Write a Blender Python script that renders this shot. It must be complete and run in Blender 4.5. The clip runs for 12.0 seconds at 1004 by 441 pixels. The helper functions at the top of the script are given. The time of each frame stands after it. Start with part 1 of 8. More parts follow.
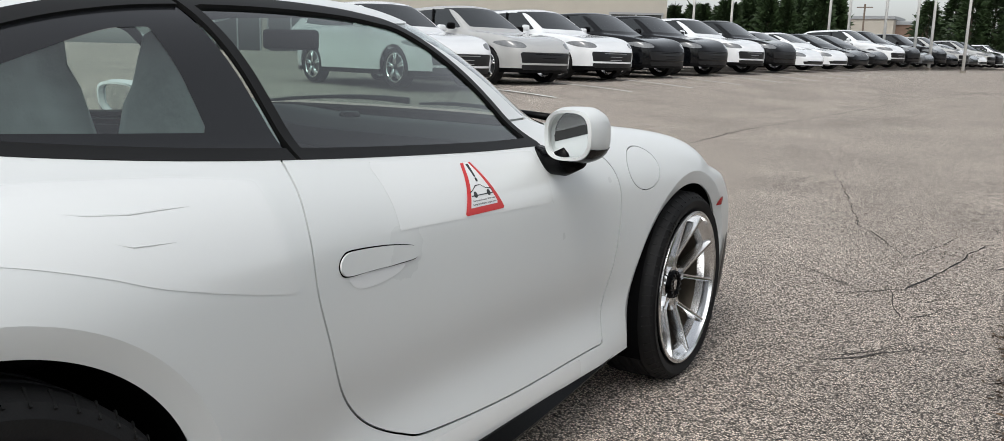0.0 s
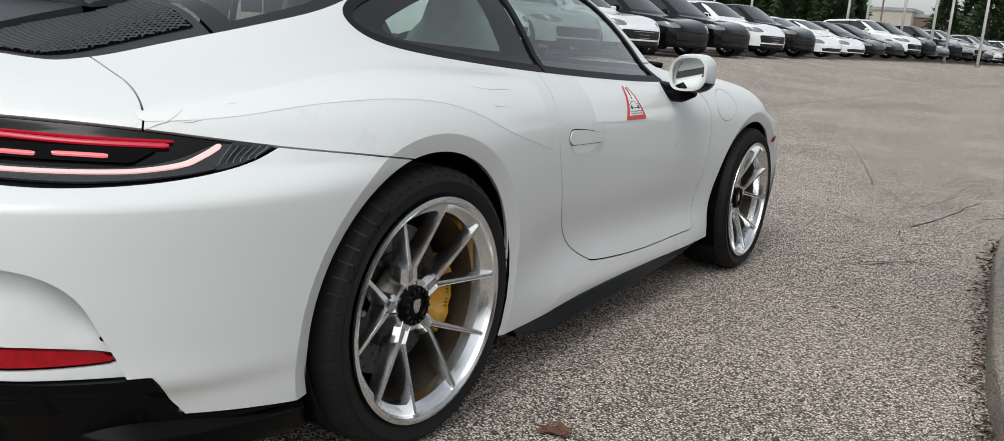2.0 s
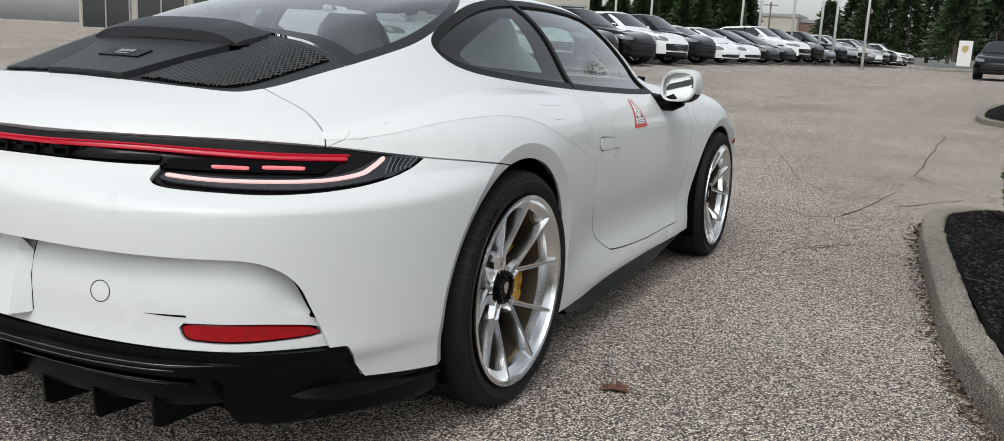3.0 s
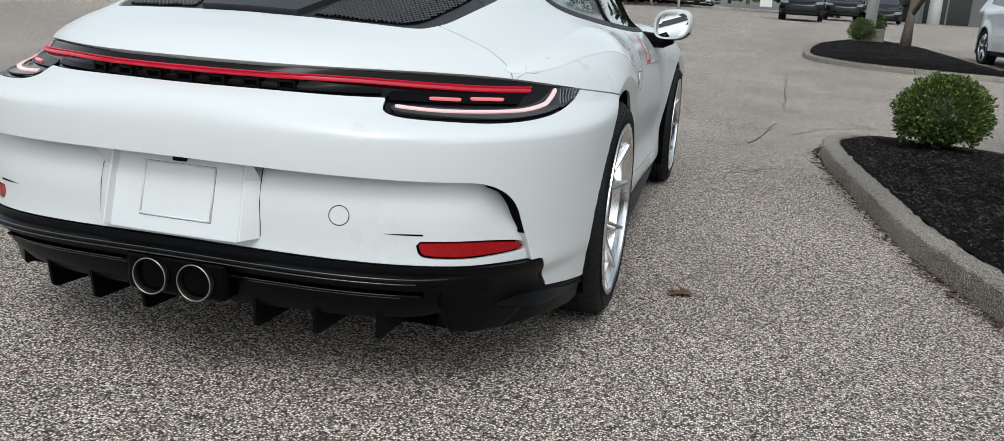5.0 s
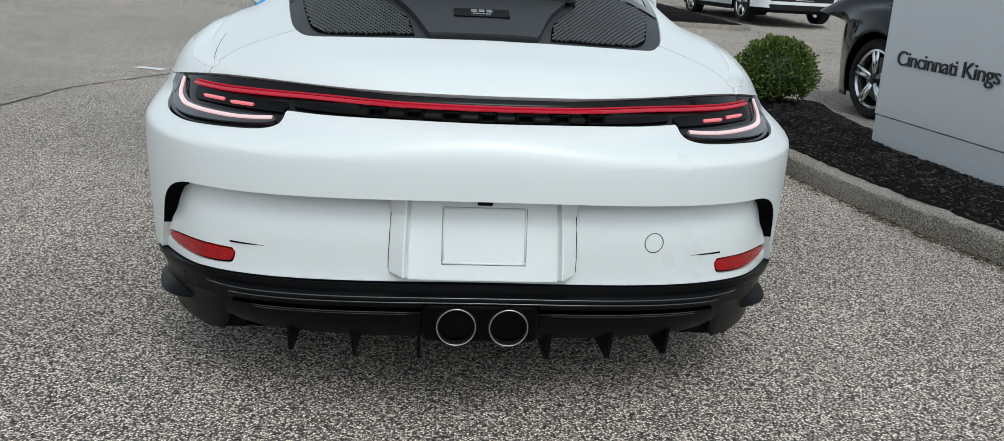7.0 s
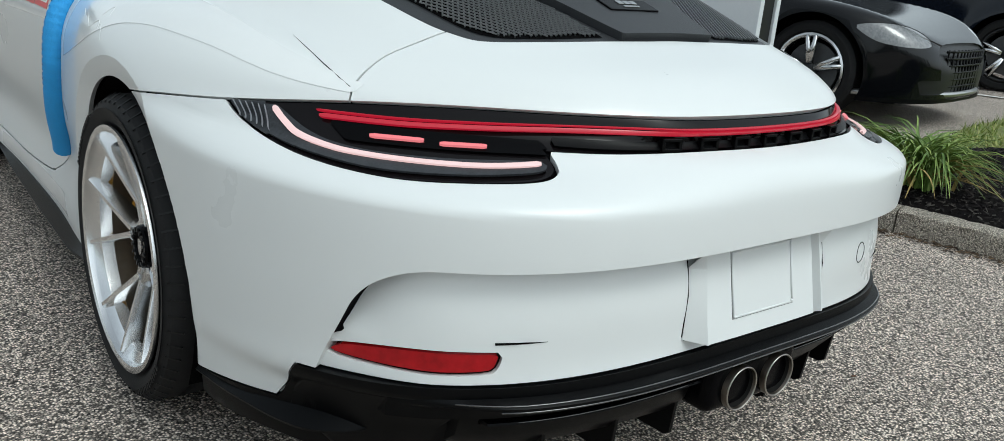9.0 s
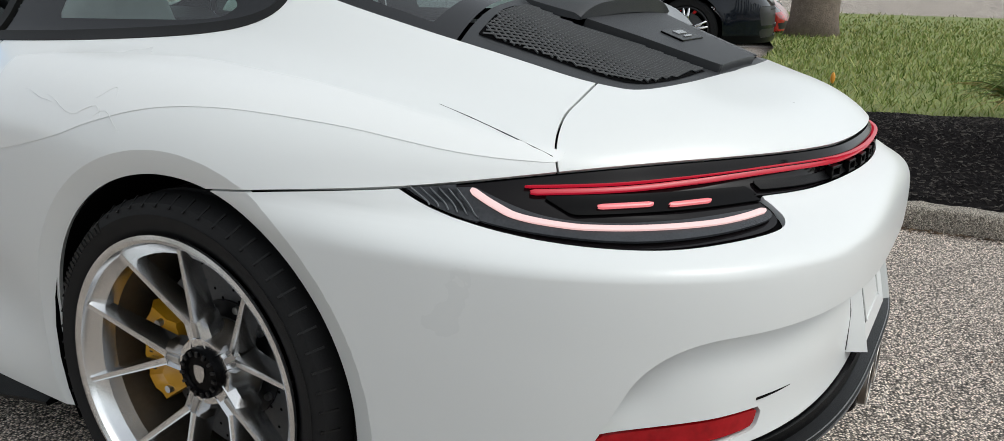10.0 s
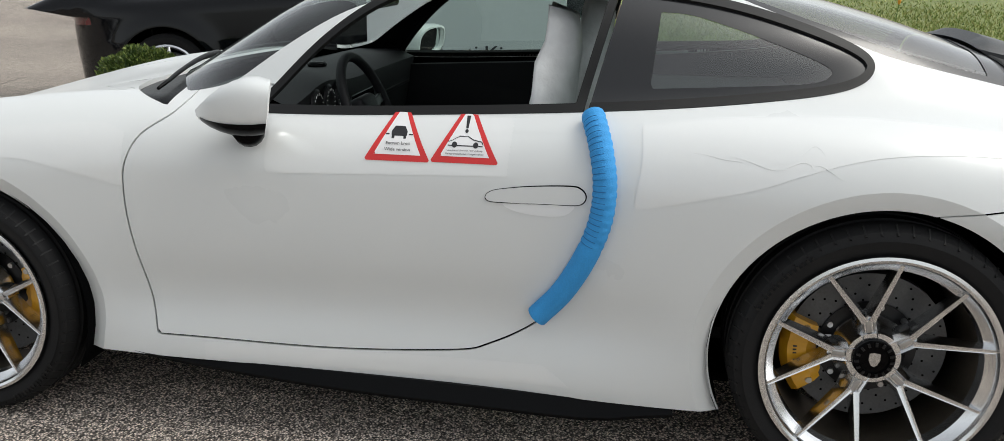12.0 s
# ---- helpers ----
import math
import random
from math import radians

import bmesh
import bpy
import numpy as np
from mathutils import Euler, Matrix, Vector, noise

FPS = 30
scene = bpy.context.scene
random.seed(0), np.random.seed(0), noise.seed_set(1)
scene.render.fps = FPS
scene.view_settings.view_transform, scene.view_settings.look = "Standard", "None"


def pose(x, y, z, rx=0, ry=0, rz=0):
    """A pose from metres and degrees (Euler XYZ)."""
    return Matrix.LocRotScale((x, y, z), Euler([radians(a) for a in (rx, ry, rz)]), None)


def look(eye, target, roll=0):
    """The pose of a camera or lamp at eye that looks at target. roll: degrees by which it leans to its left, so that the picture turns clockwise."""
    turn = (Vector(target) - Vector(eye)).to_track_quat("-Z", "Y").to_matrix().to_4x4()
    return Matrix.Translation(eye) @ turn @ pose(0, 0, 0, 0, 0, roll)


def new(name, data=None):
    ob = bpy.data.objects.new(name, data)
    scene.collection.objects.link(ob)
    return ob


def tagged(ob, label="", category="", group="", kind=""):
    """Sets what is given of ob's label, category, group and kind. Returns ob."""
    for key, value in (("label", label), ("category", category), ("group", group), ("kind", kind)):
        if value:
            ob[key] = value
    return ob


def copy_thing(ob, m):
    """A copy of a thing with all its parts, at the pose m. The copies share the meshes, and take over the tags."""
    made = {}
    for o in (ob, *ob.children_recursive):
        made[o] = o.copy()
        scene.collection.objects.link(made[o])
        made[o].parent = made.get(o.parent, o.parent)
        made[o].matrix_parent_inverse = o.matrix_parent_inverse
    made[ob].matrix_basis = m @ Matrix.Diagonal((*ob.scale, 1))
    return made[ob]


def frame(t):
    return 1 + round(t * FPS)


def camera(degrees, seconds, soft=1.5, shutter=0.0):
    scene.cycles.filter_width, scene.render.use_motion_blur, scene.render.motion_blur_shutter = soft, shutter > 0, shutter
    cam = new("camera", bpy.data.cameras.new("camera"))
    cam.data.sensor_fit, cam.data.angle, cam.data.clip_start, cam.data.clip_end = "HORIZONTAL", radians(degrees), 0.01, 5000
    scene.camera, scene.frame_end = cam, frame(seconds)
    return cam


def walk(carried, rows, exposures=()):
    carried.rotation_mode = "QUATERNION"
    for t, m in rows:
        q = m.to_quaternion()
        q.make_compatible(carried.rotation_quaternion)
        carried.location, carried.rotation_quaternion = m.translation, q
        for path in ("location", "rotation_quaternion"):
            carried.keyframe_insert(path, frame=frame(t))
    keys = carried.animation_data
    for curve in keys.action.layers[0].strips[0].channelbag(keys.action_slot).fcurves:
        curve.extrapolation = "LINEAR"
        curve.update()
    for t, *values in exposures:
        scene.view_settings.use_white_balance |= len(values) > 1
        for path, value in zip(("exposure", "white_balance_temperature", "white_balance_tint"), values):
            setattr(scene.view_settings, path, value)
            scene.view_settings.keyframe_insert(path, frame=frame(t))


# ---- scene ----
cam = camera(59.0, 12.0, soft=0.5)
PATH = [
    (0, (1.997, -0.508, 1.131), (0.948, 1.155, 0.769), 1.6),
    (0.5, (2.092, -0.852, 1.101), (1.059, 0.817, 0.717), 2.0),
    (1, (2.108, -1.168, 1.076), (1.052, 0.484, 0.684), 2.6),
    (1.5, (2.115, -1.463, 1.054), (1.062, 0.189, 0.649), 3.5),
    (2, (2.191, -1.714, 1.043), (1.14, -0.065, 0.627), 4.2),
    (2.5, (2.172, -2.05, 1.062), (1.133, -0.386, 0.67), 4.3),
    (2.7, (2.112, -2.19, 1.069), (1.129, -0.49, 0.694), 3.8),
    (4.3, (1.625, -2.663, 0.962), (1.07, -0.795, 0.513), 4.6),
    (4.5, (1.539, -2.74, 0.975), (0.993, -0.875, 0.504), 4.8),
    (5, (1.282, -2.92, 1.019), (0.799, -1.041, 0.53), 3.8),
    (5.5, (0.957, -3.024, 1.029), (0.689, -1.107, 0.527), 4.0),
    (6, (0.592, -3.107, 1.074), (0.454, -1.186, 0.533), 3.1),
    (6.5, (0.232, -3.103, 1.108), (0.199, -1.184, 0.545), 2.1),
    (7, (-0.149, -3.071, 1.124), (0.034, -1.157, 0.571), 3.0),
    (7.2, (-0.307, -3.057, 1.145), (-0.049, -1.153, 0.591), 3.5),
    (8.8, (-1.351, -2.216, 1.086), (-0.241, -0.64, 0.553), 6.3),
    (9, (-1.472, -2.053, 1.092), (-0.255, -0.577, 0.509), 5.3),
    (9.5, (-1.737, -1.662, 1.122), (-0.235, -0.484, 0.526), 4.6),
    (10, (-1.972, -1.263, 1.123), (-0.28, -0.346, 0.578), 2.3),
    (10.5, (-2.19, -0.858, 1.098), (-0.369, -0.225, 0.564), 3.0),
    (11, (-2.472, -0.427, 1.12), (-0.612, 0.059, 0.568), 2.2),
    (11.5, (-2.747, 0.093, 1.178), (-0.856, 0.498, 0.668), 1.0),
    (12, (-3.011, 0.597, 1.302), (-1.114, 0.874, 0.733), 0.8),
]
walk(cam, [(t, look(eye, target, roll)) for t, eye, target, roll in PATH], [(0, 0.46, 6430, 8), (2.5, 0.36, 6400, 7), (4.5, 0.36, 6180, 6), (5.5, 0.31, 6030, 3), (7, 0.26, 5960, 2), (9, 0.34, 6040, 0), (10, 0.38, 6380, 6), (12, 0.55, 6560, 7)])

# ---- light: bright overcast, a broad soft sun behind thin cloud ----
SUN_EL, SUN_AZ = 55.0, 169.0
world = bpy.data.worlds.new("overcast_sky")
scene.world = world
world.use_nodes = True
wn, wl = world.node_tree.nodes, world.node_tree.links
wn.clear()
sky = wn.new("ShaderNodeTexSky")
sky.sky_type, sky.sun_disc = "NISHITA", False
sky.sun_elevation, sky.sun_rotation = radians(SUN_EL), radians(SUN_AZ)
sky.air_density, sky.dust_density, sky.ozone_density = 1.0, 3.0, 1.0
hsv = wn.new("ShaderNodeHueSaturation")
hsv.inputs["Saturation"].default_value = 0.22
bg = wn.new("ShaderNodeBackground")
bg.inputs["Strength"].default_value = 0.15
wo = wn.new("ShaderNodeOutputWorld")
wl.new(sky.outputs[0], hsv.inputs["Color"])
wl.new(hsv.outputs[0], bg.inputs[0])
wl.new(bg.outputs[0], wo.inputs[0])
sun_data = bpy.data.lights.new("sun", "SUN")
sun_data.energy, sun_data.angle, sun_data.color = 0.45, radians(24), (1.0, 0.96, 0.9)
sun = new("sun", sun_data)
_az, _el = radians(SUN_AZ), radians(SUN_EL)
sun.matrix_world = look((0, 0, 30), (0 - 30 * math.sin(_az) / math.tan(_el), 0 - 30 * math.cos(_az) / math.tan(_el), 0))

# ---- materials ----
def mat(name, color, rough=0.5, metal=0.0, coat=0.0, vary=0.0, scale=8.0, bump=0.0, bscale=60.0, emit=None, estr=0.0, rvary=0.0, spec=0.5, random_value=0.0, object_coords=True):
    """A principled material with colour variation at two scales and fine relief."""
    m = bpy.data.materials.new(name)
    m.use_nodes = True
    n, l = m.node_tree.nodes, m.node_tree.links
    b = n["Principled BSDF"]
    b.inputs["Base Color"].default_value = (*color, 1)
    b.inputs["Roughness"].default_value = rough
    b.inputs["Metallic"].default_value = metal
    b.inputs["Coat Weight"].default_value = coat
    b.inputs["Coat Roughness"].default_value = 0.04
    b.inputs["Specular IOR Level"].default_value = spec
    if emit:
        b.inputs["Emission Color"].default_value = (*emit, 1)
        b.inputs["Emission Strength"].default_value = estr
    if vary or bump or rvary or random_value:
        tc = n.new("ShaderNodeTexCoord")
        src = tc.outputs["Object"]
        big = n.new("ShaderNodeTexNoise")
        big.inputs["Scale"].default_value, big.inputs["Detail"].default_value = scale, 6
        l.new(src, big.inputs["Vector"])
        fine = n.new("ShaderNodeTexNoise")
        fine.inputs["Scale"].default_value, fine.inputs["Detail"].default_value = bscale, 4
        l.new(src, fine.inputs["Vector"])
        if vary or random_value:
            mixn = n.new("ShaderNodeMath")
            mixn.operation = "ADD"
            l.new(big.outputs["Fac"], mixn.inputs[0])
            l.new(fine.outputs["Fac"], mixn.inputs[1])
            ramp = n.new("ShaderNodeMapRange")
            ramp.inputs["From Min"].default_value, ramp.inputs["From Max"].default_value = 0.6, 1.4
            ramp.inputs["To Min"].default_value, ramp.inputs["To Max"].default_value = 1 - vary, 1 + vary
            l.new(mixn.outputs[0], ramp.inputs["Value"])
            val = ramp.outputs[0]
            if random_value:
                info = n.new("ShaderNodeObjectInfo")
                rr = n.new("ShaderNodeMapRange")
                rr.inputs["To Min"].default_value, rr.inputs["To Max"].default_value = 1 - random_value, 1 + random_value
                l.new(info.outputs["Random"], rr.inputs["Value"])
                mm = n.new("ShaderNodeMath")
                mm.operation = "MULTIPLY"
                l.new(val, mm.inputs[0])
                l.new(rr.outputs[0], mm.inputs[1])
                val = mm.outputs[0]
            mul = n.new("ShaderNodeVectorMath")
            mul.operation = "SCALE"
            mul.inputs[0].default_value = color
            l.new(val, mul.inputs["Scale"])
            l.new(mul.outputs[0], b.inputs["Base Color"])
        if rvary:
            rr2 = n.new("ShaderNodeMapRange")
            rr2.inputs["From Min"].default_value, rr2.inputs["From Max"].default_value = 0.3, 0.7
            rr2.inputs["To Min"].default_value, rr2.inputs["To Max"].default_value = max(0.02, rough - rvary), rough + rvary
            l.new(big.outputs["Fac"], rr2.inputs["Value"])
            l.new(rr2.outputs[0], b.inputs["Roughness"])
        if bump:
            bp = n.new("ShaderNodeBump")
            bp.inputs["Strength"].default_value, bp.inputs["Distance"].default_value = 1.0, bump
            l.new(fine.outputs["Fac"], bp.inputs["Height"])
            l.new(bp.outputs[0], b.inputs["Normal"])
    return m


def speckled(name, colors, rough=0.8, spec=0.3):
    """Colours that differ from piece to piece within one mesh."""
    m = bpy.data.materials.new(name)
    m.use_nodes = True
    n, l = m.node_tree.nodes, m.node_tree.links
    b = n["Principled BSDF"]
    b.inputs["Roughness"].default_value, b.inputs["Specular IOR Level"].default_value = rough, spec
    geo = n.new("ShaderNodeNewGeometry")
    ramp = n.new("ShaderNodeValToRGB")
    e = ramp.color_ramp.elements
    e[0].color, e[1].color = (*colors[0], 1), (*colors[-1], 1)
    for k, c in enumerate(colors[1:-1]):
        e.new((k + 1) / (len(colors) - 1)).color = (*c, 1)
    l.new(geo.outputs["Random Per Island"], ramp.inputs["Fac"])
    l.new(ramp.outputs[0], b.inputs["Base Color"])
    return m


def glass_mat(name, tint, rough=0.0, ior=1.75):
    """Thin pane: mostly see-through with a mirror-like sheen."""
    m = bpy.data.materials.new(name)
    m.use_nodes = True
    n, l = m.node_tree.nodes, m.node_tree.links
    n.clear()
    tr = n.new("ShaderNodeBsdfTransparent")
    tr.inputs[0].default_value = (*tint, 1)
    gl = n.new("ShaderNodeBsdfGlossy")
    gl.inputs["Roughness"].default_value = rough
    gl.inputs["Color"].default_value = (1, 1, 1, 1)
    lw = n.new("ShaderNodeLayerWeight")
    pw = n.new("ShaderNodeMath")
    pw.operation, pw.inputs[1].default_value = "POWER", 3.5
    fr = n.new("ShaderNodeMapRange")
    base = ((ior - 1) / (ior + 1)) ** 2
    fr.inputs["To Min"].default_value, fr.inputs["To Max"].default_value = base, 1.0
    l.new(lw.outputs["Facing"], pw.inputs[0])
    l.new(pw.outputs[0], fr.inputs["Value"])
    mx = n.new("ShaderNodeMixShader")
    out = n.new("ShaderNodeOutputMaterial")
    l.new(fr.outputs[0], mx.inputs[0])
    l.new(tr.outputs[0], mx.inputs[1])
    l.new(gl.outputs[0], mx.inputs[2])
    l.new(mx.outputs[0], out.inputs[0])
    return m


M_WHITE = mat("white_paint", (0.70, 0.718, 0.714), 0.30, coat=0.25, spec=0.35, rvary=0.03, scale=3)
M_FILM = mat("protective_film", (0.765, 0.779, 0.773), 0.18, coat=0.5, bump=0.0006, bscale=14)
# paler and glossier than the satin plastic, for the added highlight lines
M_BLACKE = mat("black_edge_highlight", (0.012, 0.012, 0.013), 0.16, spec=0.9, coat=1.0)
M_BLACKP = mat("black_satin_plastic", (0.0020, 0.0022, 0.0026), 0.34, spec=0.11, vary=0.15, bump=0.0002, bscale=900)
M_COVERG = mat("grey_black_engine_cover", (0.026, 0.028, 0.031), 0.45, vary=0.12, bump=0.0002, bscale=900)
M_BLACKG = mat("black_gloss", (0.0018, 0.0018, 0.0022), 0.22, coat=0.015, spec=0.06)
# near-black; in gaps and grooves it stands in for their shade
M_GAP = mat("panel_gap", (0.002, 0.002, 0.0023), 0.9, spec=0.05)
M_TYRE = mat("tyre_rubber", (0.0115, 0.0115, 0.012), 0.66, spec=0.2, vary=0.25, scale=12, bump=0.0004, bscale=300)
M_RIM = mat("silver_alloy", (0.74, 0.745, 0.75), 0.20, metal=1.0, vary=0.03, scale=20)
M_DISC = mat("brake_disc", (0.11, 0.112, 0.115), 0.45, metal=0.5, vary=0.2, scale=25, bscale=150)
M_HAT = mat("black_disc_hat", (0.010, 0.010, 0.011), 0.4, metal=0.3, vary=0.1)
M_YELLOW = mat("yellow_caliper", (0.66, 0.33, 0.015), 0.35, coat=0.4, vary=0.06)
M_STEEL = mat("steel_bolts", (0.5, 0.5, 0.5), 0.3, metal=1.0, vary=0.1)
# the brown puts the ground's reflection into the barrel's colour
M_BARREL = mat("barrel_ground_tint", (0.12, 0.102, 0.080), 0.45, metal=0.7, vary=0.15, scale=6)
M_GLASS = glass_mat("tinted_glass", (0.78, 0.86, 0.83))
M_SIDEGLASS = glass_mat("green_side_glass", (0.55, 0.68, 0.63), ior=2.0)
M_DARKGLASS = glass_mat("rear_dark_glass", (0.50, 0.55, 0.55), ior=1.9)
M_FRIT = mat("black_window_frit", (0.012, 0.0125, 0.014), 0.2, coat=0.3, spec=0.4)
M_SEAL = mat("rubber_seal", (0.006, 0.006, 0.006), 0.5, spec=0.3)
# slight emission added to the red lens; a reflector gives off no light
M_REDLENS = mat("red_reflector_added_glow", (0.27, 0.004, 0.008), 0.2, coat=0.05, spec=0.3, vary=0.35, scale=22, emit=(1, 0.02, 0.02), estr=0.03)
M_REDBAR = mat("red_light_bar", (0.20, 0.006, 0.012), 0.35, coat=0.15, emit=(1.0, 0.015, 0.06), estr=0.26)
M_DARKLENS = mat("smoked_lens", (0.005, 0.004, 0.0045), 0.10, coat=0.06, spec=0.15)
M_GREYLENS = mat("clear_grey_lens", (0.03, 0.032, 0.036), 0.14, coat=0.15, spec=0.3, vary=0.3, scale=30, bscale=200)
M_HOTLINE = mat("lit_light_line", (0.30, 0.27, 0.28), 0.2, emit=(1.0, 0.60, 0.57), estr=0.55)
M_CELL = mat("lit_red_cell", (0.30, 0.05, 0.06), 0.2, emit=(1.0, 0.26, 0.28), estr=0.55)
M_LENSRIB = mat("pale_lens_rib", (0.16, 0.17, 0.185), 0.2, coat=0.2)
M_SOOT = mat("sooty_metal", (0.012, 0.011, 0.010), 0.6, metal=0.5, vary=0.3, scale=60)
M_BLUE = mat("blue_foam", (0.035, 0.30, 0.68), 0.75, vary=0.12, scale=20, bump=0.0012, bscale=260)
# darker copy of the foam's blue, the shade inside its slits
M_BLUEDARK = mat("blue_foam_slit_shade", (0.015, 0.13, 0.34), 0.8)
M_STICKER = mat("white_sticker", (0.82, 0.82, 0.82), 0.3)
M_REDINK = mat("red_print", (0.62, 0.03, 0.03), 0.3, vary=0.05)
M_BLACKINK = mat("black_print", (0.02, 0.02, 0.022), 0.4)
M_LEATHER = mat("black_leather", (0.008, 0.008, 0.009), 0.55, spec=0.22, vary=0.2, bump=0.0005, bscale=400)
M_COVER = mat("white_plastic_cover", (0.62, 0.63, 0.63), 0.35, vary=0.12, scale=9, bump=0.006, bscale=18)
M_LIP = mat("polished_pipe_lip", (0.50, 0.47, 0.44), 0.3, metal=1.0)
M_PIPE = mat("tailpipe_metal", (0.16, 0.14, 0.12), 0.35, metal=1.0, vary=0.15)
M_CHROME = mat("badge_chrome", (0.6, 0.6, 0.6), 0.2, metal=1.0)
M_MIRROR = mat("mirror_glass", (0.75, 0.78, 0.78), 0.02, metal=1.0)
M_MESH = mat("grey_wire_mesh", (0.16, 0.165, 0.17), 0.35, metal=0.5, vary=0.1)
# lighter copy of the white paint, imitating light in the handle's dish
M_DISH = mat("white_paint_lit_dish", (0.80, 0.815, 0.82), 0.35, coat=0.4)

# ---- mesh tools ----
def empty(name, label, category, at=(0, 0, 0), group="", kind=""):
    return tagged(place(new(name), at), label, category, group, kind)


def place(ob, at):
    ob.location = at
    return ob


def mesh_object(name, verts, faces, material, parent=None, label="", smooth=True, normals=None):
    me = bpy.data.meshes.new(name)
    verts, faces = np.asarray(verts, dtype=float), faces
    if isinstance(faces, np.ndarray):
        k = faces.shape[1]
        me.vertices.add(len(verts))
        me.vertices.foreach_set("co", verts.ravel())
        me.loops.add(faces.size)
        me.loops.foreach_set("vertex_index", faces.ravel().astype(np.int32))
        me.polygons.add(len(faces))
        me.polygons.foreach_set("loop_start", np.arange(0, faces.size, k, dtype=np.int32))
        me.update(calc_edges=True)
        me.validate()
    else:
        me.from_pydata([tuple(v) for v in verts], [], [tuple(f) for f in faces])
    me.materials.append(material)
    if smooth:
        me.shade_smooth()
    if normals is not None and len(me.vertices) == len(normals):
        me.normals_split_custom_set_from_vertices([tuple(v) for v in normals])
    ob = new(name, me)
    ob.parent = parent
    return tagged(ob, label)


def part(name, bm, material, parent=None, label="", smooth=False, angle=None):
    """Links a bmesh as one mesh object, under a thing or a part."""
    bmesh.ops.recalc_face_normals(bm, faces=bm.faces)
    me = bpy.data.meshes.new(name)
    bm.to_mesh(me)
    bm.free()
    me.materials.append(material)
    if smooth or angle:
        me.shade_smooth()
        if angle:
            me.set_sharp_from_angle(angle=radians(angle))
    ob = new(name, me)
    ob.parent = parent
    return tagged(ob, label)


def box(bm, size, at=(0, 0, 0), rot=None, bevel=0.0, seg=2):
    """A bevelled box added to bm."""
    m = Matrix.Translation(at) @ (rot or Matrix()) @ Matrix.Diagonal((*size, 1))
    made = bmesh.ops.create_cube(bm, size=1, matrix=m)["verts"]
    if bevel:
        edges = list({e for v in made for e in v.link_edges})
        bmesh.ops.bevel(bm, geom=edges, offset=bevel, segments=seg, affect="EDGES", profile=0.5)
    return made


def boxed(size, at=(0, 0, 0), rot=None, bevel=0.0, seg=2):
    bm = bmesh.new()
    box(bm, size, at, rot, bevel, seg)
    return bm


def lathe(profile, n=64, axis="x", closed=False):
    """A bmesh turned from (radius, along) pairs about an axis."""
    bm = bmesh.new()
    rings = []
    for k in range(n):
        a = 2 * math.pi * k / n
        c, s = math.cos(a), math.sin(a)
        ring = []
        for r, h in profile:
            co = {"x": (h, r * c, r * s), "y": (r * c, h, r * s), "z": (r * c, r * s, h)}[axis]
            ring.append(bm.verts.new(co))
        rings.append(ring)
    m = len(profile)
    for k in range(n):
        a, b = rings[k], rings[(k + 1) % n]
        for i in range(m if closed else m - 1):
            j = (i + 1) % m
            bm.faces.new((a[i], a[j], b[j], b[i]))
    return bm


def tube(bm, points, radius, n=10, caps=True):
    """A round bar swept along points; radius: number or list."""
    pts = [Vector(p) for p in points]
    rad = radius if isinstance(radius, (list, tuple)) else [radius] * len(pts)
    rings, up = [], None
    for i, p in enumerate(pts):
        d = (pts[min(i + 1, len(pts) - 1)] - pts[max(i - 1, 0)]).normalized()
        if up is None:
            up = d.orthogonal().normalized()
        up = (up - d * up.dot(d)).normalized()
        side = d.cross(up)
        rings.append([bm.verts.new(p + rad[i] * (math.cos(2 * math.pi * k / n) * up + math.sin(2 * math.pi * k / n) * side)) for k in range(n)])
    for a, b in zip(rings, rings[1:]):
        for k in range(n):
            bm.faces.new((a[k], a[(k + 1) % n], b[(k + 1) % n], b[k]))
    if caps:
        bm.faces.new(rings[0][::-1])
        bm.faces.new(rings[-1])
    return bm


def prism(points2d, depth, to3d):
    """A plate: an outline of (u, v) pairs with a thickness; to3d(u, v, w) gives places."""
    bm = bmesh.new()
    a = [bm.verts.new(to3d(u, v, 0)) for u, v in points2d]
    b = [bm.verts.new(to3d(u, v, depth)) for u, v in points2d]
    bm.faces.new(a[::-1])
    bm.faces.new(b)
    for i in range(len(a)):
        j = (i + 1) % len(a)
        bm.faces.new((a[i], a[j], b[j], b[i]))
    return bm


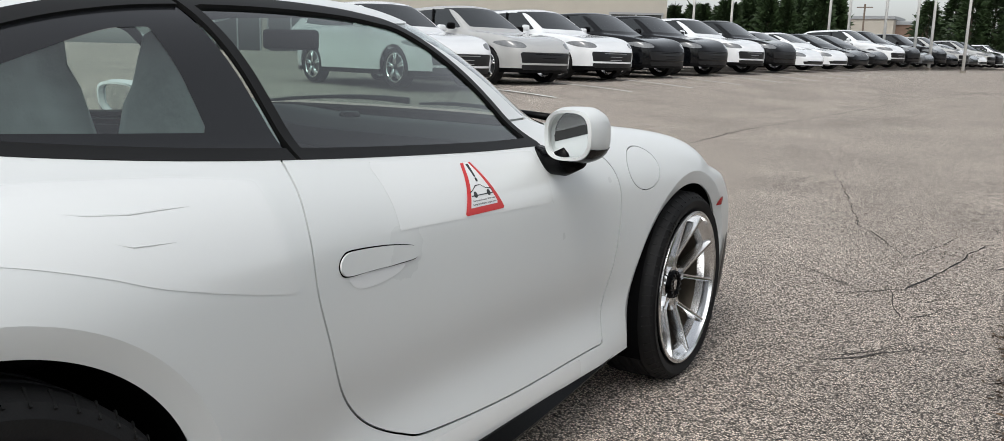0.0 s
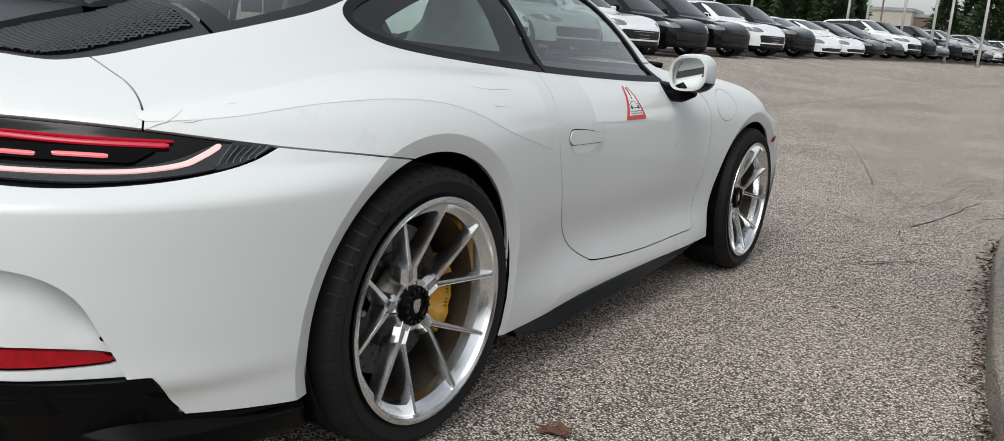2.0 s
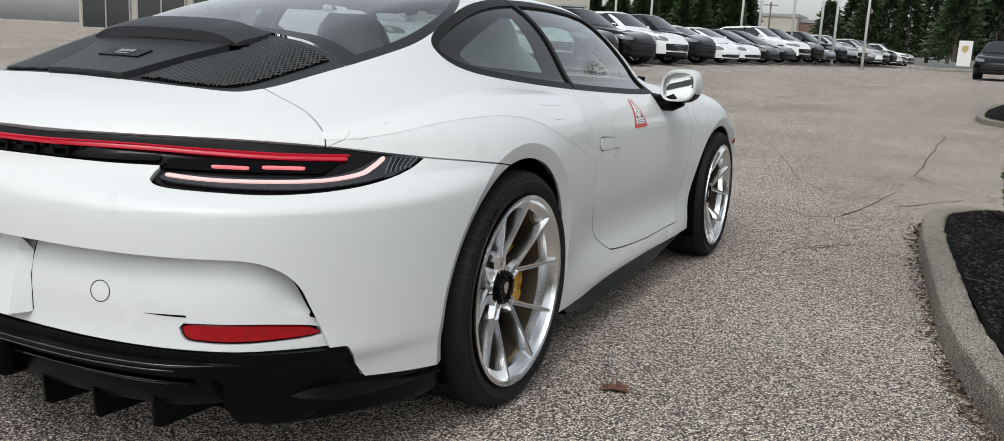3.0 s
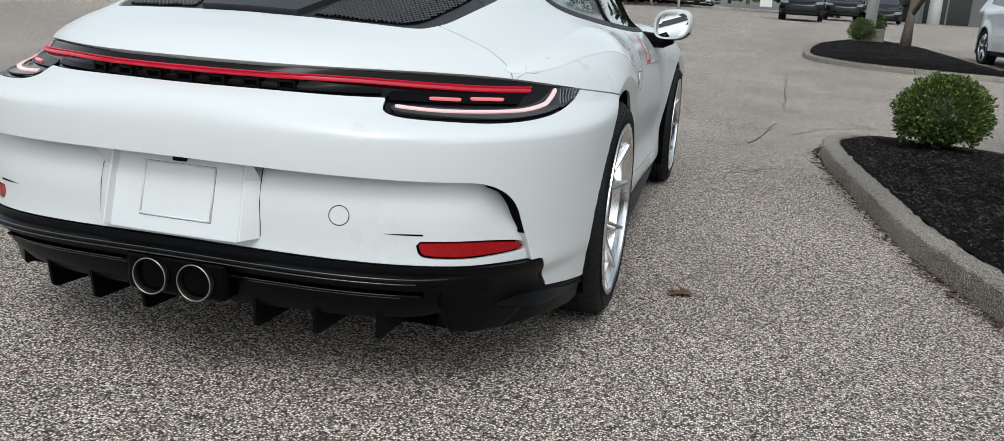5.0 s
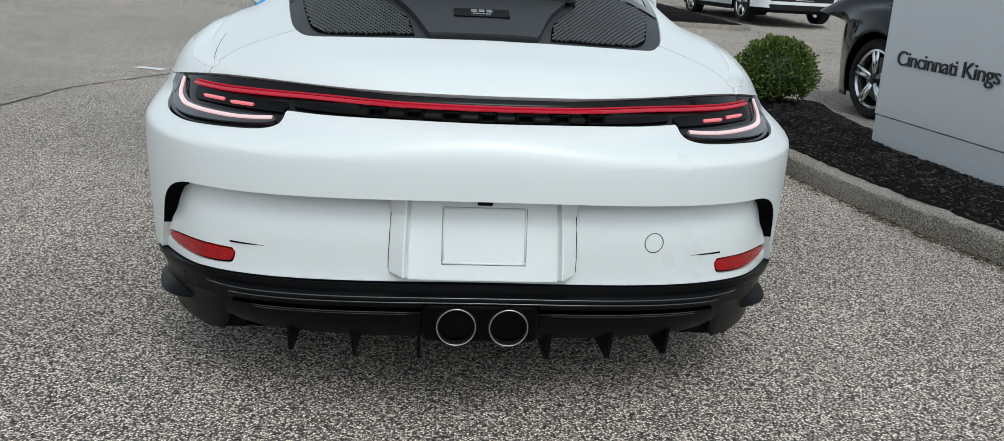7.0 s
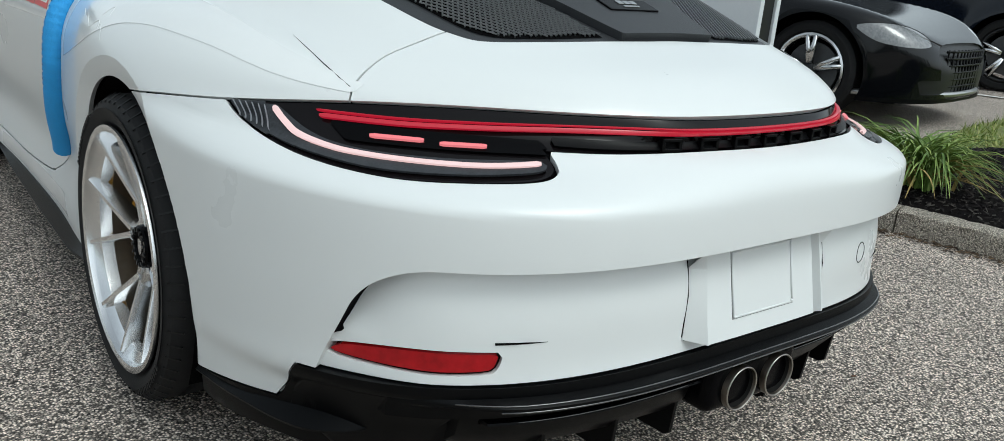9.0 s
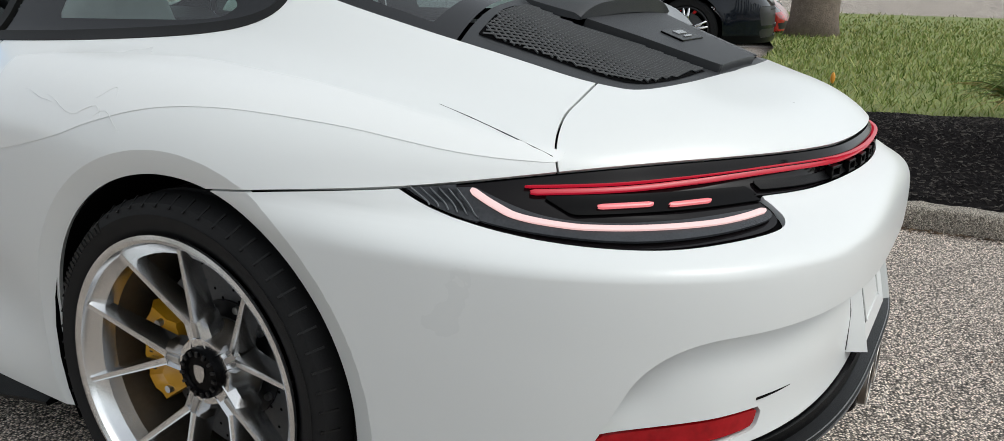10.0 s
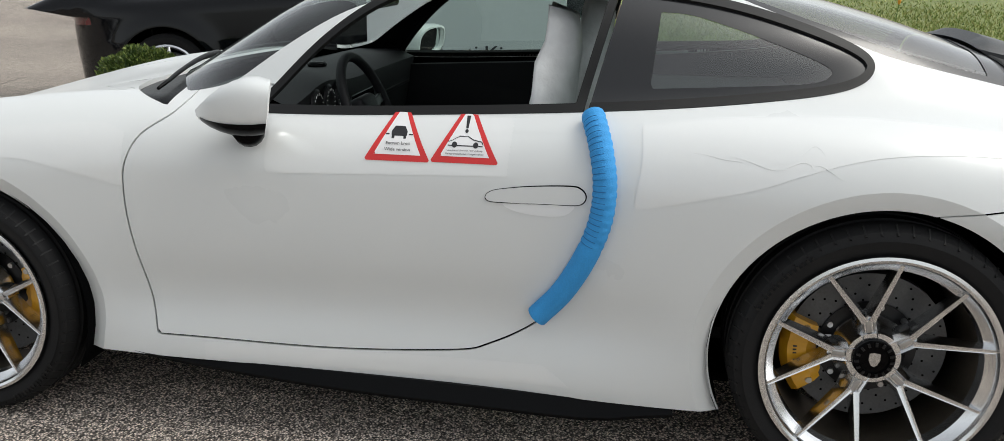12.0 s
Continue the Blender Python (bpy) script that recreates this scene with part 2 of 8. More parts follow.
def spl(*keys):
    """A natural cubic spline through (x, y) keys, straight beyond its ends; works on arrays."""
    x = np.array([k[0] for k in keys], float)
    y = np.array([k[1] for k in keys], float)
    n, h = len(x), np.diff(x)
    a, r = np.zeros((n, n)), np.zeros(n)
    a[0, 0] = a[-1, -1] = 1
    for i in range(1, n - 1):
        a[i, i - 1], a[i, i], a[i, i + 1] = h[i - 1], 2 * (h[i - 1] + h[i]), h[i]
        r[i] = 6 * ((y[i + 1] - y[i]) / h[i] - (y[i] - y[i - 1]) / h[i - 1])
    m = np.linalg.solve(a, r)

    def f(v):
        v = np.asarray(v, float)
        i = np.clip(np.searchsorted(x, v) - 1, 0, n - 2)
        c = np.clip(v, x[0], x[-1])
        s, e = c - x[i], x[i + 1] - c
        out = (m[i] * e**3 + m[i + 1] * s**3) / (6 * h[i]) + (y[i] / h[i] - m[i] * h[i] / 6) * e + (y[i + 1] / h[i] - m[i + 1] * h[i] / 6) * s
        lo = (y[1] - y[0]) / h[0] - h[0] * m[1] / 6
        hi = (y[-1] - y[-2]) / h[-1] + h[-1] * m[-2] / 6
        return out + np.where(v < x[0], (v - x[0]) * lo, 0) + np.where(v > x[-1], (v - x[-1]) * hi, 0)

    return f


def smax(a, b, k):
    return np.maximum(a, b) + k / 4 * np.maximum(1 - np.abs(a - b) / k, 0) ** 2


def smin(a, b, k):
    return -smax(-a, -b, k)


def step(a, b, v):
    t = np.clip((v - a) / (b - a), 0, 1)
    return t * t * (3 - 2 * t)


def outline(points, n=12, closed=True):
    """A smooth outline (Catmull-Rom) through points; a point given twice makes a corner."""
    p = [np.array(q, float) for q in points]
    out, m = [], len(p)
    for i in range(m if closed else m - 1):
        a, b = p[i], p[(i + 1) % m]
        if np.allclose(a, b):
            continue
        z = p[i - 1] if closed or i else a
        c = p[(i + 2) % m] if closed or i + 2 < m else b
        ta = np.zeros(len(a)) if np.allclose(z, a) else (b - z) / 2
        tb = np.zeros(len(a)) if np.allclose(c, b) else (c - a) / 2
        if np.allclose(z, a) and np.allclose(c, b):
            ta = tb = b - a
        elif np.allclose(z, a):
            ta = (b - a)
        elif np.allclose(c, b):
            tb = (b - a)
        for k in range(n):
            t = k / n
            out.append((2 * t**3 - 3 * t**2 + 1) * a + (t**3 - 2 * t**2 + t) * ta + (3 * t**2 - 2 * t**3) * b + (t**3 - t**2) * tb)
    if not closed:
        out.append(p[-1])
    return np.array(out)


def inside(poly, u, v):
    """Signed distance to a closed outline, negative inside."""
    poly = np.asarray(poly)
    best, odd = np.full(np.shape(u), 1e9), np.zeros(np.shape(u), bool)
    for i in range(len(poly)):
        (x0, y0), (x1, y1) = poly[i - 1], poly[i]
        dx, dy = x1 - x0, y1 - y0
        t = np.clip(((u - x0) * dx + (v - y0) * dy) / (dx * dx + dy * dy + 1e-12), 0, 1)
        best = np.minimum(best, (u - x0 - t * dx) ** 2 + (v - y0 - t * dy) ** 2)
        if y0 != y1:
            odd ^= ((y0 > v) != (y1 > v)) & (u < (x1 - x0) * (v - y0) / (y1 - y0) + x0)
    return np.where(odd, -1, 1) * np.sqrt(best)


def clip(verts, tris, s):
    """The part of a triangle mesh where s is below nought, cut clean along s = 0."""
    s = np.where(np.abs(s) < 1e-5, -1e-5, s)
    neg = s < 0
    cnt = neg[tris].sum(1)
    keep = tris[cnt == 3]
    new_v, new_t = [verts], [keep]
    mix = tris[(cnt == 1) | (cnt == 2)]
    if len(mix):
        one = neg[mix].sum(1) == 1
        lone = np.where(one[:, None], neg[mix], ~neg[mix]).argmax(1)
        r = np.arange(len(mix))
        a, b, c = mix[r, lone], mix[r, (lone + 1) % 3], mix[r, (lone + 2) % 3]
        e = np.sort(np.concatenate([np.stack([a, b], 1), np.stack([a, c], 1)]), 1)
        uniq, inv = np.unique(e, axis=0, return_inverse=True)
        inv = np.asarray(inv).ravel()
        t = s[uniq[:, 0]] / (s[uniq[:, 0]] - s[uniq[:, 1]])
        new_v.append(verts[uniq[:, 0]] * (1 - t)[:, None] + verts[uniq[:, 1]] * t[:, None])
        ab, ac = inv[: len(mix)] + len(verts), inv[len(mix):] + len(verts)
        new_t.append(np.stack([a, ab, ac], 1)[one])
        two = ~one
        new_t.append(np.stack([ab, b, c], 1)[two])
        new_t.append(np.stack([ab, c, ac], 1)[two])
    verts, tris = np.concatenate(new_v), np.concatenate(new_t)
    used, inv = np.unique(tris, return_inverse=True)
    return verts[used], np.asarray(inv).reshape(-1, 3)


def cut(mesh, s, gap=0.0):
    """(inside, outside) of a scalar function of the places, with a gap between them."""
    v, t = mesh
    val = s(v)
    return clip(v, t, val + gap / 2), clip(v, t, gap / 2 - val)


def normal_of(field, v, h=0.0015):
    g = np.stack([field(v + d) - field(v - d) for d in np.eye(3) * h], 1)
    return g / np.maximum(np.linalg.norm(g, axis=1), 1e-9)[:, None]


def flip(mesh):
    v, t = mesh
    return v * (-1, 1, 1), t[:, ::-1]


def panel(name, mesh, field, material, parent, label="", thick=0.012, lift=0.0, mirror=False, both=False):
    """A body panel from a piece of the skin: true normals, and edges turned in by its thickness."""
    v, t = mesh
    n = normal_of(field, v)
    v = v + n * lift
    e = np.concatenate([t[:, [0, 1]], t[:, [1, 2]], t[:, [2, 0]]])
    key = np.sort(e, 1)
    _, idx, cnt = np.unique(key, axis=0, return_index=True, return_counts=True)
    rim = e[idx[cnt == 1]]
    rim = rim[v[rim][:, :, 0].max(1) > 1e-3]
    if thick and len(rim):
        ids, inv = np.unique(rim, return_inverse=True)
        inv = np.asarray(inv).reshape(-1, 2)
        top, low = v[ids], v[ids] - n[ids] * thick
        base = len(v)
        k = len(ids)
        wall = np.concatenate([np.stack([inv[:, 1] + base, inv[:, 0] + base, inv[:, 0] + base + k], 1), np.stack([inv[:, 1] + base, inv[:, 0] + base + k, inv[:, 1] + base + k], 1)])
        edge = top[inv[:, 1]] - top[inv[:, 0]]
        wn_ = np.cross(edge, n[ids][inv[:, 0]])
        acc = np.zeros((k, 3))
        np.add.at(acc, inv[:, 0], wn_)
        np.add.at(acc, inv[:, 1], wn_)
        acc /= np.maximum(np.linalg.norm(acc, axis=1), 1e-9)[:, None]
        v, t = np.concatenate([v, top, low]), np.concatenate([t, wall])
        n = np.concatenate([n, acc, acc])
    if both:
        keep = len(v)
        v, t, n = np.concatenate([v, v * (-1, 1, 1)]), np.concatenate([t, t[:, ::-1] + keep]), np.concatenate([n, n * (-1, 1, 1)])
    if mirror:
        v, t, n = v * (-1, 1, 1), t[:, ::-1], n * (-1, 1, 1)
    return mesh_object(name, v, t, material, parent, label, normals=n)


def skin(field, y0, y1, core, ds=0.014, dth=0.7, low=-58, rear=1.1, front=1.1, fan=0.75):
    """Half of a body's surface (x > 0): rays from a line along the middle, fanned at both ends."""
    th = np.radians(np.arange(low, 90 + dth * 0.5, dth))
    th[-1] = math.pi / 2
    stations = [(y0, a) for a in np.radians(np.arange(90, 0, -fan))] + [(y, 0.0) for y in np.linspace(y0, y1, int((y1 - y0) / ds) + 1)] + [(y1, -a) for a in np.radians(np.arange(1.5, 90.1, 1.5))]
    o = np.array([(0, y, core) for y, a in stations])[:, None, :]
    d = np.array([[(math.cos(e) * math.cos(a), -math.cos(e) * math.sin(a), math.sin(e)) for e in th] for y, a in stations])
    shape = d.shape[:2]
    d = d.reshape(-1, 3)
    o = np.repeat(o, shape[1], 1).reshape(-1, 3)
    lo, hi = np.full(len(d), 0.02), np.full(len(d), 2.2)
    grid = np.linspace(0.05, 2.2, 60)
    first = np.full(len(d), 2.2)
    prev = np.full(len(d), 0.02)
    done = np.zeros(len(d), bool)
    for g in grid:
        out = (field(o + d * g) > 0) & ~done
        lo[out], hi[out] = prev[out], g
        done |= out
        prev = np.where(done, prev, g)
    for _ in range(22):
        mid = (lo + hi) / 2
        out = field(o + d * mid[:, None]) > 0
        hi, lo = np.where(out, mid, hi), np.where(out, lo, mid)
    v = o + d * ((lo + hi) / 2)[:, None]
    v[:, 0] = np.maximum(v[:, 0], 0)
    a, b = shape
    idx = np.arange(a * b).reshape(a, b)
    q = np.stack([idx[:-1, :-1], idx[1:, :-1], idx[1:, 1:], idx[:-1, 1:]], -1).reshape(-1, 4)
    return v, np.concatenate([q[:, [0, 1, 2]], q[:, [0, 2, 3]]])

# ---- the white sports car: its nose points along +y, its rear axle stands at y = 0 ----
WB, ZR, ZF = 2.457, 0.355, 0.338
ARCH_R, ARCH_F, FLARE = 0.395, 0.374, 0.045
YR = -0.022
W_max = spl((-0.3, 0.944), (-0.1, 0.945), (0.15, 0.940), (0.45, 0.908), (0.8, 0.874), (1.2, 0.866), (1.7, 0.872), (2.1, 0.898), (2.457, 0.926), (2.8, 0.918), (3.4, 0.88))
in_door = spl((0.12, 0.03), (0.19, 0.012), (0.27, 0.016), (0.36, 0.036), (0.5, 0.014), (0.65, 0.001), (0.78, 0.008), (0.9, 0.035))
in_haunch = spl((0.12, 0.04), (0.25, 0.022), (0.4, 0.008), (0.55, 0.0), (0.7, 0.0), (0.8, 0.010), (0.9, 0.03))
rear_a = spl((0.2, 1.02), (0.29, 1.035), (0.325, 1.06), (0.345, 1.098), (0.37, 1.112), (0.4, 1.108), (0.5, 1.122), (0.6, 1.137), (0.66, 1.138), (0.70, 1.134), (0.735, 1.115), (0.756, 1.085), (0.772, 1.045), (0.787, 1.016), (0.83, 1.002), (0.86, 0.985), (0.9, 0.96))
front_a = spl((0.1, 0.93), (0.25, 1.03), (0.4, 1.04), (0.55, 1.0), (0.65, 0.93), (0.8, 0.80))
deck_c = spl((-1.1, 0.845), (-1.0, 0.868), (-0.85, 0.897), (-0.72, 0.922), (-0.4, 0.97), (0.0, 0.98), (1.0, 0.95), (1.9, 0.93), (2.2, 0.895), (2.457, 0.845), (2.8, 0.785), (3.1, 0.72), (3.5, 0.60))
deck_f = spl((-1.1, 0.70), (-0.9, 0.785), (-0.72, 0.838), (-0.5, 0.885), (-0.25, 0.920), (0.0, 0.938), (0.3, 0.942), (0.8, 0.937), (1.5, 0.925), (2.0, 0.928), (2.25, 0.915), (2.457, 0.893), (2.8, 0.83), (3.1, 0.745), (3.5, 0.58))
round_k = spl((-1.05, 0.05), (-0.75, 0.09), (-0.5, 0.13), (-0.2, 0.17), (0.3, 0.19), (1.0, 0.18), (2.0, 0.2), (2.457, 0.24), (3.5, 0.2))
roof_z = spl((-1.1, 0.78), (-0.72, 0.915), (-0.5, 1.015), (-0.3, 1.095), (0.0, 1.185), (0.35, 1.252), (0.7, 1.280), (1.0, 1.286), (1.35, 1.272), (1.7, 1.235), (2.2, 1.15))
gh_w = spl((-1.1, 0.25), (-0.72, 0.46), (-0.3, 0.60), (0.0, 0.662), (0.4, 0.715), (0.8, 0.737), (1.3, 0.730), (1.7, 0.705), (2.1, 0.66))


def hollow_near(x, z):
    """How far a place lies inside the outline of the bumper's hollow, in metres."""
    crease = 0.607 - 0.016 * (x / 0.7) ** 2
    slant = 0.775 + 0.20 * (0.60 - z) - x
    return smin(crease - z, slant * 0.97, 0.085)


def hollow_depth(x, z):
    """The hollow leans in under the crease and ends in a deep pocket at each vent."""
    d = 0.008 + 0.062 * np.clip((z - 0.39) / 0.21, 0, 1.1) ** 2
    slant = 0.775 + 0.20 * (0.60 - z) - x
    d = d + 0.032 * (1 - step(0.0, 0.14, slant))
    return d + 0.045 * (1 - step(0.0, 0.075, slant)) * step(0.44, 0.50, z) * (1 - step(0.585, 0.615, z))


def low_body(p, hollow=0, flare=0):
    """The body below the glass; hollow 0: with the bumper's hollow, 1: without it, 2: hollow past its edge;
    flare 0: chamfered wheel arches, 1: the chamfer carried past its edge, 2: no chamfer."""
    x, y, z = np.abs(p[:, 0]), p[:, 1], p[:, 2]
    wd = step(0.28, 0.75, y) * (1 - step(1.85, 2.2, y))
    zc = np.clip(z, 0.12, 0.95)
    w = W_max(np.maximum(y, -0.3)) - (wd * in_door(zc) + (1 - wd) * in_haunch(zc))
    for yc, zc2, r in ((YR, ZR, ARCH_R), (WB, ZF, ARCH_F)):
        d = np.hypot(y - yc, z - zc2) - r
        if flare == 1:
            w = w - 0.50 * (FLARE - d) * (np.abs(d) < 0.15)
        elif flare == 0:
            w = w - 0.50 * np.maximum(0, FLARE - d) * (d > -0.15)
    a = rear_a(np.clip(z, 0.2, 0.9))
    if hollow != 1:
        edge = 1.0 if hollow == 2 else step(0.0, 0.008, hollow_near(x, z))
        a = a - hollow_depth(x, z) * edge * (y < -0.3)
    n = 3.2 - 0.1 * step(0.42, 0.6, z) - 0.9 * step(0.69, 0.755, z)
    dy = np.maximum(0, -y) / a
    fy = np.maximum(0, y - 2.5) / front_a(np.clip(z, 0.1, 0.8))
    m = np.maximum(dy, fy)
    rho = ((x / w) ** n + m**n + 1e-9) ** (1 / n)
    r = np.hypot(x, np.maximum(0, -y) + np.maximum(0, y - 2.5))
    side = (1 - 1 / np.maximum(rho, 0.25)) * np.maximum(r, 0.25)
    top = z - (deck_c(y) + (deck_f(y) - deck_c(y)) * np.minimum(x / 0.74, 1.25) ** 2)
    return smax(side, top, np.maximum(round_k(y), 0.04))


def greenhouse(p):
    x, y, z = np.abs(p[:, 0]), p[:, 1], p[:, 2]
    u = np.maximum(z - 0.93, -0.05)
    side = (x - (gh_w(y) - 0.46 * u - 0.30 * u * np.abs(u))) * 0.9
    top = z - (roof_z(y) - 0.042 * (x / 0.55) ** 2)
    screen = (z - (1.215 - 0.60 * (y + 0.46 * x * x - 1.60))) * 0.86
    return smax(smax(smax(top, screen, 0.10), side, 0.15), 0.83 - z, 0.02)


def body_field(p, hollow=0, flare=0):
    k = 0.05 + 0.10 * (1 - step(-0.3, 0.5, p[:, 1]))
    return smin(low_body(p, hollow, flare), greenhouse(p), k)


def body_outer(p):
    return body_field(p, 1)


def body_hollow(p):
    return body_field(p, 2)


def body_flare(p):
    return body_field(p, 1, 1)


def body_plain(p):
    return body_field(p, 1, 2)


def solve_ray(origins, d, reach=1.6, field=body_field):
    """Where rays that start inside the body leave it."""
    o, d = np.atleast_2d(np.asarray(origins, float)), np.asarray(d, float)
    lo, hi = np.zeros(len(o)), np.full(len(o), reach)
    for _ in range(40):
        mid = (lo + hi) / 2
        out = field(o + d * mid[:, None]) > 0
        hi, lo = np.where(out, mid, hi), np.where(out, lo, mid)
    return o + d * lo[:, None]


def on_side(y, z, sign=1):
    q = solve_ray([(0.3, y, z)], (1, 0, 0))[0]
    return Vector((sign * q[0], y, z))


def on_rear(x, z):
    return Vector(solve_ray([(abs(x), -0.4, z)], (0, -1, 0))[0] * ((1 if x >= 0 else -1), 1, 1))


def on_top(x, y):
    return Vector(solve_ray([(abs(x), y, 0.6)], (0, 0, 1))[0] * ((1 if x >= 0 else -1), 1, 1))


def slope(p):
    q = np.array([[abs(p[0]), p[1], p[2]]])
    n = normal_of(body_field, q)[0]
    return Vector((n[0] * (1 if p[0] >= 0 else -1), n[1], n[2]))


def rear_patch(poly, res=0.006):
    """A fine piece of the rear skin inside an outline of (x, z) pairs."""
    poly = np.asarray(poly, float)
    (x0, z0), (x1, z1) = poly.min(0) - res, poly.max(0) + res
    gx, gz = np.linspace(x0, x1, max(4, int((x1 - x0) / res) + 1)), np.linspace(z0, z1, max(4, int((z1 - z0) / res) + 1))
    xx, zz = np.meshgrid(gx, gz)
    v = solve_ray(np.stack([xx.ravel(), np.full(xx.size, -0.35), zz.ravel()], 1), (0, -1, 0))
    i = np.arange(len(v)).reshape(len(gz), len(gx))
    q = np.stack([i[:-1, :-1], i[:-1, 1:], i[1:, 1:], i[1:, :-1]], -1).reshape(-1, 4)
    return clip(v, np.concatenate([q[:, [0, 1, 2]], q[:, [0, 2, 3]]]), inside(poly, v[:, 0], v[:, 2]))


def patch(poly, sign, res=0.01):
    """A fine piece of the side skin inside an outline of (y, z) pairs."""
    poly = np.asarray(poly, float)
    (y0, z0), (y1, z1) = poly.min(0) - res, poly.max(0) + res
    gy, gz = np.linspace(y0, y1, max(4, int((y1 - y0) / res) + 1)), np.linspace(z0, z1, max(4, int((z1 - z0) / res) + 1))
    yy, zz = np.meshgrid(gy, gz)
    v = solve_ray(np.stack([np.full(yy.size, 0.35), yy.ravel(), zz.ravel()], 1), (1, 0, 0))
    k = len(gy)
    i = np.arange(len(v)).reshape(len(gz), k)
    q = np.stack([i[:-1, :-1], i[:-1, 1:], i[1:, 1:], i[1:, :-1]], -1).reshape(-1, 4)
    return clip(v, np.concatenate([q[:, [0, 1, 2]], q[:, [0, 2, 3]]]), inside(poly, v[:, 1], v[:, 2]))


def wheel(radius, width, rim, parent, at, side, rot):
    """Tyre, forged rim with five Y spokes, drilled brake disc and yellow caliper; side +1 right, -1 left."""
    w = tagged(new("wheel"), "wheel with silver five-Y-spoke alloy rim and low-profile tyre")
    w.parent = parent
    w.matrix_basis = pose(*at, 0, 0, 0 if side > 0 else 180)
    h = width / 2
    # tyre
    prof = [(rim - 0.012, h - 0.028), (rim + 0.002, h - 0.016), (rim + 0.018, h - 0.005), (rim + 0.04, h - 0.001), (radius - 0.035, h - 0.004), (radius - 0.014, h - 0.014), (radius - 0.004, h - 0.032)]
    for gx in (0.5, 0.17):
        c = h * gx
        prof += [(radius - 0.001, c + 0.008), (radius - 0.008, c + 0.005), (radius - 0.008, c - 0.005), (radius, c - 0.008)]
    prof = prof + [(r, -x) for r, x in prof[::-1]]
    tyre = part("tyre", lathe(prof, 96), M_TYRE, w, "black rubber tyre with moulded tread", smooth=True, angle=35)
    bm = bmesh.new()
    for k in range(60):
        m = Matrix.Rotation(2 * math.pi * k / 60, 4, "X") @ Matrix.Translation((h - 0.022, 0, radius - 0.0105)) @ Matrix.Rotation(0.62, 4, "Y")
        bmesh.ops.create_cube(bm, size=1, matrix=m @ Matrix.Diagonal((0.034, 0.004, 0.0035, 1)))
    tagged(part("tread_pattern", bm, M_SEAL, tyre), kind="stuff")
    bm = bmesh.new()
    for k in range(14):
        for a0 in (0.6, 3.6):
            m = Matrix.Rotation(a0 + k * 0.042, 4, "X") @ Matrix.Translation((h - 0.0015, 0, (rim + radius) / 2 + 0.006))
            bmesh.ops.create_cube(bm, size=1, matrix=m @ Matrix.Rotation(0.12 * (k % 3 - 1), 4, "X") @ Matrix.Diagonal((0.0034, 0.0045 + 0.003 * (k % 2), 0.013, 1)))
    tagged(part("sidewall_lettering", bm, M_SEAL, tyre), kind="stuff")
    # rim barrel
    prof = [(rim - 0.004, h - 0.014), (rim + 0.003, h - 0.006), (rim + 0.002, h - 0.001), (rim - 0.006, h + 0.001), (rim - 0.013, h - 0.003), (rim - 0.016, h - 0.013), (rim - 0.019, h - 0.018), (rim - 0.038, h - 0.032), (rim - 0.042, h - 0.060)]
    rim_ob = part("rim", lathe(prof, 96), M_RIM, w, "silver alloy rim", smooth=True, angle=40)
    prof = [(rim - 0.042, h - 0.06), (rim - 0.043, h - 0.09), (rim - 0.045, -h + 0.06), (rim - 0.004, -h + 0.02)]
    part("barrel", lathe(prof, 72), M_BARREL, rim_ob, smooth=True)
    # spokes
    hub_x, r_hub = h - 0.07, 0.056

    def arm(bm, p0, p1, w0, w1, d0, d1, dip=0.006):
        a, b = Vector(p0), Vector(p1)
        d = (b - a).normalized()
        s = d.cross(Vector((1, 0, 0))).normalized()
        n = s.cross(d)
        rows = []
        for k in range(5):
            f = k / 4
            c = a.lerp(b, f)
            ww, dd = w0 + (w1 - w0) * f, d0 + (d1 - d0) * f
            row = [c - s * ww * 1.1 - n * dd, c - s * ww - n * 0.012, c - s * ww * 0.62 + n * 0.004, c - s * ww * 0.38 + n * dip, c + s * ww * 0.38 + n * dip, c + s * ww * 0.62 + n * 0.004, c + s * ww - n * 0.012, c + s * ww * 1.1 - n * dd]
            rows.append([bm.verts.new(q) for q in row])
        for q, r in zip(rows, rows[1:]):
            for i in range(8):
                bm.faces.new((q[i], q[(i + 1) % 8], r[(i + 1) % 8], r[i]))
        bm.faces.new(rows[0][::-1])
        bm.faces.new(rows[-1])

    def polar(r, ang, x):
        return (x, r * math.sin(ang), r * math.cos(ang))

    for k in range(5):
        a0 = 2 * math.pi * k / 5 + rot
        bm = bmesh.new()
        arm(bm, polar(r_hub - 0.012, a0, hub_x), polar(0.112, a0, hub_x + 0.006), 0.029, 0.026, 0.05, 0.045, -0.004)
        for s in (-1, 1):
            arm(bm, polar(0.100, a0 + s * 0.085, hub_x + 0.004), polar(rim - 0.018, a0 + s * 0.315, h - 0.012), 0.0122, 0.0078, 0.042, 0.026, 0.003)
        spoke = part("spoke", bm, M_RIM, rim_ob, smooth=True, angle=28)
        part("spoke_slot", boxed((0.006, 0.013, 0.036), polar(0.086, a0, hub_x + 0.001), Matrix.Rotation(-a0, 4, "X"), 0.002), M_STEEL, spoke)
    prof = [(0.001, hub_x - 0.06), (0.094, hub_x - 0.058), (0.092, hub_x - 0.050), (0.078, hub_x - 0.034), (0.070, hub_x - 0.006), (0.066, hub_x + 0.003), (0.052, hub_x + 0.003)]
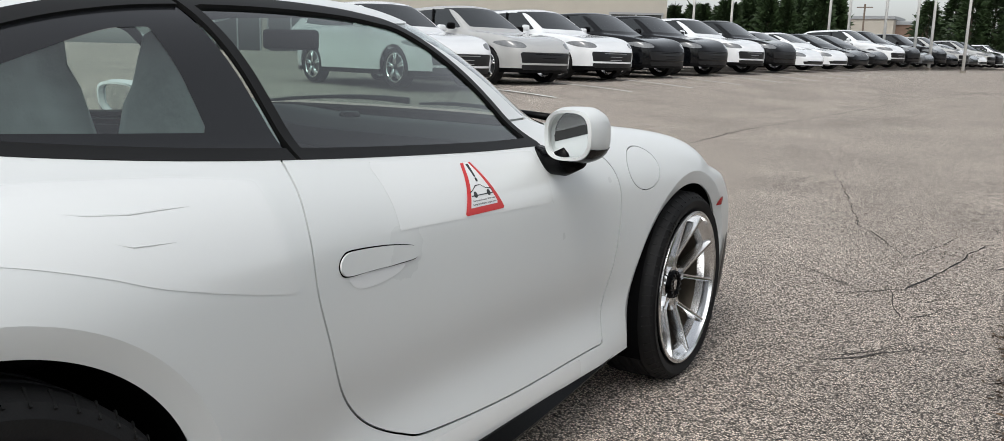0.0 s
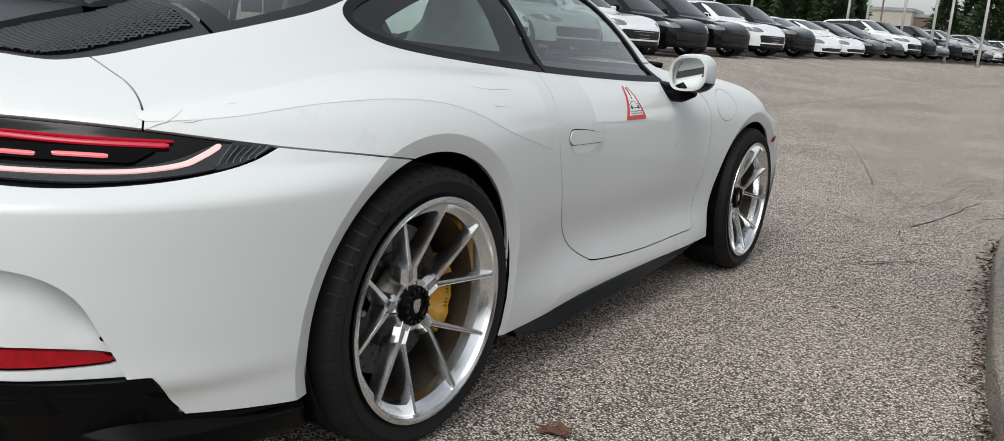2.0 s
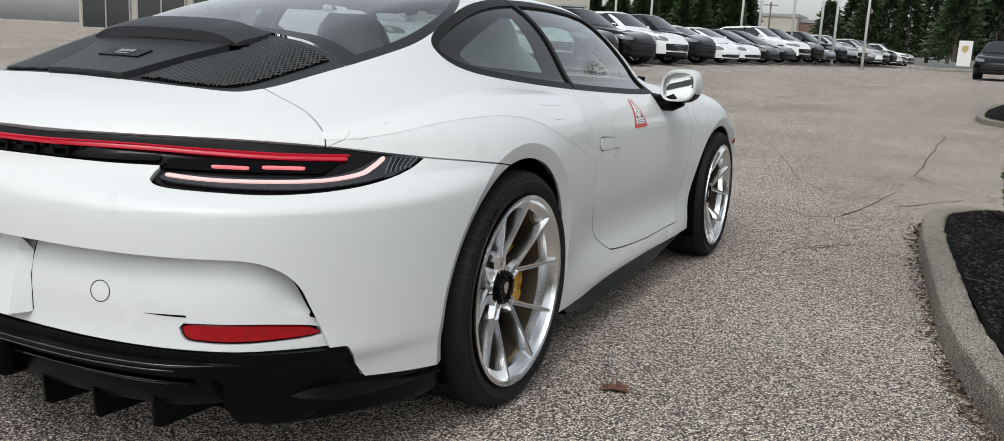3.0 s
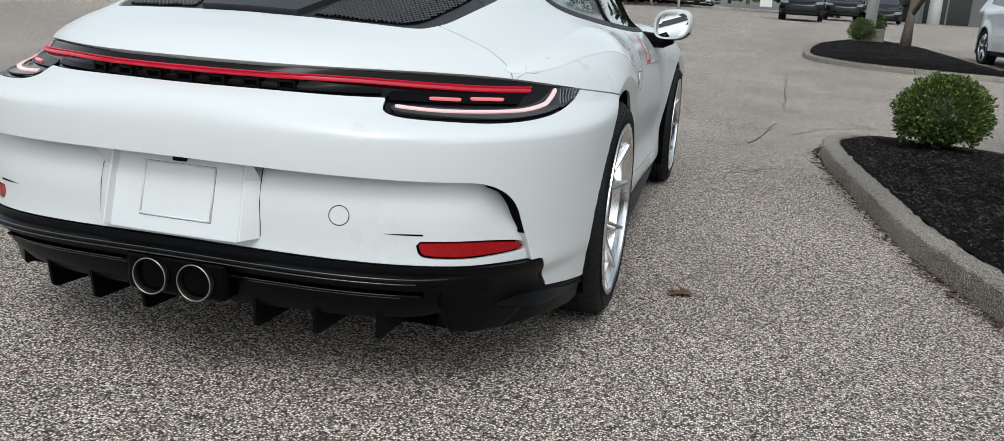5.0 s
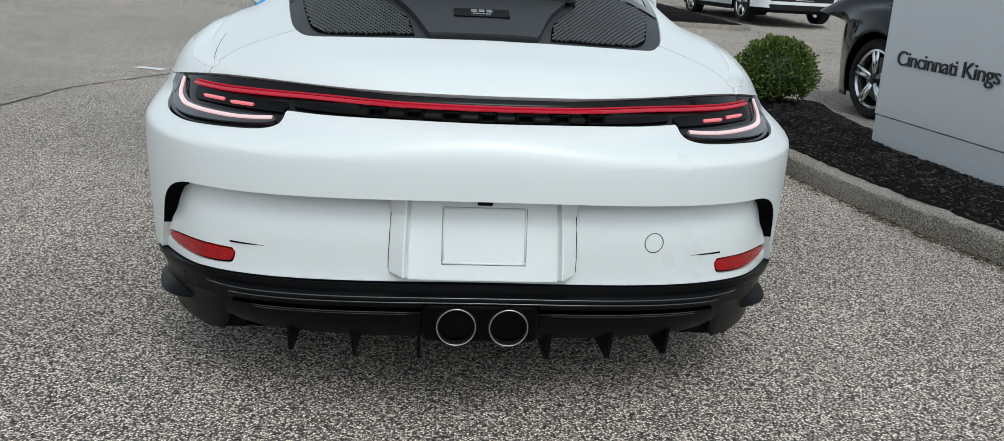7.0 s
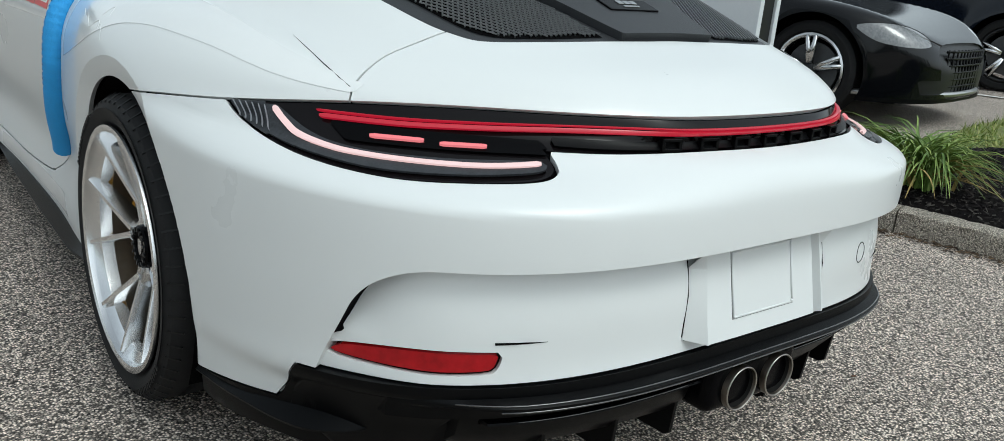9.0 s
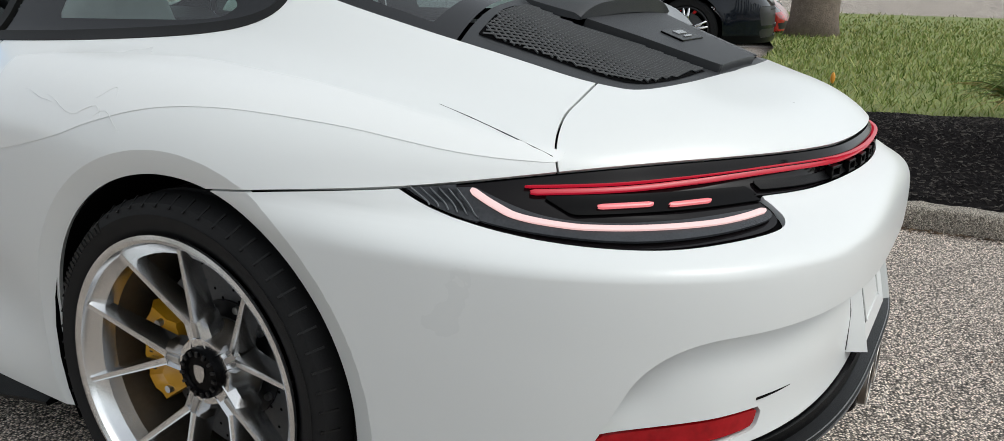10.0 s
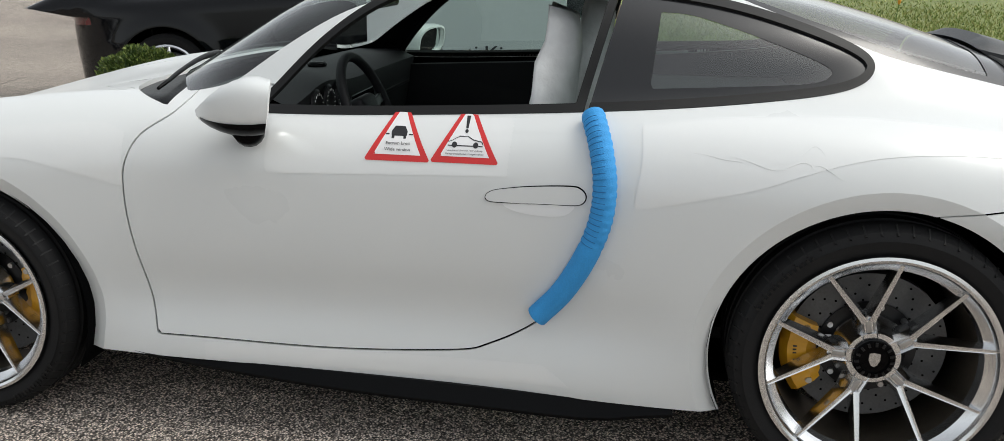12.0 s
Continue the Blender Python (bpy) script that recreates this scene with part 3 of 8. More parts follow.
    part("hub", lathe(prof, 48), M_RIM, rim_ob, smooth=True, angle=40)
    lock = part("centre_lock", lathe([(0.051, hub_x - 0.01), (0.051, hub_x + 0.012), (0.047, hub_x + 0.017), (0.036, hub_x + 0.017), (0.034, hub_x + 0.013), (0.0, hub_x + 0.013)], 48), M_BLACKG, rim_ob, "black centre-lock nut", smooth=True, angle=30)
    bm = bmesh.new()
    for k in range(15):
        a = 2 * math.pi * k / 15
        bmesh.ops.create_cube(bm, size=1, matrix=Matrix.Translation(polar(0.042, a, hub_x + 0.018)) @ Matrix.Rotation(-a, 4, "X") @ Matrix.Diagonal((0.006, 0.006, 0.01, 1)))
    tagged(part("lock_teeth", bm, M_HAT, lock), kind="stuff")
    shield = [(-0.013, 0.016), (-0.004, 0.018), (0.004, 0.018), (0.013, 0.016), (0.014, 0.0), (0.008, -0.014), (0, -0.019), (-0.008, -0.014), (-0.014, 0.0)]
    part("emblem", prism(shield, 0.0025, lambda u, v, t: (hub_x + 0.013 + t, -u, v)), M_CHROME, lock, "plain silver shield")
    # brake
    xd = hub_x - 0.075
    r_d = 0.196 if rim > 0.28 else 0.204
    disc = part("brake_disc", lathe([(0.11, xd), (r_d, xd), (r_d, xd - 0.034), (0.11, xd - 0.034)], 64, closed=True), M_DISC, w, "grey drilled brake disc", smooth=True, angle=30)
    bm = bmesh.new()
    for k in range(36):
        for j, rr in enumerate((0.125, 0.145, 0.165, 0.184)):
            a = 2 * math.pi * (k + j * 0.3) / 36
            if (k + j) % 2:
                bmesh.ops.create_circle(bm, cap_ends=True, segments=8, radius=0.0033, matrix=Matrix.Translation(polar(rr, a, xd + 0.0006)) @ Matrix.Rotation(math.pi / 2, 4, "Y"))
    tagged(part("disc_drilling", bm, M_GAP, disc), kind="stuff")
    hat = part("disc_hat", lathe([(0.03, xd + 0.010), (0.085, xd + 0.010), (0.098, xd + 0.006), (0.122, xd + 0.006), (0.122, xd - 0.004)], 48), M_HAT, w, smooth=True, angle=30)
    bm = bmesh.new()
    for k in range(10):
        a = 2 * math.pi * k / 10 + 0.2
        bmesh.ops.create_cone(bm, cap_ends=True, segments=10, radius1=0.0085, radius2=0.0075, depth=0.01, matrix=Matrix.Translation(polar(0.111, a, xd + 0.009)) @ Matrix.Rotation(math.pi / 2, 4, "Y"))
    tagged(part("disc_bolts", bm, M_STEEL, hat), kind="stuff")
    ca = (math.pi / 2 + 0.12) if at[1] < 1 else -math.pi / 2
    ca = ca * (1 if side > 0 else -1)
    seg, bm = 14, bmesh.new()
    rows = []
    for k in range(seg + 1):
        f = k / seg
        a = ca - 0.52 + 1.04 * f
        bulge = 0.010 * math.sin(math.pi * f) + (0.007 if k in (2, 3, 4, 10, 11, 12) else 0.003 if k == 7 else 0)
        rows.append([bm.verts.new(polar(r, a, x)) for r, x in ((r_d + 0.02, xd - 0.05), (r_d + 0.022, xd + 0.02), (r_d + 0.006, xd + 0.036 + bulge), (r_d - 0.04, xd + 0.038 + bulge), (r_d - 0.058 - bulge, xd + 0.028), (r_d - 0.058, xd - 0.05))])
    for q, r in zip(rows, rows[1:]):
        for i in range(6):
            bm.faces.new((q[i], q[(i + 1) % 6], r[(i + 1) % 6], r[i]))
    bm.faces.new(rows[0][::-1])
    bm.faces.new(rows[-1])
    cal = part("caliper", bm, M_YELLOW, w, "yellow brake caliper", smooth=True, angle=30)
    bm = bmesh.new()
    for f in (-0.44, 0.44):
        bmesh.ops.create_cone(bm, cap_ends=True, segments=10, radius1=0.009, radius2=0.008, depth=0.012, matrix=Matrix.Translation(polar(r_d - 0.03, ca + f, xd + 0.044)) @ Matrix.Rotation(math.pi / 2, 4, "Y"))
    tagged(part("caliper_bolts", bm, M_STEEL, cal), kind="stuff")
    bm = bmesh.new()
    for k in range(7):
        a = ca - 0.16 + k * 0.05
        bmesh.ops.create_cube(bm, size=1, matrix=Matrix.Translation(polar(r_d - 0.012, a, xd + 0.047)) @ Matrix.Rotation(-a, 4, "X") @ Matrix.Diagonal((0.003, 0.0035, 0.009, 1)))
    tagged(part("caliper_marking", bm, M_BLACKINK, cal), kind="stuff")
    return w


car = empty("sports_car", "white two-door sports coupe with wrapped delivery film, parked on asphalt", "car")
half = skin(body_outer, -0.35, 2.55, 0.52)
hollow = skin(body_hollow, -0.35, -0.2, 0.52)


def yz(v):
    return v[:, 1], v[:, 2]


def arches(v):
    a = ARCH_R - np.hypot(v[:, 1] - YR, v[:, 2] - ZR)
    b = ARCH_F - np.hypot(v[:, 1] - WB, v[:, 2] - ZF)
    return np.maximum(np.where(v[:, 0] > 0.45, np.maximum(a, b), -1), -1)


floor_z = spl((-1.2, 0.25), (-0.6, 0.25), (-0.35, 0.24), (0.4, 0.176), (1.06, 0.184), (1.9, 0.205), (2.05, 0.212), (2.8, 0.20), (3.5, 0.16))
half = cut(half, lambda v: floor_z(v[:, 1]) - v[:, 2])[0]
shell = half
half = cut(half, arches)[0]
flare, half = cut(half, lambda v: -arches(v) - FLARE)
# side windows
dlo = outline([(1.625, 0.893), (1.625, 0.893), (1.3, 0.899), (0.75, 0.924), (0.34, 0.953), (0.07, 0.988), (-0.012, 1.040), (0.04, 1.098), (0.27, 1.178), (0.5, 1.222), (0.75, 1.238), (1.0, 1.238), (1.18, 1.225), (1.3, 1.195), (1.45, 1.085)], 8)
upper = lambda v: np.where(v[:, 0] > 0.42, inside(dlo, *yz(v)), 1.0)
win, half = cut(half, upper)
# windscreen
ws_poly = outline([(-0.3, 1.235), (-0.3, 1.235), (0.0, 1.243), (0.3, 1.238), (0.545, 1.205), (0.545, 1.205), (0.62, 1.08), (0.685, 0.93), (0.685, 0.93), (0.5, 0.905), (0.0, 0.895), (-0.3, 0.9), (-0.3, 0.9)], 6)
screen_s = lambda v: np.where(v[:, 1] > 1.2, np.maximum(inside(ws_poly, v[:, 0], v[:, 2]), v[:, 1] - 2.045 + 0.46 * v[:, 0] ** 2), 1.0)
wind, half = cut(half, screen_s)
# rear window and engine grille
rg_poly = outline([(-0.4, -0.783), (-0.4, -0.783), (0.0, -0.783), (0.12, -0.781), (0.32, -0.757), (0.435, -0.715), (0.482, -0.657), (0.516, -0.55), (0.555, -0.30), (0.56, -0.02), (0.52, 0.22), (0.43, 0.40), (0.3, 0.45), (0.0, 0.465), (-0.4, 0.465), (-0.4, 0.465)], 6)
rear_s = lambda v: np.where((v[:, 1] < 0.6) & (v[:, 2] > 0.85), inside(rg_poly, v[:, 0], v[:, 1]), 1.0)
rear_area, half = cut(half, rear_s)
# bumper and tail light below one seam
seam_z = spl((-1.06, 0.832), (-0.9, 0.828), (-0.72, 0.817), (-0.49, 0.787), (-0.3, 0.765), (-0.14, 0.743), (0.1, 0.70))
bump_s = lambda v: np.maximum(v[:, 2] - seam_z(np.maximum(v[:, 1], -1.06)), v[:, 1] + 0.05)
bumper, half = cut(half, bump_s, 0.004)
flare_low, flare = cut(flare, bump_s, 0.004)
light_poly = outline([(-0.3, 0.86), (-0.3, 0.86), (0.9, 0.86), (0.9, 0.86), (0.85, 0.787), (0.85, 0.787), (0.842, 0.757), (0.815, 0.732), (0.737, 0.724), (0.626, 0.728), (0.53, 0.734), (0.487, 0.744), (0.476, 0.758), (0.476, 0.770), (0.476, 0.770), (0.2, 0.775), (0.0, 0.775), (-0.3, 0.775), (-0.3, 0.775)], 6)
light_s = lambda v: np.where(v[:, 1] < -0.3, inside(light_poly, v[:, 0], v[:, 2]), 1.0)
light, bumper = cut(bumper, light_s, 0.004)


def diff_s(v):
    x, z = v[:, 0], v[:, 2]
    line = z - (0.399 - 0.026 * (x / 0.8) ** 2)
    slant = (-0.765 + (0.384 - z) * 0.72 - v[:, 1]) * 0.8
    return np.where(v[:, 1] < -0.25, np.minimum(np.maximum(line, -slant), z - 0.274 + 0.13 * np.clip(v[:, 1] + 0.68, 0, 0.32)), 1.0)


diffuser, bumper = cut(bumper, diff_s, 0.003)
hollow_s = lambda v: np.where(v[:, 1] < -0.3, -hollow_near(v[:, 0], v[:, 2]), 1.0)
bumper = cut(bumper, hollow_s)[1]
hollow = cut(hollow, lambda v: np.maximum(hollow_s(v) - 0.012, bump_s(v)))[0]
hollow = cut(hollow, diff_s, 0.003)[1]
refl_poly = outline([(0.588, 0.442), (0.588, 0.442), (0.70, 0.439), (0.775, 0.428), (0.803, 0.416), (0.803, 0.416), (0.79, 0.402), (0.69, 0.400), (0.612, 0.406), (0.595, 0.416)], 5)
reflector, hollow = cut(hollow, lambda v: np.where(v[:, 1] < -0.3, inside(refl_poly, v[:, 0], v[:, 2]), 1.0), 0.006)
# decklid
deck_poly = outline([(-0.4, -0.60), (-0.4, -0.60), (0.45, -0.60), (0.45, -0.60), (0.46, -0.642), (0.46, -0.642), (0.54, -0.640), (0.598, -0.638), (0.640, -0.644), (0.675, -0.655), (0.702, -0.670), (0.724, -0.695), (0.724, -0.695), (0.9, -1.4), (0.9, -1.4), (-0.4, -1.4), (-0.4, -1.4)], 8)
deck, half = cut(half, lambda v: np.where(v[:, 1] < -0.3, inside(deck_poly, v[:, 0], v[:, 1]), 1.0), 0.004)
# doors
door_poly = outline([(1.79, 0.96), (1.79, 0.96), (1.815, 0.895), (1.893, 0.835), (1.928, 0.76), (1.934, 0.68), (1.929, 0.587), (1.910, 0.43), (1.888, 0.270), (1.888, 0.270), (1.42, 0.260), (1.05, 0.280), (0.94, 0.307), (0.82, 0.374), (0.721, 0.482), (0.663, 0.615), (0.633, 0.715), (0.634, 0.82), (0.669, 0.915), (0.69, 0.96), (0.69, 0.96)], 8)
door, half = cut(half, lambda v: np.where(v[:, 0] > 0.5, inside(door_poly, *yz(v)), 1.0), 0.005)
# front: bonnet, bumper, wings
hood_poly = outline([(-0.4, 2.36), (-0.4, 2.36), (0.0, 2.355), (0.3, 2.30), (0.52, 2.17), (0.63, 2.02), (0.66, 2.1), (0.60, 2.5), (0.53, 2.95), (0.45, 3.2), (0.0, 3.28), (-0.4, 3.28), (-0.4, 3.28)], 8)
hood, half = cut(half, lambda v: np.where((v[:, 2] > 0.5) & (v[:, 1] > 1.9), inside(hood_poly, v[:, 0], v[:, 1]), 1.0), 0.004)
nose, half = cut(half, lambda v: 2.86 + 0.35 * v[:, 2] - v[:, 1], 0.004)
cowl_poly = outline([(-0.3, 2.17), (-0.3, 2.17), (0.2, 2.15), (0.36, 2.115), (0.55, 2.05), (0.66, 1.99), (0.725, 1.93), (0.77, 1.85), (0.77, 1.85), (-0.3, 1.84), (-0.3, 1.84)], 5)
cowl, half = cut(half, lambda v: np.where((v[:, 1] > 1.84) & (v[:, 2] > 0.8), inside(cowl_poly, v[:, 0], v[:, 1]), 1.0))
wing, half = cut(half, lambda v: np.maximum(1.88 - v[:, 1], v[:, 2] - 0.93), 0.0)
sill, half = cut(half, lambda v: np.maximum(v[:, 2] - 0.252, 0.3 - v[:, 1]), 0.0)

fuel_s = lambda v: np.hypot(v[:, 1] - 2.10, (v[:, 2] - 0.797) * 1.5) - 0.10
for mirror in (False, True):
    who = dict(mirror=mirror)
    panel("quarter_panel", half, body_plain, M_WHITE, car, "white rear wing, pillar and roof side", **who)
    panel("sill", sill, body_field, M_WHITE, car, "white sill under the door", **who)
    for ring in cut(flare, lambda v: v[:, 1] - 1.2):
        panel("arch_flare", ring, body_flare, M_WHITE, car, "white wheel-arch flare", **who)
    panel("arch_flare", flare_low, body_flare, M_WHITE, car, "white wheel-arch flare", **who)
    door_ob = panel("door", door, body_plain, M_WHITE, car, "white door with flush handle", **who)
    if mirror:
        panel("front_wing", wing, body_plain, M_WHITE, car, "white front wing", **who)
    else:
        flap, w2 = cut(wing, fuel_s, 0.004)
        ww = panel("front_wing", w2, body_plain, M_WHITE, car, "white front wing with round fuel flap", **who)
        panel("fuel_flap", flap, body_field, M_WHITE, ww, "round white fuel flap", **who)
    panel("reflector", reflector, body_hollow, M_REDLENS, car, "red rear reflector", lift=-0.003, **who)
rb = panel("rear_bumper", bumper, body_plain, M_WHITE, car, "white rear bumper with creased hollow", thick=0.045, both=True)
panel("bumper_hollow", hollow, body_hollow, M_WHITE, rb, "white hollow under the bumper's crease", both=True)
vz = np.linspace(0.586, 0.448, 15)
lo_x, hi_x = np.full(15, 0.5), np.full(15, 0.9)
for _ in range(30):
    mid_x = (lo_x + hi_x) / 2
    within = hollow_near(mid_x, vz) > 0
    lo_x, hi_x = np.where(within, mid_x, lo_x), np.where(within, hi_x, mid_x)
vent_in = np.sin(np.linspace(0.02, math.pi - 0.02, 15)) ** 0.6
vent_pts = solve_ray(np.stack([lo_x, np.full(15, -0.35), vz], 1), (0, -1, 0), field=body_outer)
vent_n = normal_of(body_plain, vent_pts)
for mirror in (False, True):
    sg = np.array((-1 if mirror else 1, 1, 1))
    bm, rows = bmesh.new(), []
    for p, nn, f in zip(vent_pts, vent_n, vent_in):
        d = 0.050 * f
        rows.append([bm.verts.new(q * sg) for q in (p + (-0.0016, 0.001, 0), p - nn * d + (-0.004, 0, 0), p - nn * d * 0.75 + (-0.012 - 0.020 * f, 0, 0))])
    for q, r in zip(rows, rows[1:]):
        for i in range(2):
            bm.faces.new((q[i], q[i + 1], r[i + 1], r[i]))
    part("bumper_vent", bm, M_GAP, rb, "narrow black vent in the bumper", smooth=True)
panel("decklid", deck, body_field, M_WHITE, car, "white engine lid", both=True)
panel("bonnet", hood, body_field, M_WHITE, car, "white bonnet", both=True)
panel("front_bumper", nose, body_plain, M_WHITE, car, "white front bumper", both=True)
panel("diffuser_skirt", diffuser, body_outer, M_BLACKP, car, "satin black rear diffuser", lift=0.002, thick=0.03, both=True)
panel("windscreen", wind, body_field, M_GLASS, car, "green-tinted windscreen", lift=-0.003, thick=0, both=True)
light_ob = panel("tail_light", light, body_field, M_DARKLENS, car, "smoked full-width tail light with red bar", lift=-0.006, both=True)
# near-black sheet added under the skin, standing for the shade in the gaps
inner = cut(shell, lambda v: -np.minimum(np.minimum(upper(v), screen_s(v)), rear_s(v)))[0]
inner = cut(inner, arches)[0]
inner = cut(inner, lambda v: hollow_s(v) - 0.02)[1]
panel("inner_body", inner, body_field, M_GAP, car, "near-black sheet added behind the panel gaps", lift=-0.013, thick=0, both=True)

# wheels
wheel(0.357, 0.315, 0.284, car, (0.782, -0.030, 0.357), 1, -0.157)
wheel(0.357, 0.315, 0.284, car, (-0.782, -0.030, 0.357), -1, -0.24)
wheel(0.341, 0.255, 0.272, car, (0.80, WB, 0.341), 1, 0.1)
wheel(0.341, 0.255, 0.272, car, (-0.80, WB, 0.341), -1, 0.3)

# ---- glass, frames and lamps of the sports car ----
tagged(panel("cowl", cowl, body_field, M_BLACKP, car, "", lift=-0.012, both=True), "black wiper cowl", kind="stuff")
pillar = lambda v: v[:, 1] - (0.715 - 0.26 * (v[:, 2] - 0.93))
quarter, door_win = cut(win, pillar, 0.012)
q_glass = outline([(0.555, 0.985), (0.555, 0.985), (0.535, 1.172), (0.535, 1.172), (0.44, 1.162), (0.27, 1.11), (0.115, 1.05), (0.10, 1.025), (0.15, 1.006), (0.33, 0.995)], 6)
q_in, q_frame = cut(quarter, lambda v: inside(q_glass, *yz(v)))
edge_dlo = lambda v: inside(dlo, *yz(v)) + 0.020
q_flat, q_seal = cut(q_frame, edge_dlo)
d_in, d_seal = cut(door_win, lambda v: np.maximum(edge_dlo(v), 0.745 - 0.26 * (v[:, 2] - 0.93) - v[:, 1]))
for mirror in (False, True):
    who = dict(mirror=mirror)
    panel("quarter_glass", q_in, body_field, M_SIDEGLASS, car, "grey-tinted rear side glass", lift=-0.006, thick=0, **who)
    panel("quarter_frame", q_flat, body_field, M_FRIT, car, "black printed window border", lift=-0.005, thick=0, **who)
    panel("window_seal", q_seal, body_field, M_SEAL, car, "black rubber window surround", lift=0.002, **who)
    panel("door_window_seal", d_seal, body_field, M_SEAL, car, "black rubber window surround", lift=0.002, **who)
    if not mirror:
        panel("door_glass", d_in, body_field, M_SIDEGLASS, car, "raised tinted door glass", lift=-0.006, thick=0, **who)
glass_area, engine = cut(rear_area, lambda v: -0.345 - 0.03 * (v[:, 0] / 0.5) ** 2 - v[:, 1], 0.006)
g_in, g_rim = cut(glass_area, lambda v: np.maximum(rear_s(v) + 0.028, -0.315 - v[:, 1]))
panel("rear_glass", g_in, body_field, M_DARKGLASS, car, "dark tinted rear window", lift=-0.004, thick=0, both=True)
panel("rear_glass_border", g_rim, body_field, M_FRIT, car, "black printed border", lift=-0.002, thick=0, both=True)
engine_ob = panel("engine_cover", engine, body_field, M_COVERG, car, "black plastic engine cover with mesh inlets", lift=-0.006, both=True)
mesh_poly = outline([(0.175, -0.748), (0.175, -0.748), (0.34, -0.728), (0.435, -0.675), (0.48, -0.53), (0.505, -0.40), (0.505, -0.40), (0.30, -0.385), (0.27, -0.50), (0.27, -0.50), (0.20, -0.62)], 5)
pit = cut(engine, lambda v: inside(mesh_poly, v[:, 0], v[:, 1]))[0]
for mirror in (False, True):
    panel("mesh_backing", pit, body_field, M_GAP, engine_ob, lift=-0.0045, thick=0, mirror=mirror)


def lattice(sign):
    """Expanded-metal grille: crossing wires that follow the cover."""
    bm = bmesh.new()
    for fam in (1, -1):
        for k in range(-75, 150):
            c = k * 0.0125
            ts = np.arange(0, 0.48, 0.009)
            y = -0.75 + ts
            x = c + fam * ts * 0.62 + (0 if fam > 0 else 0.2)
            keep = inside(mesh_poly, x, y) < -0.002
            idx = np.where(keep)[0]
            if len(idx) < 3:
                continue
            pts = solve_ray(np.stack([x[idx], y[idx], np.full(len(idx), 0.6)], 1), (0, 0, 1))
            pts[:, 0] *= sign
            tube(bm, pts + np.array((0, 0, -0.001 + 0.0012 * fam)), 0.0020, 4, caps=False)
    return part("mesh_grille", bm, M_MESH, engine_ob, "black expanded-metal mesh")


lattice(1)
lattice(-1)
ramp_poly = outline([(-0.3, -0.770), (-0.3, -0.770), (0.14, -0.766), (0.14, -0.766), (0.185, -0.62), (0.245, -0.50), (0.245, -0.50), (0.0, -0.49), (-0.3, -0.49), (-0.3, -0.49)], 5)
ramp = cut(engine, lambda v: inside(ramp_poly, v[:, 0], v[:, 1]))[0]
ramp_ob = panel("centre_ramp", ramp, body_field, M_COVERG, engine_ob, lift=0.012, thick=0.02, both=True)
bm = bmesh.new()
rows = []
for x in np.linspace(-0.275, 0.275, 23):
    f = 1 - (abs(x) / 0.275) ** 6
    base = on_top(x, -0.50)
    y0, z0 = -0.515 + 0.012 * (x / 0.275) ** 2, base.z
    rows.append([bm.verts.new(p) for p in ((x, y0, z0 + 0.010), (x, y0 - 0.004, z0 + 0.016 + 0.024 * f), (x, y0 + 0.01, z0 + 0.024 + 0.026 * f), (x, y0 + 0.10, z0 + 0.042 + 0.032 * f), (x, y0 + 0.14, z0 + 0.052), (x, y0 + 0.09, z0 + 0.022))])
for q, r in zip(rows, rows[1:]):
    for i in range(6):
        bm.faces.new((q[i], q[(i + 1) % 6], r[(i + 1) % 6], r[i]))
bm.faces.new(rows[0])
bm.faces.new(rows[-1][::-1])
part("air_lip", bm, M_COVERG, engine_ob, "raised black lip over the cover", smooth=True, angle=40)
c = on_top(0, -0.635) + Vector((0, 0, 0.014))
tilt = Matrix.Rotation(-math.atan2(slope(c).y, slope(c).z), 4, "X")
plate = part("badge_plate", boxed((0.15, 0.055, 0.004), c, tilt, 0.0015), M_BLACKG, ramp_ob)
for name, w, h, dy, mtl in (("badge_bar", 0.062, 0.016, 0.008, M_CHROME), ("badge_small_bar", 0.05, 0.007, -0.012, M_CHROME)):
    bm = bmesh.new()
    n = 3 if h > 0.01 else 6
    for k in range(n):
        off = tilt @ Vector(((k - (n - 1) / 2) * w / n, dy, 0.003))
        box(bm, (w / n * 0.8, h, 0.003), c + off, tilt, 0.001)
    tagged(part(name, bm, mtl, plate), "plain silver marks", kind="stuff")

# tail light pieces
cluster = [(0.488, 0.753), (0.488, 0.753), (0.505, 0.744), (0.56, 0.738), (0.66, 0.732), (0.75, 0.730), (0.81, 0.738), (0.83, 0.755), (0.835, 0.783), (0.795, 0.790), (0.795, 0.790), (0.775, 0.760), (0.738, 0.748), (0.65, 0.748), (0.524, 0.754)]
piece = lambda poly: cut(light, lambda v: inside(poly, v[:, 0], v[:, 2]))[0]


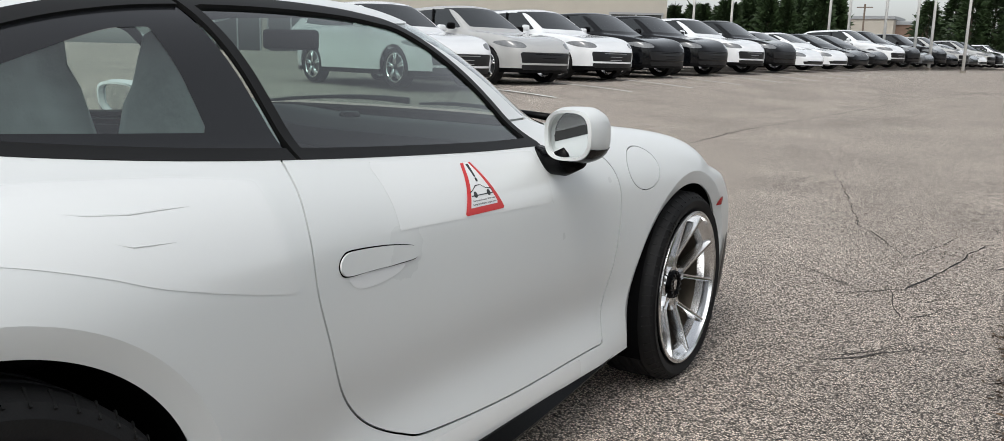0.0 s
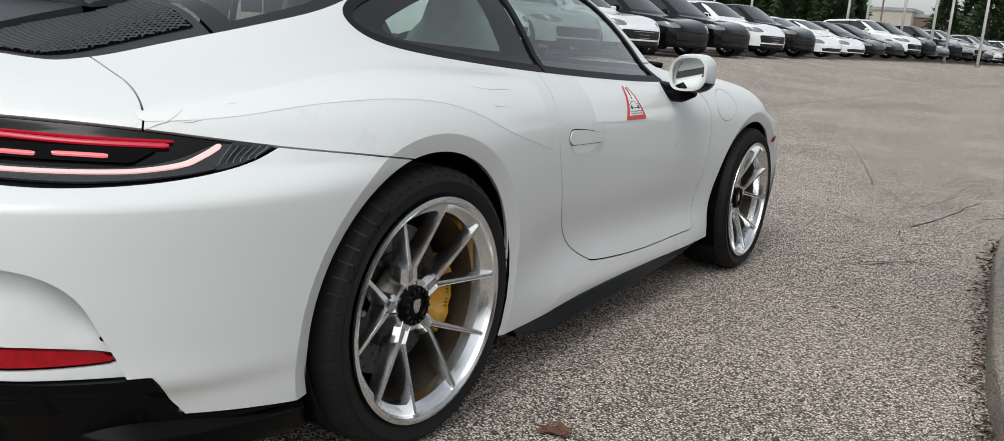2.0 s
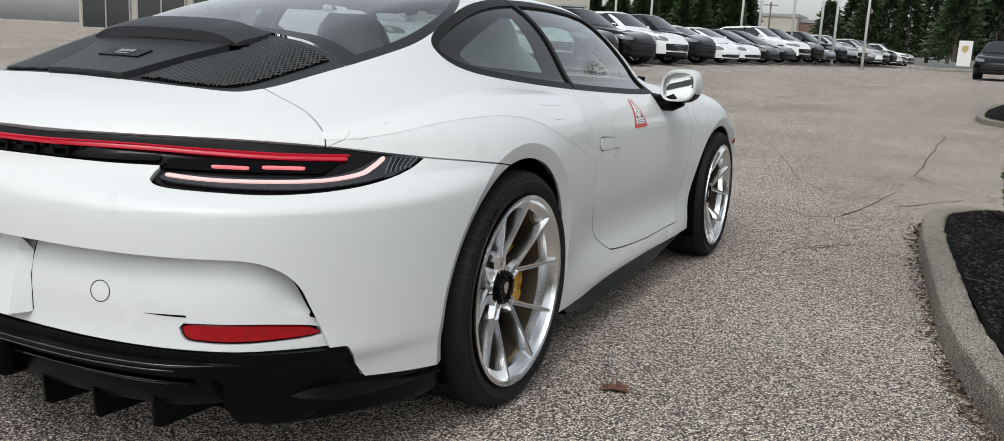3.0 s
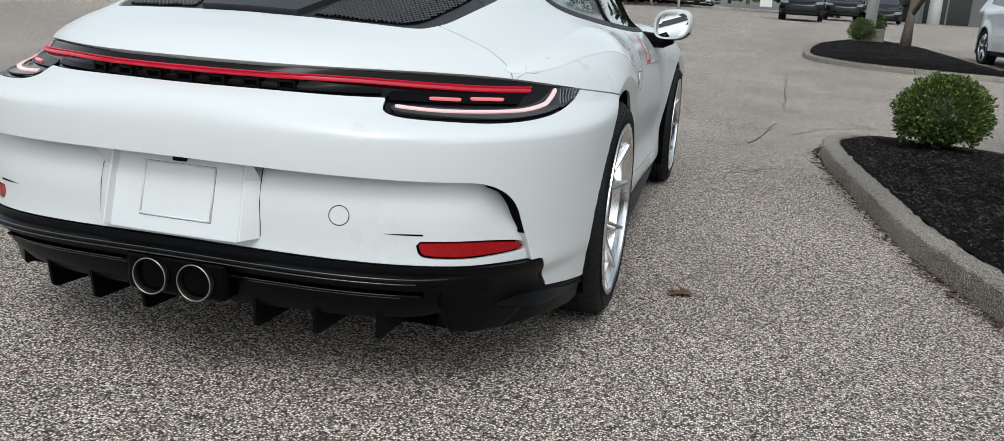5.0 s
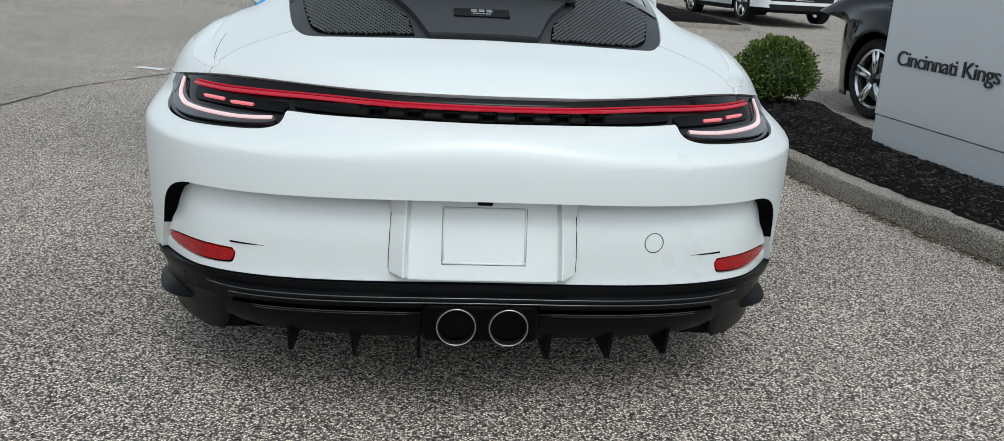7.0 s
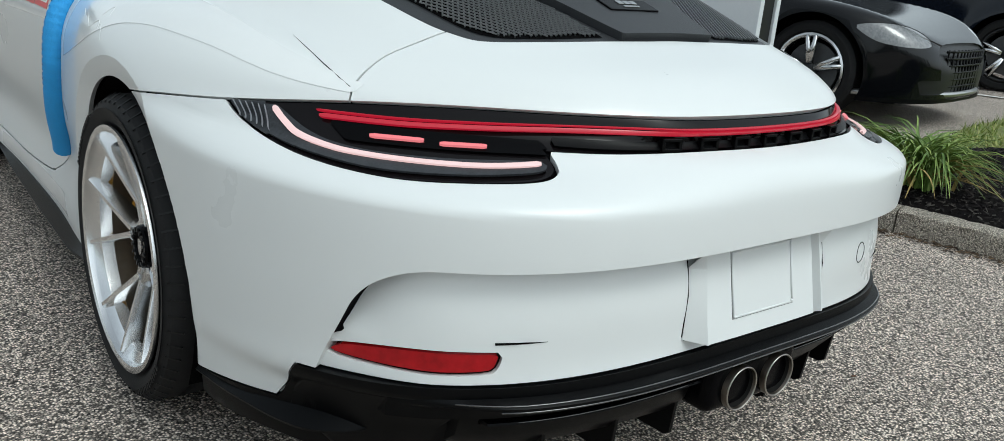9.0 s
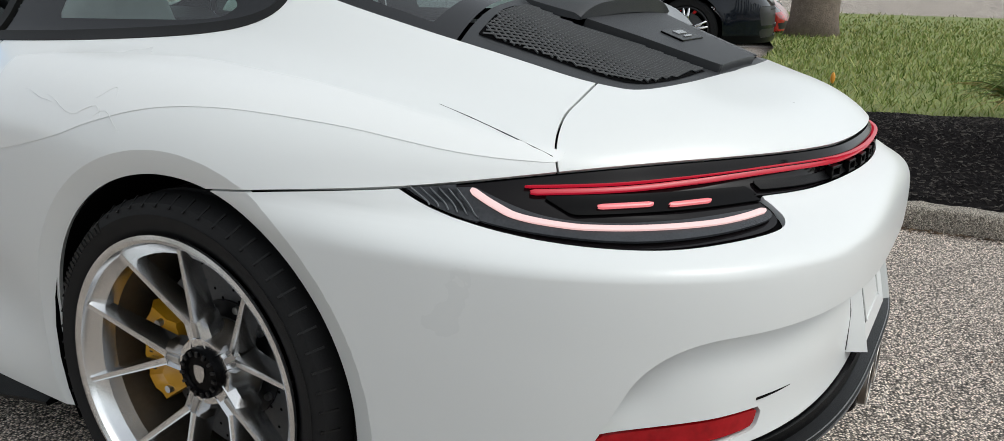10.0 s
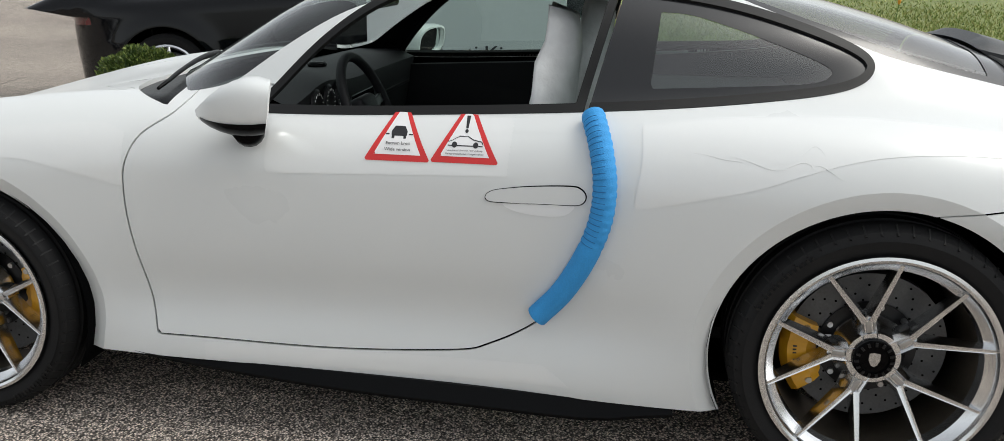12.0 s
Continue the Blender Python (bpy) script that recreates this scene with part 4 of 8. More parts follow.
def light_strip(name, path, width, material, parent, label, lift=0.004, mirror=False, both=False):
    """A narrow domed strip that follows the bodywork at the rear through (x, z) places."""
    path = outline(path, 6, closed=False)
    if both:
        path = [(-x, z) for x, z in path[::-1]] + list(path)
    pts = [on_rear(x, z) for x, z in path]
    bm, rows = bmesh.new(), []
    for i, p in enumerate(pts):
        d = (pts[min(i + 1, len(pts) - 1)] - pts[max(i - 1, 0)]).normalized()
        n = slope(p)
        c = n.cross(d).normalized()
        w = width / 2 * (0.55 if i in (0, len(pts) - 1) else 1)
        row = [p + c * w + n * (lift - 0.006), p + c * w + n * lift, p + n * (lift + 0.0015), p - c * w + n * lift, p - c * w + n * (lift - 0.006)]
        rows.append([bm.verts.new((-q.x if mirror else q.x, q.y, q.z)) for q in row])
    for q, r in zip(rows, rows[1:]):
        for i in range(4):
            bm.faces.new((q[i], r[i], r[i + 1], q[i + 1]) if not mirror else (q[i], q[i + 1], r[i + 1], r[i]))
    return part(name, bm, material, parent, label, smooth=True, angle=50)


bar_path = [(0.04, 0.8045), (0.25, 0.8045), (0.40, 0.802), (0.54, 0.794), (0.64, 0.7885), (0.72, 0.786), (0.752, 0.785)]
light_strip("light_bar", bar_path, 0.0082, M_REDBAR, light_ob, "dimly lit red light bar", 0.003, both=True)
light_strip("upper_light_line", [(x, z + 0.0075) for x, z in bar_path], 0.0035, M_REDBAR, light_ob, "thin dimly lit red line", 0.003, both=True)
rail = piece([(-0.3, 0.7765), (0.455, 0.7765), (0.455, 0.789), (-0.3, 0.789)])
panel("rail", rail, body_field, M_BLACKP, light_ob, lift=0.0, thick=0.003, both=True)
for mirror in (False, True):
    lens = panel("lower_lens", piece(outline(cluster, 5)), body_field, M_GREYLENS, light_ob, "clear grey lens", lift=0.001, thick=0.004, mirror=mirror)
    light_strip("light_line", [(0.800, 0.786), (0.797, 0.766), (0.789, 0.751), (0.765, 0.743), (0.735, 0.741), (0.68, 0.741), (0.60, 0.743), (0.54, 0.747), (0.500, 0.751)], 0.0115, M_HOTLINE, lens, "pale pink light line", 0.0045, mirror=mirror)
    ribs = piece(outline([(0.806, 0.795), (0.806, 0.795), (0.846, 0.786), (0.846, 0.786), (0.841, 0.760), (0.826, 0.743), (0.819, 0.754), (0.816, 0.775)], 4))
    side_ob = panel("side_lens", ribs, body_field, M_GREYLENS, light_ob, "ribbed side lens", lift=0.001, thick=0.003, mirror=mirror)
    for k in range(6):
        u = k / 5
        xt, xb = 0.810 + 0.032 * u, 0.822 + 0.022 * u
        light_strip("lens_rib", [(xt, 0.786), ((xt + xb) / 2 - 0.001, 0.768), (xb, 0.748 + 0.014 * u)], 0.0026, M_LENSRIB, side_ob, "", 0.003, mirror=mirror)
    for a, b in ((0.558, 0.622), (0.640, 0.706)):
        light_strip("lamp_cell", [(a, 0.768), ((a + b) / 2, 0.7672), (b, 0.766)], 0.0075, M_CELL, light_ob, "red lamp cell", 0.004, mirror=mirror)
    panel("lamp_rail", piece([(0.47, 0.765), (0.74, 0.757), (0.745, 0.782), (0.47, 0.783)]), body_field, M_BLACKG, light_ob, lift=-0.001, thick=0.003, mirror=mirror)
for k in range(7):
    x = (k - 3) * 0.0845
    p = on_rear(x, 0.785)
    bm = bmesh.new()
    turn = Matrix.Rotation(math.atan2(slope(p).x, -slope(p).y), 4, "Z")
    for sx, sz, ox, oz in ((0.044, 0.0055, 0, 0.009), (0.044, 0.0055, 0, -0.009), (0.007, 0.0235, -0.0185, 0), (0.007, 0.0235, 0.0185, 0)):
        box(bm, (sx, 0.012, sz), p + turn @ Vector((ox, -0.006, oz)), turn, 0.0012, 1)
    part("badge_block", bm, M_BLACKP, light_ob, "plain black block mark")

# number-plate mount, towing cap, pipes and diffuser
face_y = lambda z: -1.112 + 0.235 * (z - 0.45)
bm, rows = bmesh.new(), []
for z, k in ((0.603, 0.97), (0.56, 0.98), (0.51, 0.99), (0.46, 1.0), (0.424, 1.0), (0.4225, None)):
    half_row = []
    for x, w, d, low in ((0.222, 0.0, 0.0, 0.0), (0.2205, 0.14, 0.011, 0.0), (0.188, 1.0, 0.013, 0.004), (0.1845, 1.0, 0.013, 0.0045), (0.178, 1.0, -0.004, 0.009), (0.174, 1.0, 0.0, 0.011), (0.09, 1.0, 0.0, 0.012)):
        zz = z - (low if z < 0.45 else 0)
        back = on_rear(0.225, max(zz, 0.43)).y + 0.002
        y = back + (face_y(zz) - d - back) * w
        half_row.append((x * k, y, zz) if k else (x, back, zz + 0.006))
    line = half_row + [(-x, y, zz) for x, y, zz in half_row[::-1]]
    rows.append([bm.verts.new(q) for q in line])
for q, r in zip(rows, rows[1:]):
    for i in range(len(q) - 1):
        bm.faces.new((q[i], q[i + 1], r[i + 1], r[i]))
bmesh.ops.recalc_face_normals(bm, faces=list(bm.faces))
box_ob = part("plate_mount", bm, M_WHITE, rb, "blank white number-plate mount", smooth=True, angle=16)
bm = bmesh.new()
for x0, z0, x1, z1 in ((-0.095, 0.451, 0.097, 0.451), (-0.095, 0.576, 0.097, 0.576), (-0.095, 0.451, -0.095, 0.576), (0.097, 0.451, 0.097, 0.576)):
    tube(bm, [(x0, face_y(z0) - 0.0008, z0), (x1, face_y(z1) - 0.0008, z1)], 0.0024, 6)
for sx in (-1, 1):
    bmesh.ops.create_uvsphere(bm, u_segments=8, v_segments=6, radius=0.0042, matrix=Matrix.Translation((0.001 + 0.094 * sx, face_y(0.453) - 0.001, 0.453)))
part("plate_frame_bead", bm, M_WHITE, box_ob, "moulded bead on the mount", smooth=True)
# near-black tubes outside the bead draw the shade in its groove
bm = bmesh.new()
for x0, z0, x1, z1 in ((-0.098, 0.448, 0.1, 0.448), (-0.098, 0.579, 0.1, 0.579), (-0.098, 0.448, -0.098, 0.579), (0.1, 0.448, 0.1, 0.579)):
    tube(bm, [(x0, face_y(z0), z0), (x1, face_y(z1), z1)], 0.0005, 4)
part("bead_groove", bm, M_GAP, box_ob)
# contact shade round the mount, put in as a thin near-black tube
for side in (-1, 1):
    pts = [on_rear(0.2215 * k, z) + Vector((0, -0.0004, 0)) for z, k in ((0.598, 0.97), (0.56, 0.98), (0.51, 0.99), (0.46, 1.0), (0.43, 1.0), (0.4215, 0.97))] + [on_rear(0.188, 0.4195) + Vector((0, -0.0004, 0))]
    part("mount_gap", tube(bmesh.new(), [(side * q.x, q.y, q.z) for q in pts], 0.0012, 5), M_GAP, box_ob)
part("plate_latch", boxed((0.036, 0.014, 0.014), (0, face_y(0.592) - 0.004, 0.592), None, 0.003), M_BLACKP, box_ob)
ring = [on_rear(0.413 + 0.0235 * math.cos(k), 0.499 + 0.0235 * math.sin(k)) for k in np.linspace(0, 2 * math.pi, 33)]
part("towing_cap", tube(bmesh.new(), ring, 0.0011, 5, caps=False), M_GAP, rb, "round towing-eye cap outline", smooth=True)
# short near-black taper paints the shade along the bumper's lower crease
for sx in (-1, 1):
    pts = solve_ray(np.array([[x, -0.4, 0.462 - 0.02 * (x - 0.5)] for x in np.linspace(0.515, 0.60, 6)]), (0, -1, 0))
    pts[:, 0] *= sx
    part("bumper_crease", tube(bmesh.new(), pts, [0.0005, 0.001, 0.0018, 0.002, 0.0024, 0.0024], 5), M_GAP, rb)

skirt = [o for o in car.children if o.name.startswith("diffuser_skirt")][0]


def skirt_sweep(name, xs_, profile, material, label="", ends=None):
    """A moulding along the rear of the skirt; profile(x) gives (outward, z) places from the bumper's lower edge."""
    bm, rows = bmesh.new(), []
    for x in xs_:
        y = solve_ray([(abs(x), -0.35, 0.385)], (0, -1, 0), field=body_outer)[0][1]
        rows.append([bm.verts.new((x, y - o, z)) for o, z in profile(abs(x))])
    for q, r in zip(rows, rows[1:]):
        for i in range(len(q)):
            bm.faces.new((q[i], r[i], r[(i + 1) % len(q)], q[(i + 1) % len(q)]))
    bm.faces.new(rows[0])
    bm.faces.new(rows[-1][::-1])
    bmesh.ops.recalc_face_normals(bm, faces=list(bm.faces))
    return part(name, bm, material, skirt, label, smooth=True, angle=28)


edge_z = lambda x: 0.399 - 0.026 * (x / 0.8) ** 2


def ledge(x):
    f = 1 - step(0.56, 0.74, x)
    z = edge_z(x)
    return ((-0.04, z - 0.004), (-0.006, z - 0.006), (-0.006, z - 0.018), (-0.006 + 0.030 * f, z - 0.026), (-0.006 + 0.035 * f, z - 0.030), (-0.006 + 0.033 * f, z - 0.036), (-0.010 + 0.012 * f, z - 0.042), (-0.012, z - 0.066), (-0.05, z - 0.066))


def slot(x):
    z = edge_z(x) - 0.068
    return ((-0.06, z + 0.002), (-0.034, z), (-0.034, z - 0.006), (-0.012, z - 0.008), (-0.010, z - 0.012), (-0.034, z - 0.016), (-0.034, z - 0.020), (-0.06, z - 0.022))


skirt_sweep("skirt_ledge", np.linspace(-0.74, 0.74, 61), ledge, M_BLACKP, "satin black ledge under the bumper")
skirt_sweep("skirt_slot", np.linspace(-0.60, 0.60, 41), slot, M_BLACKG, "narrow black slot with a thin rib")
# glossy beads added along the ledge and slot to carry highlight lines
for o, dz, x_end in ((0.0255, 0.0265, 0.66), (0.028, 0.0375, 0.60), (-0.011, 0.0775, 0.55), (-0.030, 0.0900, 0.55)):
    pts = []
    for x in np.linspace(-x_end, x_end, 41):
        f = 1 - float(step(0.56, 0.74, abs(x)))
        y = solve_ray([(abs(x), -0.35, 0.385)], (0, -1, 0), field=body_outer)[0][1]
        pts.append((x, y - (o * f if o > 0 else o) + 0.0010, float(edge_z(x)) - dz))
    if o < 0:
        for side in (-1, 1):
            part("ledge_edge", tube(bmesh.new(), [q for q in pts if q[0] * side > 0.14], 0.0015, 6), M_BLACKE, skirt, "glossy bead added to carry a highlight line", smooth=True)
    else:
        part("ledge_edge", tube(bmesh.new(), pts, 0.0018, 6), M_BLACKE, skirt, "glossy bead added to carry a highlight line", smooth=True)
part("exhaust_surround", boxed((0.285, 0.10, 0.112), (0.0, -1.072, 0.305), None, 0.024, 4), M_BLACKG, skirt, "gloss black exhaust surround", smooth=True, angle=40)
for sx in (-0.059, 0.065):
    prof = [(0.036, 0.12), (0.0435, 0.0), (0.0455, -0.004), (0.0475, 0.002), (0.0475, 0.12)]
    bm = lathe(prof, 48, "y")
    bmesh.ops.translate(bm, vec=(sx, -1.132, 0.300), verts=bm.verts)
    pipe = part("tailpipe", bm, M_PIPE, skirt, "round metal tailpipe", smooth=True, angle=50)
    ring = [(sx + 0.0455 * math.cos(a), -1.136, 0.300 + 0.0455 * math.sin(a)) for a in np.linspace(0, 2 * math.pi, 41)]
    part("pipe_lip", tube(bmesh.new(), ring, 0.0016, 8, caps=False), M_LIP, pipe, "bright rolled pipe lip", smooth=True)
    bm = lathe([(0.0425, 0.0), (0.040, 0.05), (0.030, 0.055), (0.012, 0.05), (0.010, 0.075), (0.0, 0.08)], 32, "y")
    bmesh.ops.translate(bm, vec=(sx, -1.130, 0.300), verts=bm.verts)
    part("pipe_bore", bm, M_SOOT, pipe, "sooty inside of the pipe", smooth=True)
bm = bmesh.new()
rows = []
for x in np.linspace(-0.63, 0.63, 31):
    e = 1 - step(0.56, 0.63, abs(x))
    y = solve_ray([(abs(x), -0.35, 0.385)], (0, -1, 0), field=body_outer)[0][1]
    rows.append([bm.verts.new(q) for q in ((x, y + 0.030, 0.326), (x, y + 0.045, 0.27), (x, y + 0.075, 0.244 - 0.012 * e), (x, -0.56, 0.165), (x, -0.56, 0.31))])
for q, r in zip(rows, rows[1:]):
    for i in range(5):
        bm.faces.new((q[i], q[(i + 1) % 5], r[(i + 1) % 5], r[i]))
bm.faces.new(rows[0])
bm.faces.new(rows[-1][::-1])
part("diffuser_tray", bm, M_BLACKP, skirt, "black diffuser tray", smooth=True, angle=30)
for x in (-0.472, -0.312, -0.152, 0.176, 0.334, 0.488):
    y = solve_ray([(abs(x), -0.35, 0.385)], (0, -1, 0), field=body_outer)[0][1]
    side = 1 if x > 0 else -1
    bm = prism([(y + 0.048, 0.280), (y + 0.058, 0.255), (y + 0.066, 0.178), (y + 0.080, 0.170), (y + 0.44, 0.156), (y + 0.46, 0.164), (y + 0.46, 0.22)], 0.008, lambda u, v, w, x=x, side=side: (x + w - side * 0.05 * max(0, 0.26 - v), u, v))
    part("diffuser_fin", bm, M_BLACKP, skirt, "black diffuser fin")
for sx in (-1, 1):
    # flick round the corner: a sloping shelf from the body out to a thin lip
    lip = outline([(0.712, -0.846, 0.262), (0.752, -0.832, 0.252), (0.792, -0.808, 0.249), (0.830, -0.768, 0.247), (0.856, -0.705, 0.245), (0.874, -0.63, 0.242), (0.888, -0.54, 0.235), (0.896, -0.42, 0.224)], 5, closed=False)
    root = outline([(0.706, -0.838, 0.266), (0.736, -0.815, 0.276), (0.762, -0.783, 0.283), (0.786, -0.745, 0.286), (0.812, -0.700, 0.284), (0.836, -0.64, 0.279), (0.852, -0.55, 0.268), (0.862, -0.42, 0.250)], 5, closed=False)
    bm, rows = bmesh.new(), []
    for (x, y, z), (ix, iy, iz) in zip(lip, root):
        rows.append([bm.verts.new((sx * px, py, pz)) for px, py, pz in ((ix - 0.02, iy + 0.02, iz + 0.004), (ix, iy, iz), (x - 0.004, y + 0.002, z + 0.0015), (x, y, z - 0.0015), (x - 0.002, y + 0.001, z - 0.007), (ix - 0.02, iy + 0.02, iz - 0.045))])
    for q, r in zip(rows, rows[1:]):
        for i in range(6):
            bm.faces.new((q[i], q[(i + 1) % 6], r[(i + 1) % 6], r[i]))
    bm.faces.new(rows[0])
    bm.faces.new(rows[-1][::-1])
    bmesh.ops.recalc_face_normals(bm, faces=list(bm.faces))
    part("corner_winglet", bm, M_BLACKP, skirt, "black corner flick", smooth=True, angle=22)
    bm = bmesh.new()
    rows = []
    for y in np.linspace(-0.86, -0.39, 12):
        z = 0.280 - 0.24 * min(0.32, max(0, y + 0.70))
        zb = 0.178 - 0.09 * max(0, y + 0.67) + 0.06 * float(step(-0.44, -0.39, y))
        x = solve_ray([(0.4, y, z)], (1, 0, 0), field=body_outer)[0][0]
        rows.append([bm.verts.new((sx * xx, y, zz)) for xx, zz in ((x - 0.008, z), (x - 0.012, z - 0.04), (x - 0.020, zb + 0.006), (x - 0.028, zb), (x - 0.12, zb), (x - 0.12, z))])
    for q, r in zip(rows, rows[1:]):
        for i in range(6):
            bm.faces.new((q[i], q[(i + 1) % 6], r[(i + 1) % 6], r[i]))
    bm.faces.new(rows[0])
    bm.faces.new(rows[-1][::-1])
    part("corner_skirt", bm, M_BLACKP, skirt, "black lower corner", smooth=True, angle=30)
    bm = bmesh.new()
    rows = []
    for x in np.linspace(0.60, 0.826, 16):
        zb = 0.184 + 0.068 * float(step(0.745, 0.826, x)) + 0.12 * (1 - float(step(0.60, 0.645, x)))
        zt = float(edge_z(x)) - 0.030
        zm = 0.5 * (zt + zb)
        yt, ym, yb = (solve_ray([(x, -0.3, zz)], (0, -1, 0), field=body_outer)[0][1] - 0.004 for zz in (zt, zm, zb + 0.01))
        rows.append([bm.verts.new((sx * x, yy, zz)) for yy, zz in ((yt, zt), (ym, zm), (yb, zb + 0.008), (yb + 0.008, zb), (yb + 0.06, zb), (yt + 0.10, zt))])
    for q, r in zip(rows, rows[1:]):
        for i in range(6):
            bm.faces.new((q[i], q[(i + 1) % 6], r[(i + 1) % 6], r[i]))
    bm.faces.new(rows[0])
    bm.faces.new(rows[-1][::-1])
    part("corner_leg", bm, M_BLACKP, skirt, "black diffuser corner", smooth=True, angle=30)
    # side skirt
    bm = bmesh.new()
    rows = []
    for f in np.linspace(0, 1, 20):
        y = 2.0 - 1.55 * f
        zt = float(floor_z(y)) + 0.004
        zb = zt - 0.004 - 0.052 * math.sin(min(1, f * 1.7) * math.pi / 2) * (1 - 0.6 * step(0.85, 1.0, f))
        rows.append([bm.verts.new((sx * xx, y, zz)) for xx, zz in ((0.80, zt), (0.855 + 0.012 * f, zt - 0.002), (0.872 + 0.02 * f, zb + 0.010), (0.868 + 0.02 * f, zb), (0.80, zb))])
    for q, r in zip(rows, rows[1:]):
        for i in range(5):
            bm.faces.new((q[i], q[(i + 1) % 5], r[(i + 1) % 5], r[i]))
    bm.faces.new(rows[0])
    bm.faces.new(rows[-1][::-1])
    part("side_skirt", bm, M_BLACKP, car, "black side skirt blade", smooth=True, angle=30)
    # wheel housings
    for yc, zc, r in ((YR, ZR, ARCH_R + 0.006), (WB, ZF, ARCH_F + 0.006)):
        bm = bmesh.new()
        rows = []
        for k in range(25):
            a = -0.5 + (math.pi + 1.0) * k / 24
            rows.append([bm.verts.new((sx * xx, yc + rr * math.cos(a), zc + rr * math.sin(a))) for xx, rr in ((0.895, r), (0.5, r), (0.5, 0.05))])
        for q, rr in zip(rows, rows[1:]):
            for i in range(2):
                bm.faces.new((q[i], q[i + 1], rr[i + 1], rr[i]))
        part("wheel_housing", bm, M_GAP, car, "dark wheel housing", smooth=True)
part("underbody", boxed((1.30, 3.9, 0.03), (0, 1.15, 0.165), None, 0.01), M_GAP, car, "dark underbody")

# mirrors and handles
for sx in (-1, 1):
    bm = bmesh.new()
    rows = []
    for f, (cx, cz, hw, hh) in zip(np.linspace(0, 1, 8), ((0.922, 0.938, 0.088, 0.068), (0.924, 0.939, 0.093, 0.075), (0.925, 0.938, 0.093, 0.075), (0.924, 0.934, 0.088, 0.069), (0.919, 0.928, 0.078, 0.058), (0.911, 0.920, 0.062, 0.043), (0.901, 0.911, 0.040, 0.025), (0.892, 0.904, 0.010, 0.007))):
        y = 1.495 + 0.205 * f
        row = []
        for k in range(28):
            a = 2 * math.pi * k / 28
            ca, sa = math.cos(a), math.sin(a)
            e = 2 / 2.9
            mx = cx + hw * math.copysign(abs(ca) ** e, ca)
            row.append(bm.verts.new((sx * mx, y - 0.012 * sa * (1 - f) - 0.42 * (mx - 0.925) * (1 - f), cz + 0.97 * hh * math.copysign(abs(sa) ** e, sa) + 0.012 * ca)))
        rows.append(row)
    for q, r in zip(rows, rows[1:]):
        for k in range(28):
            bm.faces.new((q[k], q[(k + 1) % 28], r[(k + 1) % 28], r[k]))
    shells = [[v.co.copy() for v in row] for row in rows[:-1]]
    inner_row = [bm.verts.new(Vector(v.co).lerp(Vector((sx * 0.925, v.co.y, 0.94)), 0.12) + Vector((0, 0.0, 0))) for v in rows[0]]
    deep = [bm.verts.new(v.co + Vector((0, 0.02, 0))) for v in inner_row]
    for q, r in ((rows[0], inner_row), (inner_row, deep)):
        for k in range(28):
            bm.faces.new((q[k], q[(k + 1) % 28], r[(k + 1) % 28], r[k]))
    bm.faces.new(rows[-1])
    door_m = [o for o in car.children if o.name.startswith("door") and o.data and "seal" not in o.name and "glass" not in o.name][0 if sx > 0 else 1]
    mir = part("wing_mirror", bm, M_WHITE, door_m, "white wing mirror on a black foot", smooth=True, angle=50)
    bm = bmesh.new()
    pane = [bm.verts.new((sx * (0.925 + 0.078 * math.copysign(abs(math.cos(a)) ** 0.69, math.cos(a))), 1.5125 - 0.008 * math.sin(a) - 0.42 * 0.078 * math.copysign(abs(math.cos(a)) ** 0.69, math.cos(a)), 0.94 + 0.062 * math.copysign(abs(math.sin(a)) ** 0.69, math.sin(a)) + 0.011 * math.cos(a))) for a in np.linspace(0, 2 * math.pi, 33)[:-1]]
    bm.faces.new(pane)
    part("mirror_glass", bm, M_MIRROR, mir)
    bm = bmesh.new()
    tube(bm, [(sx * 0.78, 1.60, 0.862), (sx * 0.83, 1.585, 0.858), (sx * 0.875, 1.57, 0.862), (sx * 0.915, 1.56, 0.885)], [0.036, 0.036, 0.040, 0.042], 16)
    part("mirror_foot", bm, M_BLACKG, mir, smooth=True)
    bm = bmesh.new()
    low = []
    for i, row in enumerate(shells):
        c = sum(row, Vector()) / len(row)
        keep = [k for k in range(28) if math.sin(2 * math.pi * k / 28) < -0.42]
        low.append([bm.verts.new(c + (row[k] - c) * 1.025 + Vector((0, 0.0, -0.0005))) for k in keep])
    for q, r in zip(low, low[1:]):
        for k in range(len(q) - 1):
            bm.faces.new((q[k], q[k + 1], r[k + 1], r[k]))
    part("mirror_underside", bm, M_BLACKG, mir, "gloss black lower shell", smooth=True)
    # flush handle; its shallow dish is a flat patch with the light painted paler
    h_core = [(0.700, 0.738), (0.712, 0.752), (0.74, 0.7575), (0.84, 0.751), (0.92, 0.740), (0.945, 0.731), (0.953, 0.719), (0.942, 0.710), (0.90, 0.7085), (0.80, 0.7105), (0.725, 0.713), (0.704, 0.722)]
    h_poly = outline(h_core, 5)
    hc = np.array((0.826, 0.732))
    grow = hc + (h_poly - hc) * np.array((1.022, 1.13))
    dish_poly = outline([(0.728, 0.712), (0.80, 0.708), (0.905, 0.706), (0.880, 0.687), (0.81, 0.678), (0.75, 0.684)], 5)
    panel("handle_gap", patch(grow, 1, 0.004), body_field, M_GAP, door_m, lift=0.0012, thick=0, mirror=sx < 0)
    panel("door_handle", patch(h_poly, 1, 0.004), body_field, M_WHITE, door_m, "flush white door handle", lift=0.005, thick=0.004, mirror=sx < 0)
